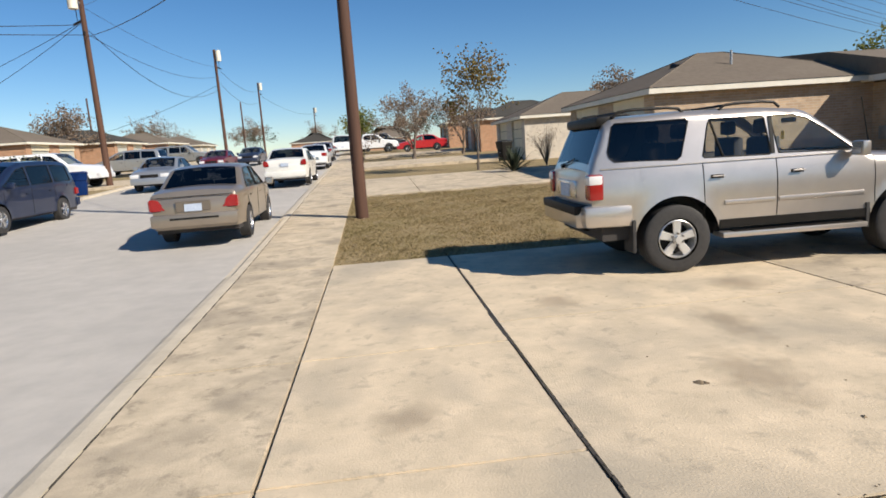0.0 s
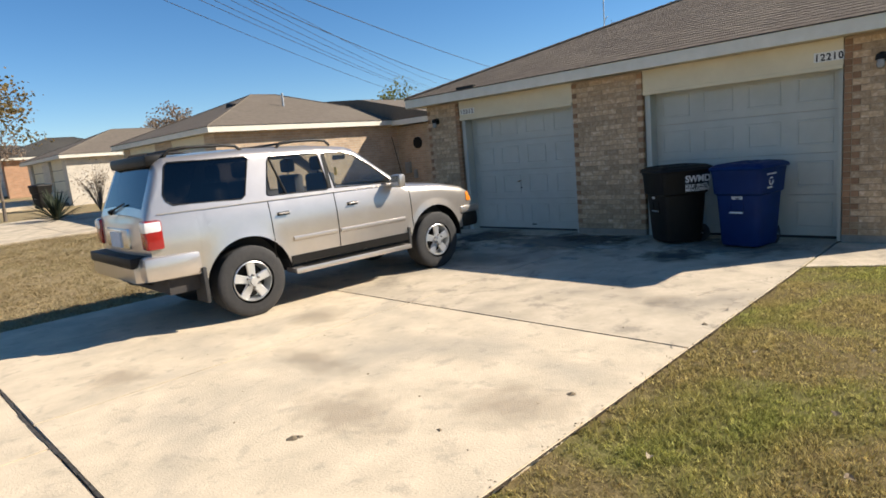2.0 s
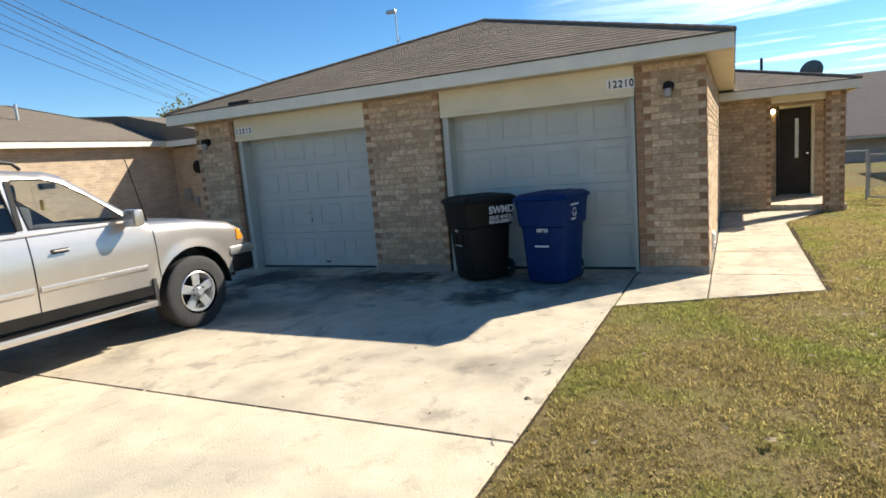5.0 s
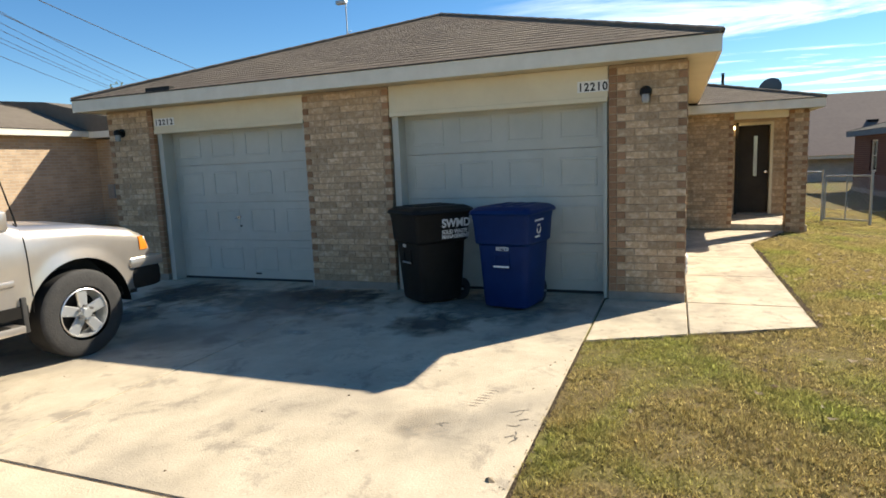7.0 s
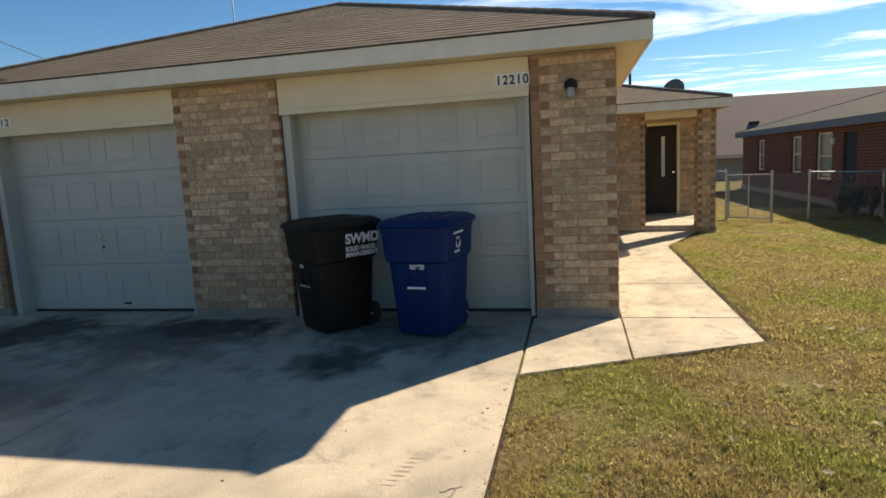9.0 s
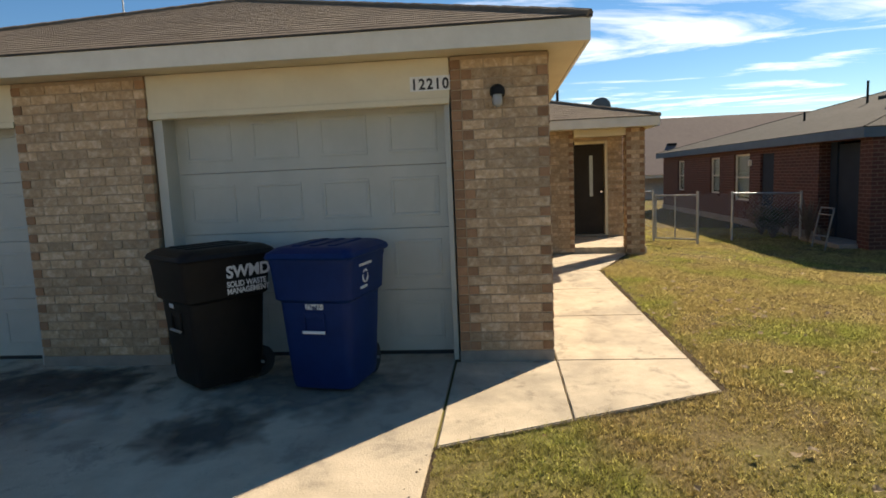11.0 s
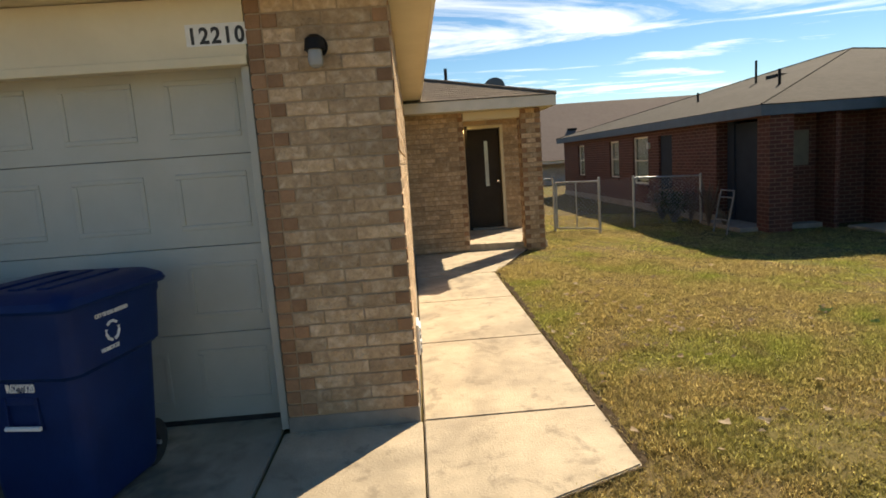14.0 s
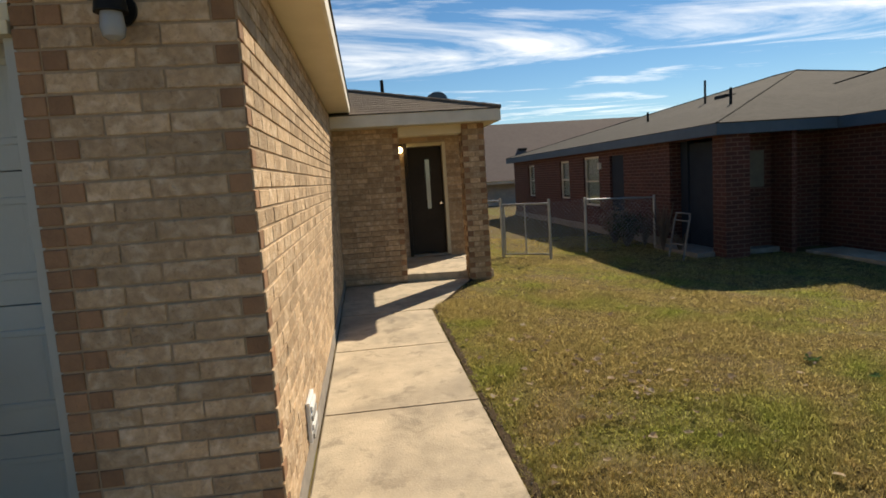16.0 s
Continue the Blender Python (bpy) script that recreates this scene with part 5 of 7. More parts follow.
SILVER = paint("silver_beige_paint", (0.57, 0.51, 0.45), 0.70, 0.28)
ALLOY = material("alloy_wheel", (0.74, 0.73, 0.71), (0.64, 0.63, 0.61), 9.0, 0.34, 0.75)
SUV_SPEC = dict(
    rear=-2.26, front=2.10, width=1.70, wheels=(-1.33, 1.345), tyre=0.375, arch=0.475, belt=1.20, sill=0.46, tumble=0.22, taper=0.07, flare=0.016, bulge=0.05, shoulder=0.055, rim_mat=ALLOY,
    top=[(-2.26, 1.16), (-2.235, 1.24), (-2.06, 1.66), (-1.98, 1.715), (-1.2, 1.745), (-0.3, 1.735), (0.12, 1.70), (0.24, 1.66), (0.86, 1.20), (0.95, 1.165), (1.5, 1.12), (1.92, 1.045), (2.05, 0.98), (2.10, 0.90)],
    windows=[[(-2.045, 1.30), (-2.06, 1.36), (-1.99, 1.63), (-1.95, 1.665), (-1.17, 1.665), (-1.145, 1.64), (-1.26, 1.27), (-1.31, 1.235), (-1.99, 1.255)],
             [(-1.02, 1.255), (-0.93, 1.60), (-0.90, 1.645), (-0.32, 1.645), (-0.29, 1.62), (-0.245, 1.235), (-0.27, 1.225), (-1.0, 1.235)],
             [(-0.16, 1.235), (-0.215, 1.60), (-0.19, 1.645), (0.05, 1.635), (0.18, 1.60), (0.40, 1.46), (0.69, 1.23), (0.66, 1.215)]],
    glass=[GLASS_DARK, GLASS_DARK, GLASS_CLEAR], screens=[(-2.235, -2.06), (0.24, 0.86)], cabin=(-2.0, 0.9), seats=(-1.15, -0.15), wheel_at=0.35,
    door_lines=(-1.03, -0.20, 0.93), handles=((-0.88, 1.03), (0.03, 1.03)), mirror=(0.64, 1.17), spokes=5, spoke_w=0.46, rim=0.57, seal=0.007, rear_low=0.10, end_low=0.02, tyre_width=0.26, crown=0.03,
    patches=((1.985, 2.075, 0.83, 0.955, LENS_AMBER, "corner_light"), (-0.245, -0.205, 1.235, 1.64, BLACK, "door_pillar"), (-0.86, 0.88, 0.462, 0.555, BLACK, "rocker_panel")))
GLASS_SMOKE = glass("smoked_glass", (0.62, 0.65, 0.65))
SUV_SPEC["glass"] = [GLASS_DARK, GLASS_SMOKE, GLASS_CLEAR]
suv, suv_half, suv_top = make_car("suv", "silver-beige four-door estate off-roader parked on the drive", SUV_SPEC, SILVER, "suv")


def suv_fittings():
    P = lambda nm, bm, mat, label="", smooth=True, parent=suv: part(nm, bm, mat, parent, label, local=True, smooth=smooth)
    for s in (1, -1):
        lens = P("tail_light", boxes((-2.30, -2.14, s * 0.66 if s > 0 else -0.835, 0.835 if s > 0 else -0.66, 0.86, 1.14), bevel=0.03), TAIL_RED, "red tail light with a clear upper lens")
        P("reversing_lens", boxes((-2.306, -2.15, s * 0.67 if s > 0 else -0.84, 0.84 if s > 0 else -0.67, 1.025, 1.13), bevel=0.025), LENS_CLEAR, "clear upper lens", parent=lens)
        # running boards
        bm = boxes((-0.86, 0.80, min(s * 0.70, s * 0.93), max(s * 0.70, s * 0.93), 0.36, 0.42), bevel=0.015)
        board = P("running_board", bm, SILVER, "silver running board with a dark tread")
        P("tread", boxes((-0.72, 0.70, min(s * 0.80, s * 0.915), max(s * 0.80, s * 0.915), 0.418, 0.426)), BLACK, parent=board)
        for x in (-0.6, 0.5):
            P("bracket", rods(((x, s * 0.55, 0.44), (x, s * 0.8, 0.38), 0.02)), BLACK, parent=board)
        P("mudflap", boxes((-1.84, -1.80, min(s * 0.60, s * 0.86), max(s * 0.60, s * 0.86), 0.26, 0.62), bevel=0.008), RUBBER, "black rubber mudflap")
        P("front_mudflap", boxes((0.83, 0.87, min(s * 0.62, s * 0.86), max(s * 0.62, s * 0.86), 0.34, 0.62), bevel=0.008), RUBBER)
        # side mouldings
        for a, b in ((-0.80, -0.23), (-0.18, 0.80)):
            bm = bmesh.new()
            tube(bm, [(x, s * (suv_half(x, 0.74) + 0.004), 0.74) for x in steps(a, b, 8)], 0.013, 8)
            for v in bm.verts:
                v.co.z = 0.74 + (v.co.z - 0.74) * 1.9
            P("side_moulding", bm, SILVER, "silver door moulding")
        bm = bmesh.new()
        tube(bm, [(x, s * (suv_half(x, 1.17) + 0.002), 1.185) for x in steps(-2.15, 0.7, 20)], 0.007, 5)
        P("belt_line", bm, SILVER)
        # roof rails
        for a, b in ((-1.95, -1.15), (-0.75, -0.05)):
            bm = bmesh.new()
            tube(bm, [(a, s * 0.60, 1.73), (a + 0.06, s * 0.60, 1.785), (a + 0.2, s * 0.60, 1.80), (b - 0.2, s * 0.60, 1.80), (b - 0.06, s * 0.60, 1.785), (b, s * 0.60, 1.73)], 0.016, 8)
            P("roof_rail", bm, BLACK, "black roof rail")
        P("headlight", boxes((1.95, 2.115, min(s * 0.45, s * 0.74), max(s * 0.45, s * 0.74), 0.80, 0.95), bevel=0.03), LENS_CLEAR, "clear headlight")
        P("bumper_band", boxes((1.85, 2.215, min(s * 0.3, s * 0.835), max(s * 0.3, s * 0.835), 0.665, 0.765), bevel=0.035), SILVER, "silver upper band of the front bumper")
        P("front_bumper_corner", boxes((1.86, 2.20, min(s * 0.3, s * 0.82), max(s * 0.3, s * 0.82), 0.46, 0.69), bevel=0.07), BLACK, "black front bumper end")
        P("rear_bumper_corner", boxes((-2.36, -1.82, min(s * 0.55, s * 0.85), max(s * 0.55, s * 0.85), 0.56, 0.80), bevel=0.06), SILVER, "silver rear bumper end")
    for a in (-1.7, -0.45):
        P("cross_bar", rods(((a, -0.60, 1.80), (a, 0.60, 1.80), 0.014)), BLACK)
    bump = P("rear_bumper", boxes((-2.42, -2.18, -0.70, 0.70, 0.55, 0.79), bevel=0.05), SILVER, "silver rear bumper")
    P("step_pad", boxes((-2.432, -2.2, -0.70, 0.70, 0.70, 0.805), bevel=0.02), BLACK, "black bumper step", parent=bump)
    P("front_bumper", boxes((1.95, 2.24, -0.70, 0.70, 0.50, 0.72), bevel=0.06), SILVER, "silver front bumper")
    P("grille", boxes((2.06, 2.14, -0.44, 0.44, 0.76, 0.95), bevel=0.02), BLACK)
    gar = P("plate_garnish", boxes((-2.325, -2.27, -0.36, 0.36, 0.86, 1.06), bevel=0.02), CHROME, "chrome number plate surround")
    P("number_plate", boxes((-2.338, -2.32, -0.16, 0.16, 0.87, 1.02)), PLATE, "pale number plate", parent=gar)
    P("roof_spoiler", boxes((-2.125, -1.90, -0.58, 0.58, 1.64, 1.755), bevel=0.045), BLACK, "dark roof spoiler")
    wiper = rods(((-2.275, 0.25, 1.22), (-2.245, -0.15, 1.30), 0.010), ((-2.285, 0.27, 1.20), (-2.24, 0.27, 1.22), 0.03))
    P("rear_wiper", wiper, BLACK)
    P("exhaust", rods(((-2.08, -0.58, 0.42), (-1.8, -0.52, 0.44), 0.032), seg=14), DULL_METAL, "metal tailpipe")
    P("spare_tyre", rods(((-1.95, 0, 0.46), (-1.95, 0, 0.62), 0.33), seg=28), RUBBER, "spare tyre slung under the tail")
    P("tow_bar", boxes((-2.2, -1.9, -0.30, 0.30, 0.46, 0.52), bevel=0.01), BLACK)
    P("antenna", rods(((0.98, -0.70, 1.12), (0.82, -0.72, 1.78), 0.007, 0.005)), BLACK, "thin radio aerial")
    P("air_freshener", boxes((0.40, 0.405, -0.03, 0.03, 1.36, 1.46), bevel=0.002), GRASS, "green hanging air freshener", smooth=False)


suv_fittings()
for wheel in [c for c in suv.children if c.name.split(".")[0] == "wheel"]:
    cs = [v.co for v in wheel.data.vertices]
    xw, yw = (min(c.x for c in cs) + max(c.x for c in cs)) / 2, max((c.y for c in cs), key=abs)
    sw = 1 if yw > 0 else -1
    for k in range(6):
        q = 2 * math.pi * (k + 0.5) / 6
        lx, lz = xw + 0.064 * math.cos(q), 0.375 + 0.064 * math.sin(q)
        part("wheel_nut", rods(((lx, yw - sw * 0.03, lz), (lx, yw + sw * 0.012, lz), 0.012), seg=6), DULL_METAL, wheel, local=True)
    part("centre_cap", rods(((xw, yw - sw * 0.03, 0.375), (xw, yw + sw * 0.022, 0.375), 0.045, 0.038), seg=20), ALLOY, wheel, "round silver centre cap", local=True, smooth=True)
for s in (1, -1):
    bm = bmesh.new()
    tube(bm, [(x, s * (suv_half(x, z) - 0.002), z) for x, z in ((-0.905, 1.645), (-0.85, 1.44), (-0.79, 1.235))], 0.013, 6)
    part("window_divider", bm, BLACK, suv, "slanting black quarter-light bar", local=True)
place(suv, 5.26, 8.37, -2.0, 0.0)


def simple_fittings(car, spec, half, rear_plate=True, tail=(0.72, 0.92), head=(0.58, 0.74), tail_w=0.30, bumper_mat=None, body=None, slant=0.0):
    P = lambda nm, bm, mat, label="", parent=car: part(nm, bm, mat, parent, label, local=True, smooth=True)
    L0, L1, W = spec["rear"], spec["front"], spec["width"] / 2
    for s in (1, -1):
        a, b = W - 0.06 - tail_w, W - 0.05
        bm = prism(bmesh.new(), [(s * a, tail[0]), (s * b, tail[0]), (s * b, tail[1]), (s * (a + slant), tail[1])], "x", L0 - 0.045, L0 + 0.14)
        bmesh.ops.bevel(bm, geom=bm.edges[:], offset=0.02, segments=2, affect="EDGES")
        P("tail_light", bm, TAIL_RED, "red tail light")
        P("headlight", boxes((L1 - 0.16, L1 + 0.035, min(s * (W - 0.42), s * (W - 0.08)), max(s * (W - 0.42), s * (W - 0.08)), *head), bevel=0.03), LENS_CLEAR, "clear headlight")
    P("rear_bumper", boxes((L0 - 0.10, L0 + 0.10, -W + 0.06, W - 0.06, spec["sill"] + 0.06, spec["sill"] + 0.30), bevel=0.05), bumper_mat or body, "moulded rear bumper")
    P("front_bumper", boxes((L1 - 0.12, L1 + 0.09, -W + 0.08, W - 0.08, spec["sill"] + 0.0, spec["sill"] + 0.26), bevel=0.05), bumper_mat or body, "moulded front bumper")
    P("grille", boxes((L1 - 0.02, L1 + 0.055, -0.36, 0.36, head[0], head[1] - 0.02), bevel=0.015), BLACK)
    if rear_plate:
        P("number_plate", boxes((L0 - 0.095, L0 - 0.06, -0.15, 0.15, tail[0] - 0.02, tail[0] + 0.11)), PLATE, "pale number plate")


SEDAN = dict(
    rear=-2.20, front=2.20, width=1.72, wheels=(-1.30, 1.36), tyre=0.305, arch=0.36, belt=0.90, sill=0.30, tumble=0.32, taper=0.10, flare=0.012, bulge=0.07,
    top=[(-2.20, 0.84), (-2.16, 0.97), (-1.9, 1.02), (-1.55, 1.035), (-1.02, 1.36), (-0.7, 1.415), (-0.1, 1.42), (0.3, 1.37), (1.02, 0.985), (1.15, 0.95), (1.9, 0.84), (2.12, 0.74), (2.20, 0.62)],
    windows=[[(-1.30, 1.0), (-1.0, 1.28), (-0.85, 1.335), (-0.18, 1.355), (-0.16, 0.955), (-1.25, 0.97)], [(-0.08, 0.955), (-0.10, 1.355), (0.20, 1.325), (0.82, 0.98), (0.78, 0.95)]],
    glass=[GLASS_DARK, GLASS_SMOKE], screens=[(-1.55, -1.02), (0.3, 1.02)], cabin=(-1.4, 1.0), seats=(-0.85, 0.1), wheel_at=0.5,
    door_lines=(-1.28, -0.12, 0.98), handles=((-0.98, 0.80), (0.12, 0.80)), mirror=(0.72, 0.93), spokes=5, spoke_w=0.3, rim=0.64, rear_low=0.02, crown=0.04, round=0.08)
VAN = dict(SEDAN, rear=-2.50, front=2.45, width=1.94, wheels=(-1.45, 1.55), tyre=0.335, arch=0.40, belt=1.05, sill=0.32, tumble=0.20,
           top=[(-2.50, 1.0), (-2.46, 1.15), (-2.28, 1.62), (-2.1, 1.70), (-1.0, 1.745), (0.2, 1.72), (0.6, 1.62), (1.65, 1.10), (1.8, 1.06), (2.3, 0.90), (2.45, 0.72)],
           windows=[[(-2.15, 1.18), (-2.08, 1.58), (-1.16, 1.62), (-1.16, 1.14), (-2.1, 1.14)], [(-1.06, 1.13), (-1.06, 1.62), (0.02, 1.61), (0.04, 1.11)], [(0.14, 1.11), (0.12, 1.60), (0.5, 1.53), (1.28, 1.13), (1.25, 1.11)]],
           glass=[GLASS_DARK, GLASS_DARK, GLASS_SMOKE], screens=[(-2.46, -2.28), (0.6, 1.65)], cabin=(-2.2, 1.5), seats=(-1.6, -0.7, 0.3), wheel_at=0.85, door_lines=(-1.1, 0.08, 1.3), handles=((-0.85, 0.92), (0.30, 0.90)), mirror=(1.18, 1.08))
BIG_SUV = dict(VAN, rear=-2.50, front=2.50, width=1.98, tyre=0.39, arch=0.46, sill=0.46, belt=1.18, wheels=(-1.45, 1.52),
               top=[(-2.50, 1.1), (-2.47, 1.22), (-2.32, 1.78), (-2.2, 1.84), (0.1, 1.86), (0.45, 1.80), (1.05, 1.25), (1.2, 1.21), (2.25, 1.10), (2.45, 1.0), (2.50, 0.85)],
               windows=[[(-2.25, 1.28), (-2.2, 1.70), (-1.3, 1.73), (-1.25, 1.26)], [(-1.1, 1.25), (-1.1, 1.73), (-0.2, 1.73), (-0.18, 1.24)], [(-0.1, 1.24), (-0.1, 1.73), (0.28, 1.70), (0.82, 1.28), (0.8, 1.24)]],
               screens=[(-2.47, -2.32), (0.45, 1.05)], cabin=(-2.2, 0.95), seats=(-1.0, 0.0), wheel_at=0.4, door_lines=(-1.2, -0.15, 0.95), handles=((-1.0, 1.05), (0.05, 1.05)), mirror=(0.75, 1.2))
PICKUP = dict(BIG_SUV, rear=-2.75, front=2.55, wheels=(-1.70, 1.62),
              top=[(-2.75, 1.16), (-2.70, 1.19), (-1.0, 1.19), (-0.95, 1.2), (-0.80, 1.72), (-0.62, 1.80), (0.3, 1.80), (0.55, 1.74), (1.15, 1.22), (1.3, 1.18), (2.3, 1.06), (2.5, 0.96), (2.55, 0.82)],
              windows=[[(-0.76, 1.25), (-0.66, 1.66), (-0.10, 1.70), (-0.08, 1.24)], [(0.0, 1.24), (-0.02, 1.70), (0.38, 1.67), (0.92, 1.27), (0.9, 1.24)]], glass=[GLASS_DARK, GLASS_SMOKE],
              screens=[(-0.95, -0.80), (0.55, 1.15)], cabin=(-0.8, 1.0), seats=(-0.5, 0.1), wheel_at=0.5, door_lines=(-0.85, -0.04, 1.05), handles=((-0.6, 1.05), (0.15, 1.05)), mirror=(0.85, 1.2))


def parked(kind, name, label, colour, x, y, turn, category, metal=0.4, **fit):
    m = paint(name + "_" + category.replace(" ", "_") + "_paint", colour, metal)
    car, half, _ = make_car(name, label, kind, m, category, "cars parked along the street")
    simple_fittings(car, kind, half, body=m, **fit)
    return place(car, x, y, turn)


gold = parked(dict(SEDAN, width=1.64), "sedan", "old gold-beige sedan parked at the kerb", (0.33, 0.27, 0.205), -2.68, 14.85, 92, "car", 0.6, tail=(0.66, 0.88), tail_w=0.30, slant=0.16)
parked(dict(SEDAN, top=[(x, z + (0.05 if z > 0.9 else 0.03)) for x, z in SEDAN["top"]]), "sedan", "small white sedan parked at the kerb", (0.72, 0.70, 0.64), -2.75, 27.6, 90, "car", 0.0, tail=(0.80, 1.02), tail_w=0.22, slant=0.08)
parked(SEDAN, "sedan", "white sedan further up the street", (0.74, 0.74, 0.73), -2.85, 39.5, 91, "car", 0.0)
parked(SEDAN, "sedan", "silver sedan parked up the street", (0.45, 0.46, 0.48), -3.2, 50, 91, "car", 0.6)
parked(BIG_SUV, "suv", "white truck-like estate far up the street", (0.75, 0.75, 0.75), -2.2, 62, 92, "suv", 0.0)
parked(PICKUP, "pickup", "white pickup standing across a driveway", (0.74, 0.74, 0.73), 0.6, 61, 4, "pickup", 0.0)
parked(VAN, "minivan", "dark blue-grey minivan parked at the far kerb", (0.02, 0.032, 0.075), -9.35, 18.6, -90, "minivan", 0.5)
parked(SEDAN, "sedan", "silver sedan parked at the far kerb", (0.40, 0.41, 0.42), -8.9, 30.5, -88, "car", 0.6)
parked(BIG_SUV, "suv", "white off-road estate in a driveway", (0.76, 0.76, 0.75), -15.9, 35.2, 2, "suv", 0.0)
parked(VAN, "minivan", "silver minivan in a driveway", (0.42, 0.42, 0.41), -17.2, 48.8, 178, "minivan", 0.6)
parked(BIG_SUV, "suv", "silver estate in a driveway", (0.38, 0.37, 0.34), -16.6, 60.0, 3, "suv", 0.6)
parked(SEDAN, "sedan", "dark red sedan at the far kerb", (0.16, 0.02, 0.025), -10.2, 46, -90, "car", 0.3)
parked(SEDAN, "sedan", "dark blue sedan at the far kerb", (0.03, 0.04, 0.07), -9.2, 53, -90, "car", 0.4)
parked(SEDAN, "sedan", "bright red sedan in a driveway", (0.50, 0.02, 0.025), 5.2, 56.5, 176, "car", 0.1)
parked(PICKUP, "pickup", "black pickup beside a red sedan", (0.015, 0.015, 0.017), 1.6, 66, 12, "pickup", 0.2)

part("bumper_strip", boxes((-2.312, -2.29, -0.42, 0.42, 0.50, 0.53)), BLACK, gold, "dark bumper strip", local=True)
part("boot_line", rods(((-2.215, -0.70, 0.90), (-2.215, 0.70, 0.90), 0.006)), BLACK, gold, local=True)
# the recess is a flat block; its shade is painted as darker gold
part("plate_recess", boxes((-2.285, -2.26, -0.30, 0.30, 0.64, 0.82), bevel=0.01), paint("gold_shadow_trim", (0.20, 0.16, 0.12), 0.5), gold, "plate recess with its shade painted on", local=True)

# ---- neighbouring houses ----


def duplex(x_front, y0, y1, s, label, brick, roof_mat, eave, base, depth=9.0, doors=True, door_mat=None, wing=None):
    """A garage-fronted house; s = 1 when its front looks to -x, -1 when it looks to +x."""
    X = lambda u: x_front + s * u
    h = thing("house", (x_front, (y0 + y1) / 2, base), label, "house", "houses along the street")
    a, b = y0 + 0.3, y1 - 0.3
    w = b - a
    spans = [(a + w * 0.09, a + w * 0.41), (a + w * 0.59, a + w * 0.91)] if doors else []
    solid = [(a, spans[0][0]), (spans[0][1], spans[1][0]), (spans[1][1], b)] if doors else [(a, b)]
    top = eave - 0.17
    for p, q in solid:
        part("front_wall", boxes((X(0.3), X(0.5), p, q, base - 0.3, top)), brick, h)
    for p, q in spans:
        g = part("garage_door", boxes((X(0.42), X(0.5), p, q, base, base + 2.1)), door_mat or DOOR_PAINT, h, "pale garage door")
        bm = bmesh.new()
        for k in range(1, 4):
            box(bm, X(0.405), X(0.43), p + 0.03, q - 0.03, base + k * 0.53 - 0.012, base + k * 0.53 + 0.012)
        part("panel_joint", bm, BLACK, g)
        part("header", boxes((X(0.32), X(0.5), p, q, base + 2.1, top)), TRIM, h, "cream header board")
    part("side_wall", boxes((X(0.5), X(depth), a, a + 0.2, base - 0.3, top)), brick, h)
    part("side_wall", boxes((X(0.5), X(depth), b - 0.2, b, base - 0.3, top)), brick, h)
    part("back_wall", boxes((X(depth), X(depth + 0.2), a, b, base - 0.3, top)), brick, h)
    xa, xb = sorted((X(0.0), X(depth + 0.5)))
    mid, half = (y0 + y1) / 2, (y1 - y0) / 2
    rise = half * 0.34
    r = hip_roof("roof", xa, xb, y0, y1, eave, (xa + half * 0.92, xb - half * 0.92, mid, eave + rise), "asphalt shingle hip roof", roof_mat, single=False)
    m = world_of(h).inverted() @ world_of(r)
    r.parent = h
    r.matrix_basis = m
    for key in ("label", "category", "kind"):
        if key in r:
            del r[key]
    for c in list(r.children):
        c.parent = h
        c.matrix_basis = m @ c.matrix_basis
    bpy.data.objects.remove(r)
    return h


next_door = duplex(8.69, 18.32, 26.5, 1, "tan brick house next door with a brown hip roof", BRICK_LIT, SHINGLE_FAR, 2.83, 0.25, depth=8.0)
part("porch_wall", boxes((16.0, 16.2, 16.3, 18.62, 0.0, 2.6), (16.2, 24.0, 16.3, 16.5, 0.0, 2.6)), BRICK_LIT, next_door, "shaded brick porch wing")
part("wreath", rods(((15.94, 17.55, 1.95), (16.0, 17.55, 1.95), 0.20), seg=20), BLACK, next_door, "dark round wall ornament")
part("meter_box", boxes((15.9, 16.0, 18.0, 18.25, 0.9, 1.3), (15.93, 16.0, 17.7, 17.85, 0.7, 1.0), bevel=0.01), GALV, next_door, "grey electric meter box")
part("wing_fascia", boxes((15.55, 15.58, 15.9, 18.6, 2.62, 2.80)), FASCIA, next_door)
part("wing_roof", prism(bmesh.new(), [(15.9, 2.80), (20.0, 3.75), (22.3, 3.95), (28.6, 2.80)], "x", 15.55, 26.0), SHINGLE_FAR, next_door, "brown shingle roof of the wing")
part("roof_pipe", rods(((12.6, 20.6, 3.5), (12.6, 20.6, 4.05), 0.04)), GALV, next_door, "metal flue")
part("roof_vent", rods(((11.0, 21.0, 3.62), (11.0, 21.4, 3.70), 0.12)), BLACK, next_door)
duplex(8.7, 33.7, 41.8, 1, "cream brick house with a brown hip roof", BRICK_CREAM, SHINGLE_FAR, 2.98, 0.72, door_mat=TRIM)
duplex(9.0, 49.0, 57.5, 1, "orange brick house with a dark roof", BRICK_ORANGE, SHINGLE_GREY, 3.65, 1.2)
duplex(8.5, 65.0, 73.5, 1, "red brick house further up the street", BRICK_ORANGE, SHINGLE_GREY, 4.2, 1.7)
duplex(-24.5, 33.0, 42.0, -1, "tan house with pale garage doors across the street", BRICK_CREAM, SHINGLE_FAR, 3.75, 0.9)
duplex(-23.5, 47.5, 56.0, -1, "orange brick house across the street", BRICK_ORANGE, SHINGLE_FAR, 4.0, 1.3)
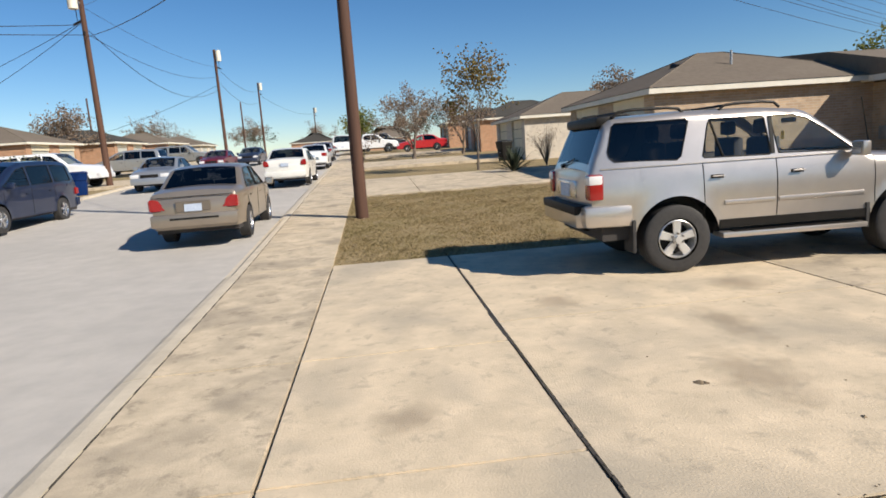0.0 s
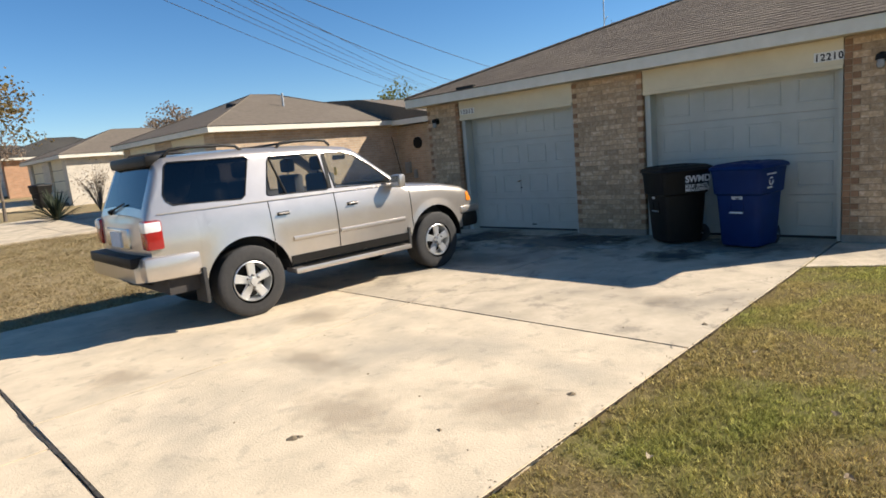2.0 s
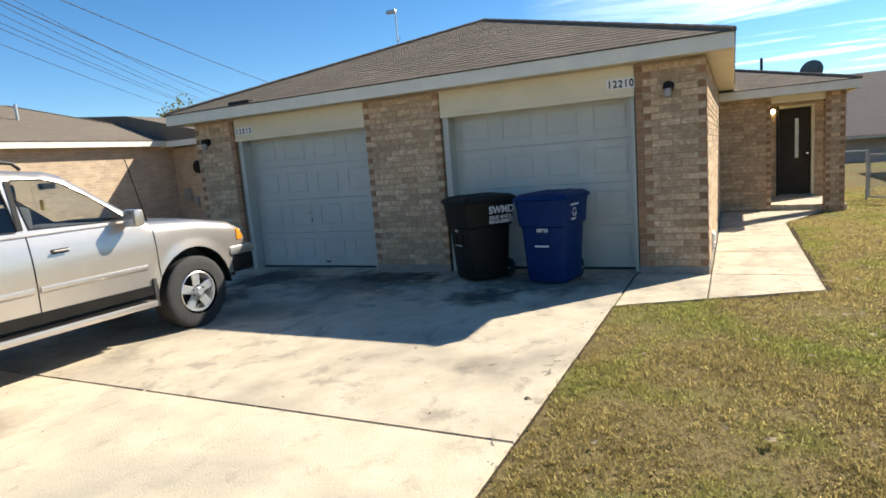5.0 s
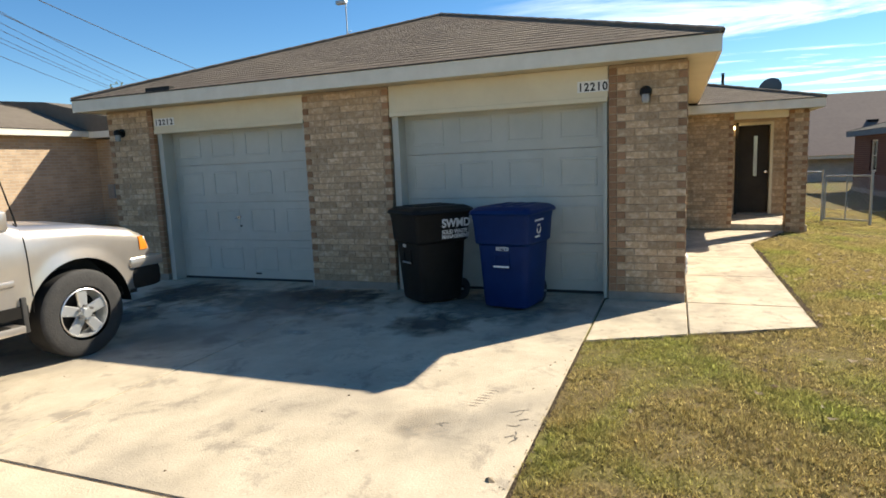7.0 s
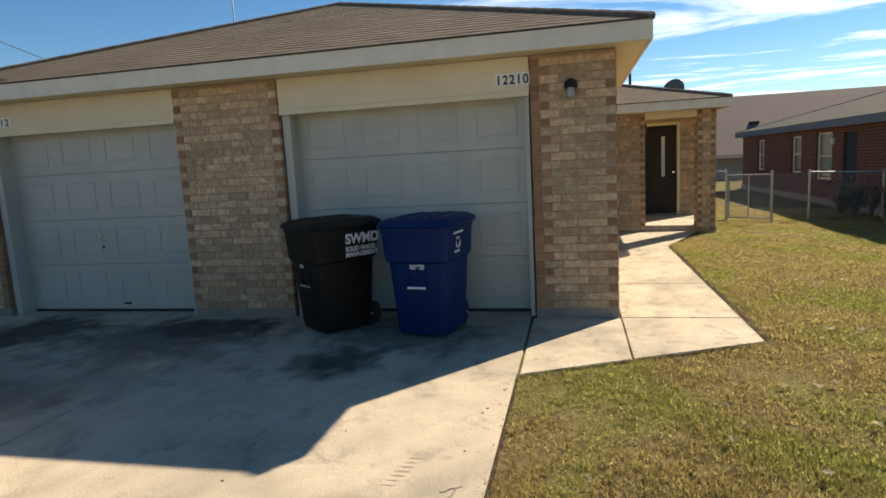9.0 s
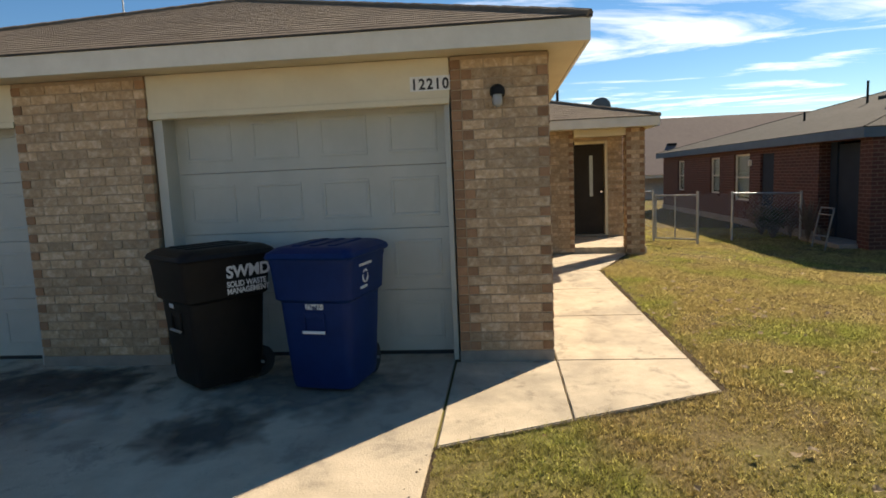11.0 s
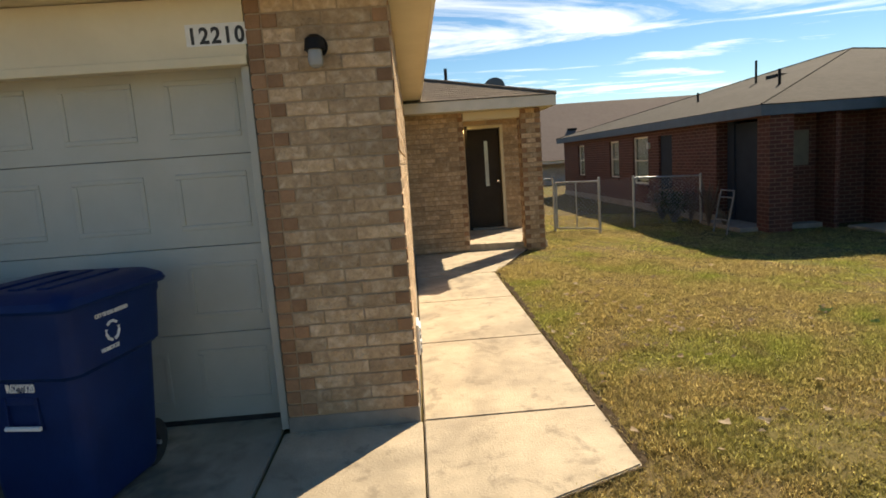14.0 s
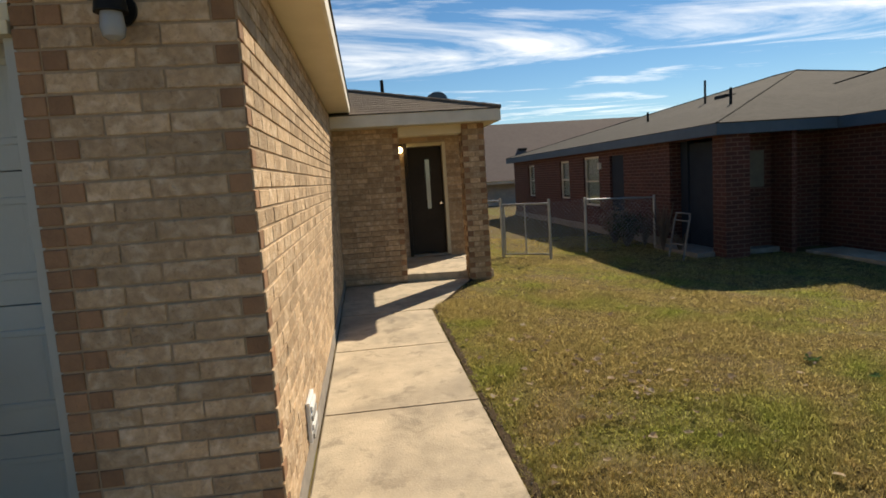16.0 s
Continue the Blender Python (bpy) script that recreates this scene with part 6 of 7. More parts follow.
duplex(-23.5, 62.5, 71.0, -1, "orange brick house with a dark roof across the street", BRICK_ORANGE, SHINGLE_GREY, 4.3, 1.7)
duplex(-23.5, 77.5, 86.0, -1, "tan house up the street", BRICK_ORANGE, SHINGLE_FAR, 4.5, 1.95)
duplex(-24.0, 94.0, 103.0, -1, "pale house up the street", BRICK_CREAM, SHINGLE_FAR, 4.5, 1.95)
duplex(-16.0, 128.0, 140.0, 1, "grey-roofed house at the end of the street", BRICK_ORANGE, SHINGLE_GREY, 4.6, 1.95)
duplex(-1.0, 118.0, 132.0, 1, "red-roofed house at the end of the street", BRICK_ORANGE, SHINGLE_FAR, 4.3, 1.95)
for y0, y1 in ((34.5, 40.5), (48.5, 54.5), (63.5, 69.5)):
    d = thing("driveway", (-17, y0 + 3, ground_z(-17, y0)), "pale concrete driveway across the street", "driveway", kind="structure")
    slab("slab", [(-24.0, y0), (-10.6 - 0.07 * (y0 - 15), y0), (-10.6 - 0.07 * (y0 - 15), y1), (-24.0, y1)], WALKWAY, "", top=0.012, parent=d)

# ---- the red brick house to the south ----
RZ = -0.22
red = thing("house", (20, -6, RZ), "dark red brick house with blue-grey trim in shade", "house", "houses along the street")
fx0, sy = 16.95, -3.92


def red_wall(u0, u1, holes):
    """The wall that looks north, piece by piece round its openings."""
    edges = [u0] + [v for h in holes for v in h[:2]] + [u1]
    pieces = [(edges[k], edges[k + 1], RZ - 0.2, 1.93) for k in range(0, len(edges), 2)]
    for a, b, z0, z1 in holes:
        pieces.append((a, b, z1, 1.93))
        if z0 > RZ:
            pieces.append((a, b, RZ - 0.2, z0))
    for a, b, z0, z1 in pieces:
        part("north_wall", boxes((a, b, sy - 0.2, sy, z0, z1)), BRICK_RED, red)


openings = [(17.35, 18.88, RZ - 0.2, 1.90), (21.1, 21.92, RZ, 1.77), (22.64, 23.80, 0.46, 1.80), (25.0, 25.9, 0.60, 1.76), (28.8, 29.65, 0.6, 1.74)]
red_wall(fx0, 31.8, openings)
part("entry_back", boxes((17.0, 19.1, -5.3, -5.2, RZ - 0.1, 1.95), (18.88, 19.0, -5.2, sy - 0.2, RZ - 0.1, 1.95)), BRICK_RED, red, "shaded brick entry recess")
part("entry_step", boxes((17.3, 18.9, -5.2, sy + 0.35, RZ - 0.1, RZ + 0.06), bevel=0.01), FOUNDATION, red, "concrete entry step")
dr = part("front_door", boxes((17.60, 18.62, -4.26, -4.20, RZ + 0.06, 1.85), bevel=0.006), NAVY_DOOR, red, "dark blue front door")
part("door_surround", boxes((17.35, 17.60, -4.30, -4.16, RZ + 0.06, 1.9), (18.62, 18.88, -4.30, -4.16, RZ + 0.06, 1.9)), NAVY_DOOR, dr)
for b in ((fx0, fx0 + 0.5, sy - 0.45, sy - 0.2, RZ - 0.2, 1.93), (fx0 + 0.6, fx0 + 0.8, -6.6, sy - 0.45, RZ - 0.2, 1.93), (15.4, 15.6, -14, -6.2, RZ - 0.2, 1.93), (15.6, fx0 + 0.8, -6.4, -6.2, RZ - 0.2, 1.93)):
    part("front_wall", boxes(b), BRICK_RED, red)
part("south_wall", boxes((15.6, 32, -18.6, -18.4, RZ - 0.2, 1.93), (31.6, 31.8, -18.4, sy - 0.2, RZ - 0.2, 1.93)), BRICK_RED, red)
win_mat = material("window_blind", (0.72, 0.72, 0.66), (0.6, 0.6, 0.55), 6, 0.6)
for a, b, z0, z1 in openings[2:]:
    wnd = part("window", boxes((a, a + 0.04, sy - 0.12, sy - 0.06, z0, z1), (b - 0.04, b, sy - 0.12, sy - 0.06, z0, z1), (a, b, sy - 0.12, sy - 0.06, z0, z0 + 0.05), (a, b, sy - 0.12, sy - 0.06, z1 - 0.05, z1), (a, b, sy - 0.11, sy - 0.07, (z0 + z1) / 2 - 0.02, (z0 + z1) / 2 + 0.02)), FASCIA, red, "pale window frame")
    part("blind", boxes((a, b, sy - 0.16, sy - 0.14, z0 + 0.1, z1)), win_mat, wnd, "pale window blind")
    part("dark_room", boxes((a, b, sy - 0.19, sy - 0.17, z0, z1)), DARK_ROOM, wnd)
    part("pane", boxes((a + 0.03, b - 0.03, sy - 0.095, sy - 0.09, z0 + 0.04, z1 - 0.04)), GLASS_CLEAR, wnd)
    part("sill", boxes((a - 0.05, b + 0.05, sy - 0.05, sy + 0.06, z0 - 0.07, z0)), BRICK_RED, wnd)
part("side_door", boxes((21.1, 21.92, sy - 0.12, sy - 0.06, RZ, 1.77), bevel=0.006), NAVY_DOOR, red, "dark blue side door")
part("shade_window", boxes((fx0 + 0.585, fx0 + 0.605, -5.05, -4.72, 0.95, 1.62)), material("dim_blind", (0.17, 0.15, 0.11), (0.13, 0.115, 0.085), 6, 0.8), red, "small front window")
for bx, by, nm in ((fx0 + 0.6, -5.3, "x"), (22.5, sy, "y")):
    part("outdoor_lamp", boxes((bx - 0.08, bx, by - 0.05, by + 0.05, 1.45, 1.62), bevel=0.015) if nm == "x" else boxes((bx - 0.05, bx + 0.05, by, by + 0.08, 1.45, 1.62), bevel=0.015), FASCIA, red, "small outdoor lamp")
part("slab_edge", boxes((18.9, 31.9, sy - 0.02, sy + 0.02, RZ - 0.2, RZ + 0.16)), FOUNDATION, red, "pale slab edge")


def loose_roof(owner, x0, x1, y0, y1, z, ridge):
    r = hip_roof("roof", x0, x1, y0, y1, z, ridge, "grey shingle roof", SHINGLE_GREY, single=False, overhang_z=0.20, fascia_mat=BLUE_TRIM, soffit_mat=BLUE_TRIM)
    m = world_of(owner).inverted() @ world_of(r)
    for c in list(r.children):
        c.parent = owner
        c.matrix_basis = m @ c.matrix_basis
    bpy.data.objects.remove(r)


loose_roof(red, 16.85, 32.2, -19.0, -3.70, 2.115, (24.3, 25.2, -10.9, 4.02))
loose_roof(red, 15.1, 24.0, -14.4, -5.95, 2.105, (18.9, 20.1, -10.2, 3.42))
for px_, py_, pz_, hh in ((23.2, -7.3, 3.08, 0.62), (19.85, -5.9, 2.68, 0.38), (23.9, -5.95, 2.72, 0.26)):
    part("roof_pipe", rods(((px_, py_, pz_ - 0.2), (px_, py_, pz_ + hh), 0.032)), BLACK, red, "dark roof pipe")
part("roof_vent", boxes((22.9, 23.4, -8.1, -7.7, 3.14, 3.27)), BLACK, red, "dark roof vent")
step_pad = thing("concrete_path", (14, -6, RZ), "shaded concrete path at the red brick house", "path", kind="structure")
part("path_slab", boxes((12.2, 16.9, -6.1, -5.4, RZ - 0.1, RZ + 0.03)), WALKWAY, step_pad)

# the long brown-roofed building behind
behind = thing("building", (42, -3, 0), "long building with a brown roof behind the gardens", "building")
part("wall", boxes((41.0, 52, -22, 14, -0.5, 1.2)), BRICK_CREAM, behind, "pale wall")
part("eave_band", boxes((40.1, 40.2, -22.5, 14.5, 0.95, 1.15)), FASCIA, behind)
part("roof", prism(bmesh.new(), [(40.0, 1.12), (46.5, 4.75), (53, 1.12)], "y", -22.5, 14.5), material("brown_far_roof", (0.17, 0.125, 0.105), (0.145, 0.105, 0.09), 4, 0.95, c3=(0.19, 0.14, 0.115), scale3=0.4, mix3=0.5), behind, "brown shingle roof")
part("roof_vent", boxes((43.0, 43.5, -7.6, -7.1, 2.85, 2.97)), BLACK, behind)

# ---- chain-link fence and gate ----
fence = thing("chain_link_fence", (18.5, -1.5, -0.1), "low galvanised chain-link fence with an open gate", "fence")


def mesh_panel(a, b, z0, z1, parent):
    """Diamond wire between two posts."""
    a, b = Vector(a), Vector(b)
    n = max(3, int((b - a).length / 0.085))
    bm = bmesh.new()
    h = z1 - z0
    for k in range(-int(h / 0.085), n):
        for sgn in (0, 1):
            u0, u1 = k / n, (k + h / 0.085) / n
            c0, c1 = max(0, u0), min(1, u1)
            if c1 - c0 < 0.01:
                continue
            f0, f1 = (c0 - u0) / (u1 - u0), (c1 - u0) / (u1 - u0)
            if sgn:
                f0, f1 = 1 - f0, 1 - f1
            p, q = a.lerp(b, c0), a.lerp(b, c1)
            rod(bm, (p.x, p.y, z0 + h * f0), (q.x, q.y, z0 + h * f1), 0.0022, seg=3, caps=False)
    part("wire_mesh", bm, GALV, parent, kind="stuff")


posts = [(18.45, 0.42), (18.40, -0.25), (17.85, -1.02), (18.9, -2.1), (18.95, -3.6)]
for x, y in posts:
    z = ground_z(x, y)
    part("post", rods(((x, y, z - 0.05), (x, y, z + 1.10), 0.028)), GALV, fence)
for (xa, ya), (xb, yb), nm in ((posts[0], posts[1], "rail"), (posts[3], posts[4], "rail")):
    za = ground_z(xa, ya)
    part(nm, rods(((xa, ya, za + 1.05), (xb, yb, ground_z(xb, yb) + 1.05), 0.018)), GALV, fence)
    mesh_panel((xa, ya, 0), (xb, yb, 0), za + 0.03, za + 1.03, fence)
ga, gb = posts[1], posts[2]
gz = ground_z(*gb)
gate = part("gate_frame", rods(((ga[0], ga[1] - 0.05, gz + 1.02), (gb[0], gb[1], gz + 1.02), 0.018), ((ga[0], ga[1] - 0.05, gz + 0.08), (gb[0], gb[1], gz + 0.08), 0.018), ((ga[0], ga[1] - 0.05, gz + 0.08), (ga[0], ga[1] - 0.05, gz + 1.02), 0.018), (((ga[0] + gb[0]) / 2, (ga[1] + gb[1]) / 2, gz + 0.08), ((ga[0] + gb[0]) / 2, (ga[1] + gb[1]) / 2, gz + 1.02), 0.014)), GALV, fence, "open tubular gate")
mesh_panel((ga[0], ga[1] - 0.05, 0), (gb[0], gb[1], 0), gz + 0.1, gz + 1.0, gate)
mesh_panel((18.4, -0.25, 0), (18.9, -2.1, 0), gz + 0.05, gz + 1.0, fence)

# a bare metal frame and dead plants against the red house
DULL_STEEL = material("dull_steel", (0.20, 0.19, 0.175), (0.14, 0.13, 0.12), 9.0, 0.6, metal=0.3)
walker = thing("metal_frame", (17.4, -3.3, RZ), "pale tubular metal frame leaning at the red house", "metal frame")
for x in (17.15, 17.65):
    bm = bmesh.new()
    tube(bm, [(x, -3.22, RZ - 0.02), (x + 0.04, -3.32, RZ + 0.42), (x + 0.07, -3.40, RZ + 0.72), (x + 0.10 + (17.4 - x) * 0.12, -3.43, RZ + 0.79)], 0.018, 8)
    part("upright", bm, DULL_STEEL, walker)
for ya, z in ((-3.43, 0.79), (-3.385, 0.66), (-3.27, 0.24)):
    part("cross_rail", rods(((17.15 + z * 0.13, ya, RZ + z), (17.65 + z * 0.13, ya, RZ + z), 0.015)), DULL_STEEL, walker)


def dead_shrub(x, y, z, h, spread, n, seed):
    """A tangle of thin bare stems that bend outwards from one foot."""
    rnd = random.Random(seed)
    t = thing("dead_shrub", (x, y, z), "dead brown shrub with bare twigs against the brick", "shrub", "dead shrubs")
    bm = bmesh.new()
    for k in range(n):
        a, hh, sp = rnd.uniform(0, 6.28), h * rnd.uniform(0.5, 1.0), spread * rnd.uniform(0.3, 1.0)
        dx, dy = sp * math.cos(a), sp * 0.5 * math.sin(a)
        tube(bm, [(x, y, z - 0.03), (x + dx * 0.35, y + dy * 0.35, z + hh * 0.5), (x + dx + rnd.uniform(-0.04, 0.04), y + dy, z + hh)], 0.006, 4)
        tube(bm, [(x + dx * 0.35, y + dy * 0.35, z + hh * 0.5), (x + dx * 0.2 + rnd.uniform(-0.2, 0.2), y + dy * 0.6, z + hh * 0.8)], 0.004, 4)
    part("twigs", bm, BARK, t)


dead_shrub(18.5, -3.55, RZ, 0.95, 0.38, 46, 5)
dead_shrub(19.2, -3.5, RZ, 0.7, 0.30, 34, 6)
dead_shrub(17.95, -3.6, RZ, 0.45, 0.30, 26, 7)


# ---- plants ----


def foliage(spots, size, rnd, droop=0.3, lobes=1):
    verts, faces = [], []
    for c in spots:
        a, b = rnd.uniform(0, 2 * math.pi), rnd.uniform(-0.9, 0.9)
        d = Vector((math.cos(a) * math.cos(b), math.sin(a) * math.cos(b), math.sin(b) - droop)).normalized()
        u = d.cross(Vector((rnd.uniform(-1, 1), rnd.uniform(-1, 1), 0.4))).normalized()
        l, w = size * rnd.uniform(0.6, 1.35), size * rnd.uniform(0.28, 0.5)
        n = d.cross(u) * (w * 0.35)
        i = len(verts)
        verts += [c, c + d * l * 0.5 + u * w + n, c + d * l, c + d * l * 0.5 - u * w + n]
        faces += [(i, i + 1, i + 2), (i, i + 2, i + 3)]
    return verts, faces


def tree(name, x, y, height, spread, label, leaf_mat, leaves, leaf=0.10, seed=1, trunk=0.07, bare=0.0, fork=0.3, limb_mat=None, squeeze=1.0):
    z = ground_z(x, y) - 0.16
    t = thing(name, (x, y, z), label, "tree", "trees")
    rnd = random.Random(seed)
    bm = bmesh.new()
    tips = []

    def grow(p, d, length, r, level):
        pts, rad = [p.copy()], [r]
        n = 4
        for k in range(n):
            d = (d + Vector((rnd.uniform(-1, 1), rnd.uniform(-1, 1), rnd.uniform(-0.3, 0.6))) * 0.16).normalized()
            p = p + d * (length / n)
            pts.append(p.copy())
            rad.append(max(0.004, r * (1 - 0.55 * (k + 1) / n)))
        tube(bm, pts, rad, 7 if level < 2 else 4)
        if level >= 2:
            tips.extend(pts[1:])
        if level >= 4 or rad[-1] < 0.004:
            tips.append(p)
            return
        for k in range(3):
            a = rnd.uniform(0, 2 * math.pi)
            tilt = rnd.uniform(0.45, 0.95)
            side = d.orthogonal().normalized()
            side.rotate(Matrix.Rotation(a, 3, d))
            nd = (d * math.cos(tilt) + side * math.sin(tilt)).normalized()
            start = pts[-1] if k == 0 else pts[rnd.randint(2, n)]
            grow(start, nd, length * rnd.uniform(0.58, 0.82), rad[-1] * rnd.uniform(0.7, 0.95), level + 1)

    base = Vector((x, y, z))
    top = base + Vector((0.06, 0.04, height * fork))
    tube(bm, [base, base.lerp(top, 0.5) + Vector((0.03, -0.02, 0)), top], [trunk * 1.25, trunk, trunk * 0.85], 10)
    n0 = 5
    for k in range(n0):
        a = 2 * math.pi * k / n0 + rnd.uniform(-0.4, 0.4)
        out = spread / height * 1.25
        grow(top - Vector((0, 0, rnd.uniform(0, height * 0.08))), Vector((math.cos(a) * out, math.sin(a) * out, 1.0 if k else 2.4)).normalized(), height * (0.30 if k else 0.36), trunk * 0.55, 1)
    for q in [v.co for v in bm.verts] + tips:
        q.x, q.y = x + (q.x - x) * squeeze, y + (q.y - y) * squeeze
    part("trunk", bm, limb_mat or BARK, t, smooth=True)
    spots = []
    for _ in range(leaves):
        c = tips[rnd.randrange(len(tips))]
        if rnd.random() > bare:
            spots.append(c + Vector((rnd.gauss(0, 1), rnd.gauss(0, 1), rnd.gauss(0, 0.8))) * (leaf * 1.3))
    v, f = foliage(spots, leaf, rnd)
    inv = world_of(t).inverted()
    me = from_lists("crown", [inv @ p for p in v], f)
    me.materials.append(leaf_mat)
    ob = new("crown", me)
    ob.parent = t
    return t


LEAF_AUTUMN = material("autumn_leaf", (0.22, 0.13, 0.05), (0.16, 0.15, 0.06), 2.0, 0.8, vary="island", thin=0.35, spec=0.2)
LEAF_BROWN = material("brown_leaf", (0.23, 0.17, 0.125), (0.29, 0.22, 0.16), 2.0, 0.85, vary="island", thin=0.35, spec=0.2)
LEAF_GREEN = material("yellow_green_leaf", (0.19, 0.19, 0.05), (0.14, 0.16, 0.05), 2.0, 0.8, vary="island", thin=0.35, spec=0.2)
LEAF_DARK = material("dark_leaf", (0.05, 0.065, 0.03), (0.075, 0.085, 0.04), 2.0, 0.8, vary="island", thin=0.35, spec=0.2)
tree("tree", 5.45, 29.0, 5.9, 1.25, "young tree with sparse brown-green autumn leaves", LEAF_AUTUMN, 1500, 0.14, 5, 0.085, fork=0.26, squeeze=0.62)
tree("tree", 3.6, 45.0, 6.2, 3.6, "bare brownish tree behind the lawns", LEAF_BROWN, 3600, 0.13, 8, 0.12, fork=0.18)
tree("tree", 7.5, 47.0, 5.2, 2.6, "bare brownish tree by the houses", LEAF_BROWN, 2500, 0.15, 18, 0.1, fork=0.2)
tree("tree", -0.8, 74.0, 5.0, 2.4, "small yellow-green tree up the street", LEAF_GREEN, 2600, 0.22, 3, 0.1, fork=0.25)
for k, (x, y, hgt, sp, mt) in enumerate(((-27, 60, 6.5, 3.0, LEAF_BROWN), (-33, 100, 8, 4.0, LEAF_BROWN), (-22, 120, 8, 4.0, LEAF_BROWN), (-12, 150, 9, 5, LEAF_BROWN), (-2, 150, 9, 5, LEAF_AUTUMN), (6, 100, 7, 4, LEAF_BROWN), (-26, 150, 9, 5, LEAF_DARK), (-42, 140, 9, 5, LEAF_BROWN), (12, 130, 9, 5, LEAF_DARK), (-34, 74, 6, 3, LEAF_BROWN), (22, 52, 6.5, 3, LEAF_BROWN), (30, 34, 6.0, 3, LEAF_GREEN))):
    tree("tree", x, y, hgt, sp, "distant half-bare winter tree", mt, 2600, 0.20, 30 + k, 0.14, fork=0.22)


def bush(x, y, r, h, mat, label, count, leaf, seed):
    z = ground_z(x, y) - 0.06
    t = thing("bush", (x, y, z), label, "bush")
    rnd = random.Random(seed)
    bm = bmesh.new()
    spots = []
    for k in range(26):
        a, q = rnd.uniform(0, 6.28), rnd.uniform(0.2, 1.0)
        e = Vector((x + math.cos(a) * r * q, y + math.sin(a) * r * q, z + h * rnd.uniform(0.5, 1.0)))
        m = Vector((x, y, z)).lerp(e, 0.5) + Vector((0, 0, h * 0.1))
        tube(bm, [(x, y, z), m, e], [0.014, 0.01, 0.004], 4)
        for _ in range(count // 26):
            spots.append(m.lerp(e, rnd.random()) + Vector((rnd.gauss(0, 1), rnd.gauss(0, 1), rnd.gauss(0, 1))) * (r * 0.16))
    part("branch_tangle", bm, BARK, t, kind="stuff")
    v, f = foliage(spots, leaf, rnd)
    inv = world_of(t).inverted()
    me = from_lists("leaves", [inv @ p for p in v], f)
    me.materials.append(mat)
    ob = new("leaves", me)
    ob.parent = t


bush(-13.4, 27.0, 1.2, 1.7, material("olive_leaf", (0.16, 0.16, 0.10), (0.12, 0.125, 0.075), 2, 0.85, vary="island"), "grey-green bush at the far kerb", 2600, 0.09, 4)
bush(20.3, -3.3, 0.5, 1.0, LEAF_BROWN, "dead brown shrub against the red house", 420, 0.07, 6)
bush(19.5, -3.25, 0.4, 0.8, LEAF_DARK, "small dark shrub against the red house", 420, 0.07, 7)
bush(8.3, 27.6, 0.9, 1.9, LEAF_BROWN, "bare twiggy shrub beside the next houses", 500, 0.06, 9)


YUCCA_LEAF = material("yucca_leaf", (0.022, 0.03, 0.016), (0.035, 0.042, 0.022), 5.0, 0.7, spec=0.2)


def yucca(x, y, r, n, seed):
    z = ground_z(x, y) - 0.04
    t = thing("yucca", (x, y, z), "dark spiky yucca plant on the lawn", "plant")
    rnd = random.Random(seed)
    for k in range(n):
        a, up = rnd.uniform(0, 6.28), rnd.uniform(0.15, 1.4)
        d = Vector((math.cos(a) * math.cos(up), math.sin(a) * math.cos(up), math.sin(up)))
        s = d.cross(Vector((0, 0, 1))).normalized() * 0.035
        p = Vector((x, y, z + 0.06))
        bm = bmesh.new()
        m, e = p + d * r * 0.55, p + d * r * rnd.uniform(0.85, 1.1) - Vector((0, 0, 0.05))
        vs = [bm.verts.new(c) for c in (p - s * 0.7, p + s * 0.7, m + s, m - s, e)]
        up_v = Vector((0, 0, -0.012))
        c = bm.verts.new(m + up_v)
        bm.faces.new((vs[0], vs[1], vs[2], c))
        bm.faces.new((vs[0], c, vs[3]))
        bm.faces.new((vs[3], c, vs[4]))
        bm.faces.new((c, vs[2], vs[4]))
        part("blade", bm, YUCCA_LEAF, t)


yucca(6.1, 24.6, 1.1, 70, 2)
far_bin = wheeled_bin("wheeled_bin", (-12.3, 29.7, ground_z(-12, 29.7) - 0.06), 20, BLUE, "blue wheeled recycling bin at the far kerb", False)
far_bin["group"] = "street bins"
dark_bin = wheeled_bin("wheeled_bin", (7.6, 33.0, ground_z(7, 33) - 0.06), 200, BLACK, "dark wheeled bin with a white label by the cream house", True)
dark_bin["group"] = "street bins"

# ---- poles and wires ----


def pole(x, y, h, r, transformer, label="brown wooden utility pole"):
    z = ground_z(x, y) - 0.1
    p = thing("utility_pole", (x, y, z), label, "utility pole", "utility poles")
    bm = bmesh.new()
    tube(bm, [(x, y, z + h * k / 8) for k in range(9)], [r * (1.05 - 0.3 * k / 8) for k in range(9)], 16)
    part("pole_shaft", bm, POLE_WOOD, p, smooth=True)
    if transformer:
        tz = z + h - 1.1
        s = transformer
        part("transformer", rods(((x + s * 0.36, y - 0.1, tz), (x + s * 0.36, y - 0.1, tz + 1.0), 0.24), seg=20), FASCIA, p, "pale grey transformer can", smooth=True)
        part("bracket", boxes((min(x, x + s * 0.3), max(x, x + s * 0.3), y - 0.14, y - 0.06, tz + 0.25, tz + 0.32)), GALV, p)
        bm = rods(((x + s * 0.5, y, tz - 0.75), (x + s * 0.12, y, tz - 0.55), 0.05), ((x + s * 0.3, y, tz - 0.55), (x + s * 0.3, y, tz), 0.02))
        part("cutout", bm, BLACK, p, "dark fuse cutout")
    part("insulator", rods(((x, y - 0.14, z + h - 2.4), (x, y - 0.14, z + h - 2.2), 0.06), ((x, y, z + h - 2.3), (x, y - 0.16, z + h - 2.3), 0.02)), BLACK, p)
    return p


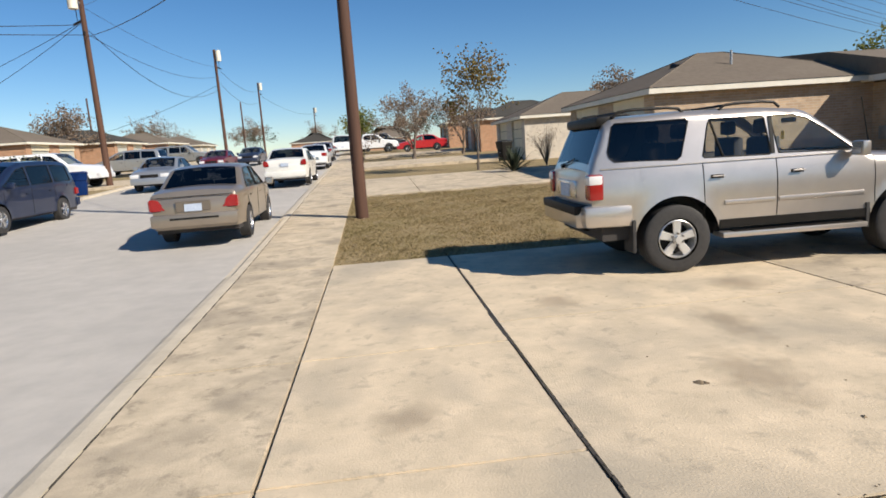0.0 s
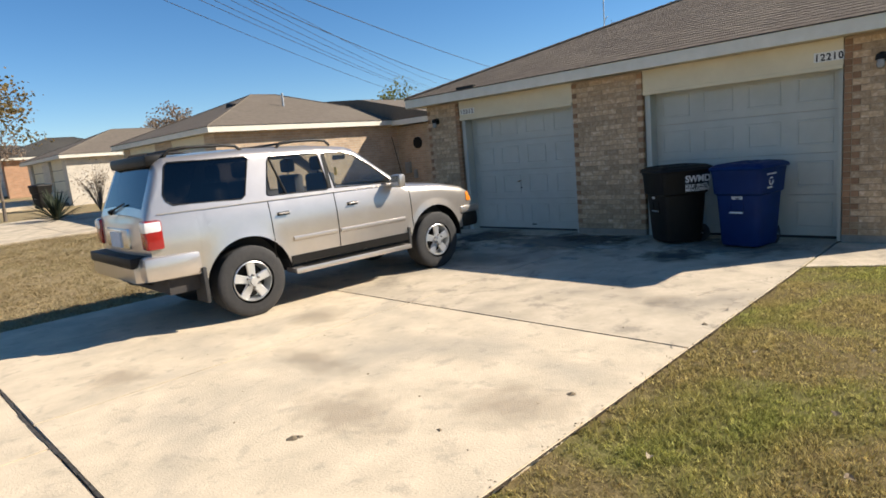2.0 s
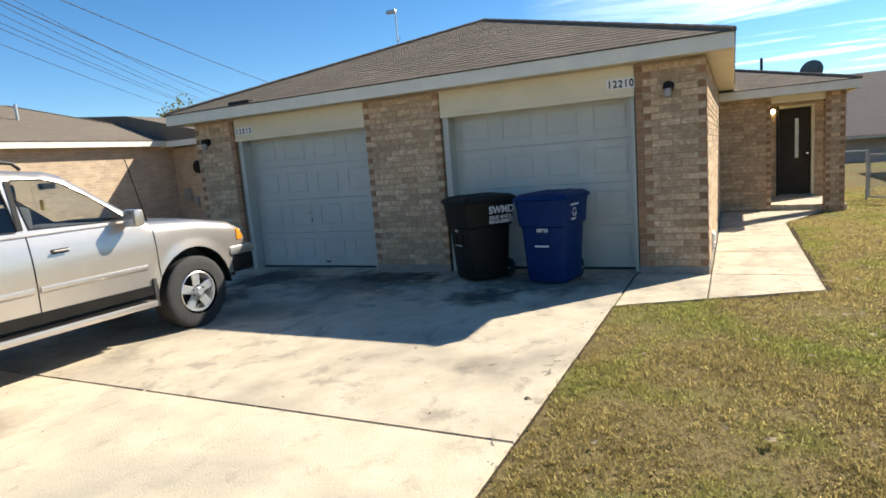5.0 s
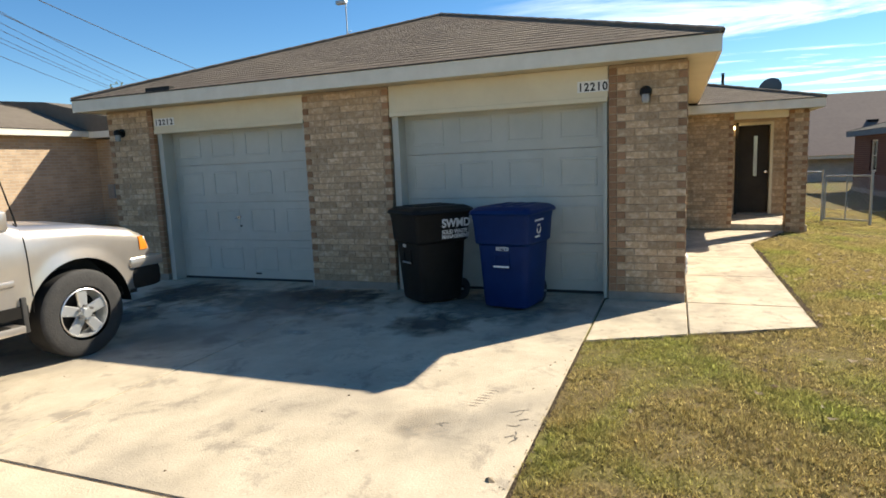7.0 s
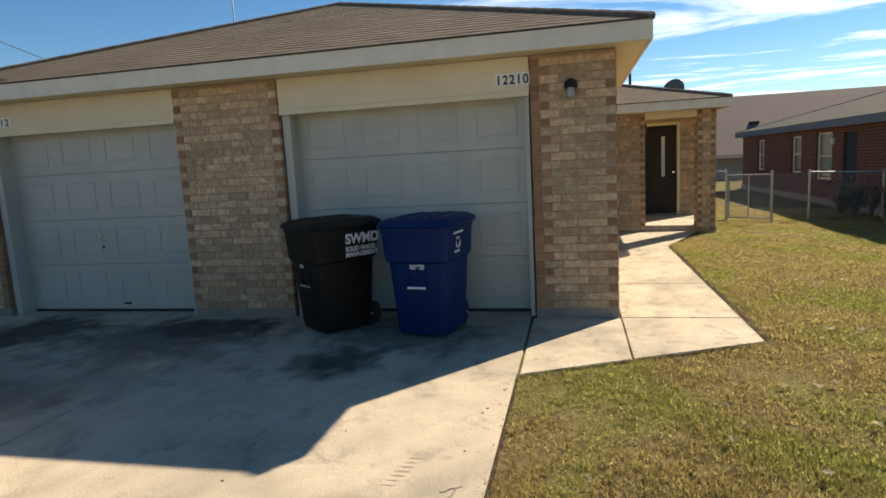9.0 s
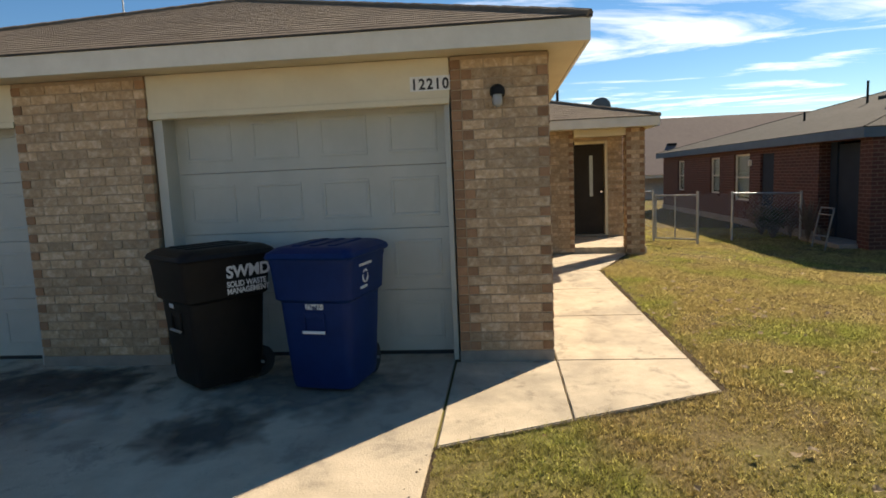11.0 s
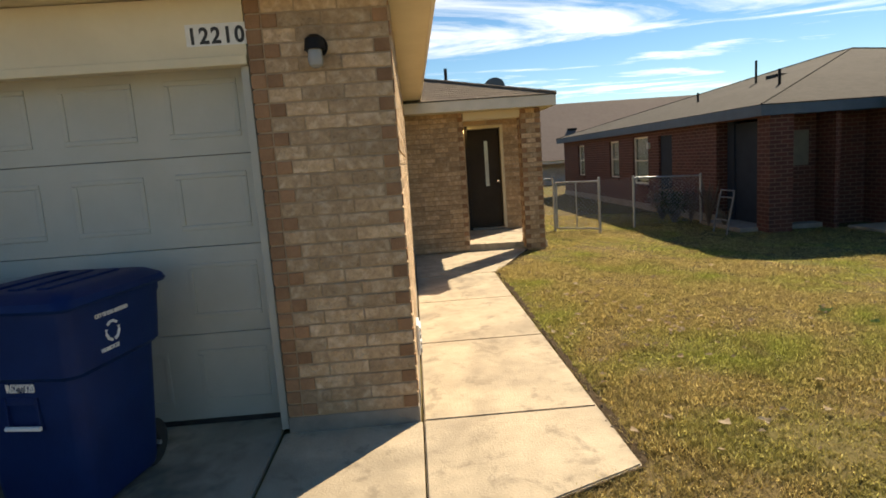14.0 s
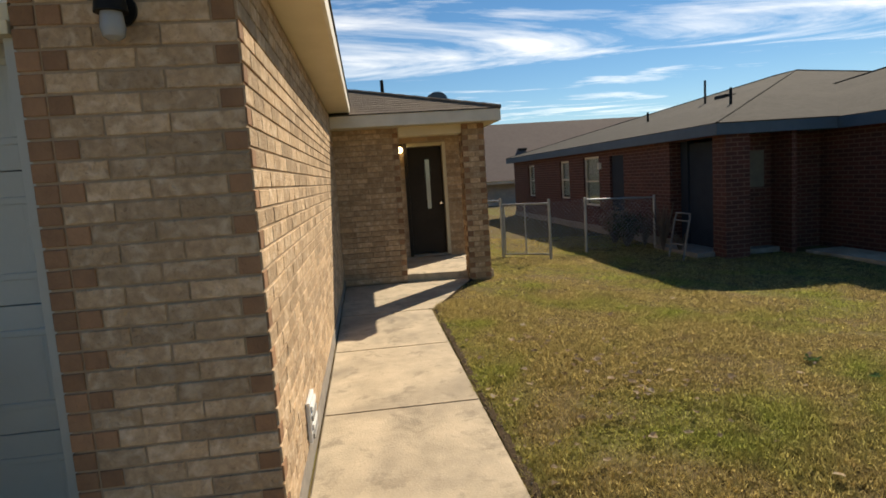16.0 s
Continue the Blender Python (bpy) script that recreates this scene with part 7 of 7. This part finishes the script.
pole(0.32, 14.75, 10.5, 0.135, 0)
pole(-13.4, 35.4, 10.2, 0.16, -1, "brown wooden utility pole with a pale transformer")
pole(-13.9, 64.6, 11.0, 0.16, 1, "brown wooden utility pole with a small transformer")
pole(-15.8, 98.0, 11.4, 0.16, 1)
pole(-21.5, 112.0, 10.0, 0.16, 0)
pole(-11.5, 140.0, 10.5, 0.16, 1)
pole(-33, 80, 8.5, 0.12, 0)


def wire(a, b, sag, r=0.012, label="sagging black overhead cable"):
    a, b = Vector(a), Vector(b)
    bm = bmesh.new()
    tube(bm, [a.lerp(b, k / 20) - Vector((0, 0, 4 * sag * (k / 20) * (1 - k / 20))) for k in range(21)], r, 5)
    w = part("overhead_wire", bm, WIRE)
    tagged(w, label, "cable", "overhead wires")


P1, P2, P3 = (0.32, 14.75), (-13.4, 35.4), (-13.9, 64.6)
wire((*P1, 7.2), (*P2, 8.4), 0.5, 0.016)
wire((*P1, 8.7), (*P2, 9.9), 0.6, 0.008)
wire((*P2, 8.6), (*P3, 10.0), 0.9, 0.014)
wire((*P2, 8.9), (*P3, 8.8), 1.9, 0.018)
wire((*P2, 9.9), (*P3, 10.9), 0.5, 0.010)
wire((*P2, 9.0), (-45, 20, 9.5), 0.8, 0.018)
wire((*P2, 8.5), (-45, 18, 8.7), 0.5, 0.018)
wire((*P2, 9.2), (-28, 45, 5.5), 0.4, 0.014)
wire((*P2, 9.2), (-30, 40, 4.5), 0.4, 0.014)
wire((*P3, 9.6), (-15.8, 98, 10.5), 1.2, 0.018)
wire((*P3, 11.0), (-15.8, 98, 12.0), 0.9, 0.018)
wire((*P3, 9.2), (-30, 70, 5.0), 0.4, 0.018)
wire((-15.8, 98, 11.5), (-11.5, 140, 11.0), 1.0, 0.02)
for k, (dz, dy) in enumerate(((0.0, 0.0), (0.28, 0.5), (0.5, 0.2), (0.95, 0.9), (1.2, 0.3), (-0.45, 0.2))):
    wire((*P1, 7.6 + dz), (64, 57 + dy * 2, 7.8 + dz * 1.4), 0.9, 0.011)
wire((*P1, 8.0), (48, 40.5, 7.2), 0.7, 0.016, "twisted overhead service cable")
wire((*P1, 7.8), (46, 33.0, 7.0), 0.5, 0.016, "twisted overhead service cable")

# ---- grass and fallen leaves ----


def south_edge(x):
    """Where the south lawn ends at the drive, the path and the porch."""
    ragged = 0.018 * np.sin(9.0 * x) + 0.014 * np.sin(23.0 * x + 1.0) + 0.012 * np.sin(41.0 * x)
    edge = np.where(x < 7.98, 3.45, np.where(x < 8.84, 3.45 - (x - 7.98) * 2.1, 1.58))
    edge = np.where(x > 14.0, 1.58 - (x - 14.0) * 0.42, edge)
    return np.where(x > 16.0, 0.4, edge) + ragged


def south_lawn(x, y):
    return y < south_edge(x)


def turf(name, region, count, height, width, mat, label, seed, inside):
    """Short blades that lean every way, thinner and thicker in patches."""
    rng = np.random.default_rng(seed)
    x0, x1, y0, y1 = region
    # tufts of ten blades
    tufts = count // 10
    spread = width * 5.0
    x = np.repeat(rng.uniform(x0, x1, tufts), 10) + rng.normal(0, spread, tufts * 10)
    y = np.repeat(rng.uniform(y0, y1, tufts), 10) + rng.normal(0, spread, tufts * 10)
    count = tufts * 10
    patch = 0.5 + 0.18 * (np.sin(2.7 * x + 1.1 * y) + np.sin(3.9 * y - 1.3 * x + 2.0) + 0.8 * np.sin(7.3 * x - 5.9 * y) + 0.6 * np.sin(13.0 * y + 9.0 * x))
    keep = inside(x, y) & (rng.uniform(0, 1, count) < 0.45 + 0.75 * patch)
    x, y, patch = x[keep], y[keep], patch[keep]
    n = len(x)
    up = 0.03 * np.clip(np.minimum(y, 75.0) - 9.8, 0, None)
    a, b = np.clip((1.5 - y) / 5.2, 0, 1), np.clip((x - 8.0) / 6.0, 0, 1)
    z = up - 0.23 * a * a * (3 - 2 * a) * b * b * (3 - 2 * b) - 0.021 + bumps(x, y)
    turn, lean = rng.uniform(0, 2 * math.pi, n), rng.uniform(0.3, 1.9, n)
    h = height * (0.55 + 0.8 * patch) * rng.uniform(0.45, 1.25, n)
    w = width * rng.uniform(0.6, 1.3, n)
    cx, cy = np.cos(turn), np.sin(turn)
    co = np.empty((n, 3, 3))
    co[:, 0] = np.stack((x - cy * w, y + cx * w, z), 1)
    co[:, 1] = np.stack((x + cy * w, y - cx * w, z), 1)
    co[:, 2] = np.stack((x + cx * h * lean, y + cy * h * lean, z + h), 1)
    me = bpy.data.meshes.new(name)
    me.vertices.add(3 * n)
    me.vertices.foreach_set("co", co.ravel())
    me.loops.add(3 * n)
    me.loops.foreach_set("vertex_index", np.arange(3 * n, dtype=np.int32))
    me.polygons.add(n)
    me.polygons.foreach_set("loop_start", np.arange(0, 3 * n, 3, dtype=np.int32))
    me.update(calc_edges=True)
    me.materials.append(mat)
    tagged(new(name, me), label, "grass", kind="stuff")


everywhere = lambda x, y: np.ones(len(x), bool)
turf("grass", (0.05, 9.5, -0.8, 3.5), 420000, 0.030, 0.0036, GRASS, "short patchy brown and green turf", 1, south_lawn)
turf("grass", (9.5, 22.0, -5.4, 1.7), 420000, 0.030, 0.0040, GRASS, "short patchy green and straw turf", 2, south_lawn)
turf("grass", (9.5, 14.5, -2.0, 1.65), 170000, 0.030, 0.0042, GRASS, "short dense patchy turf beside the path", 7, south_lawn)
turf("grass", (0.05, 9.5, -9, -0.8), 200000, 0.034, 0.006, GRASS, "short patchy turf", 5, everywhere)
turf("grass", (9.5, 14.0, -9, -5.4), 50000, 0.04, 0.006, GRASS, "short patchy turf", 6, everywhere)
turf("grass", (0.0, 9.0, 9.9, 19.3), 240000, 0.034, 0.0045, GRASS_DRY, "short straw-coloured dormant turf", 3, everywhere)


def leaves_on_lawn():
    rnd = random.Random(9)
    verts, faces = [], []
    spots = [(rnd.gauss(11.3, 0.9), rnd.gauss(0.7, 0.5)) for _ in range(110)] + [(rnd.uniform(3, 16), rnd.uniform(-3, 3.2)) for _ in range(170)] + [(rnd.uniform(3, 12), rnd.uniform(1.2, 1.55)) for _ in range(40)] + [(rnd.uniform(0.2, 9), rnd.uniform(10.2, 19)) for _ in range(260)]
    for x, y in spots:
        if y < 9 and not south_lawn(x, y):
            continue
        z = ground_z(x, y) + (0.006 if y < 9 else -0.005) + rnd.uniform(0, 0.015)
        r, a = rnd.uniform(0.012, 0.042), rnd.uniform(0, 6.28)
        i = len(verts)
        n = 7
        for k in range(n):
            q = a + 2 * math.pi * k / n
            rr = r * (1.0 if k % 2 else 0.55)
            verts.append((x + rr * math.cos(q), y + rr * math.sin(q), z + rnd.uniform(0, 0.022)))
        verts.append((x, y, z + 0.004))
        faces += [(i + k, i + (k + 1) % n, i + n) for k in range(n)]
    me = from_lists("leaves", verts, faces)
    me.materials.append(LEAF_LITTER)
    tagged(new("fallen_leaves", me), "curled dry brown leaves scattered on the lawn", "leaves", kind="stuff")


leaves_on_lawn()


def debris():
    """Clods, twigs and chips along the edge of the drive and on it."""
    rnd = random.Random(21)
    verts, faces = [], []
    spots = [(rnd.uniform(1.7, 7.9), DRIVE_S + rnd.gauss(0.0, 0.03), rnd.uniform(0.003, 0.008)) for _ in range(120)]
    spots += [(rnd.uniform(8.9, 14.0), 1.60 + rnd.gauss(-0.02, 0.03), rnd.uniform(0.004, 0.012)) for _ in range(170)]
    spots += [(rnd.uniform(1.8, 9.0), rnd.uniform(3.6, 9.6), rnd.uniform(0.004, 0.010)) for _ in range(60)]
    spots += [(2.55, 4.74, 0.035), (2.58, 4.72, 0.025), (3.1, 4.1, 0.018), (3.9, 3.75, 0.03), (5.6, 3.6, 0.03)]
    spots += [(rnd.uniform(6.8, 7.9), rnd.uniform(3.5, 3.75), rnd.uniform(0.004, 0.012)) for _ in range(5)]
    for x, y, r in spots:
        i = len(verts)
        n = 6
        for k in range(n):
            a = 2 * math.pi * k / n + rnd.uniform(-0.3, 0.3)
            rr = r * rnd.uniform(0.6, 1.3)
            verts.append((x + rr * math.cos(a), y + rr * math.sin(a), 0.001))
        verts.append((x, y, 0.002 + r * rnd.uniform(0.3, 0.7)))
        faces += [(i + k, i + (k + 1) % n, i + n) for k in range(n)]
    me = from_lists("debris", verts, faces)
    me.materials.append(material("soil_clod", (0.16, 0.12, 0.075), (0.25, 0.19, 0.12), 9, 1.0, vary="island"))
    tagged(new("soil_debris", me), "dry soil clods and twigs along the concrete edge", "debris", kind="stuff")


debris()


def weed(x, y, n, r, seed):
    """A low rosette of broad leaves."""
    rnd = random.Random(seed)
    z = ground_z(x, y) - 0.01
    t = thing("weed", (x, y, z), "small green broad-leaved weed in the turf", "plant", "weeds in the lawn")
    for k in range(n):
        a, up = 2 * math.pi * k / n + rnd.uniform(-0.3, 0.3), rnd.uniform(0.25, 0.8)
        d, e = Vector((math.cos(a), math.sin(a), up)) * r * rnd.uniform(0.6, 1.1), Vector((-math.sin(a), math.cos(a), 0)) * r * 0.26
        bm = bmesh.new()
        p = Vector((x, y, z))
        vs = [bm.verts.new(c) for c in (p, p + d * 0.5 + e, p + d * 0.85 + e * 0.6, p + d * 0.95 - Vector((0, 0, r * 0.2)), p + d * 0.85 - e * 0.6, p + d * 0.5 - e, p + d * 0.5 - Vector((0, 0, 0.008)))]
        for q in range(6):
            bm.faces.new((vs[q], vs[(q + 1) % 6], vs[6]))
        part("leaf", bm, WEED_LEAF, t)


WEED_LEAF = material("weed_leaf", (0.11, 0.19, 0.06), (0.08, 0.15, 0.045), 12.0, 0.7, thin=0.3, spec=0.3)
weed(11.27, -1.00, 12, 0.075, 2)
weed(10.82, -1.10, 8, 0.05, 3)


def soil_edge(points, width, seed):
    """A ragged strip of bare dark soil between the concrete and the turf, on the right-hand side of the line."""
    rnd = random.Random(seed)
    bm = bmesh.new()
    rows = []
    for (xa, ya), (xb, yb) in zip(points, points[1:]):
        d = Vector((xb - xa, yb - ya, 0))
        out = Vector((d.y, -d.x, 0)).normalized()
        n = int(d.length / 0.04)
        for k in range(n + 1):
            p = Vector((xa, ya, 0)) + d * (k / n)
            q = p + out * (width * rnd.uniform(0.5, 1.5))
            rows.append([bm.verts.new((p.x, p.y, ground_z(p.x, p.y) - 0.006)), bm.verts.new((q.x, q.y, ground_z(q.x, q.y) - 0.004 + rnd.uniform(0, 0.008)))])
    for a, b in zip(rows, rows[1:]):
        bm.faces.new((a[0], a[1], b[1], b[0]))
    structure("soil_edge", bm, DARK_SOIL, "dark bare soil along the concrete edge", "soil")


DARK_SOIL = material("dark_soil", (0.055, 0.040, 0.025), (0.11, 0.08, 0.05), 40.0, 1.0, bump=1.0, bump_scale=80, spec=0.05)
soil_edge([(8.845, 1.617), (14.03, 1.595), (15.80, 0.855)], 0.04, 3)
soil_edge([(7.98, 3.465), (8.84, 1.615)], 0.018, 4)
soil_edge([(DRIVE_X + 0.1, DRIVE_S - 0.002), (7.98, DRIVE_S - 0.002)], 0.022, 5)
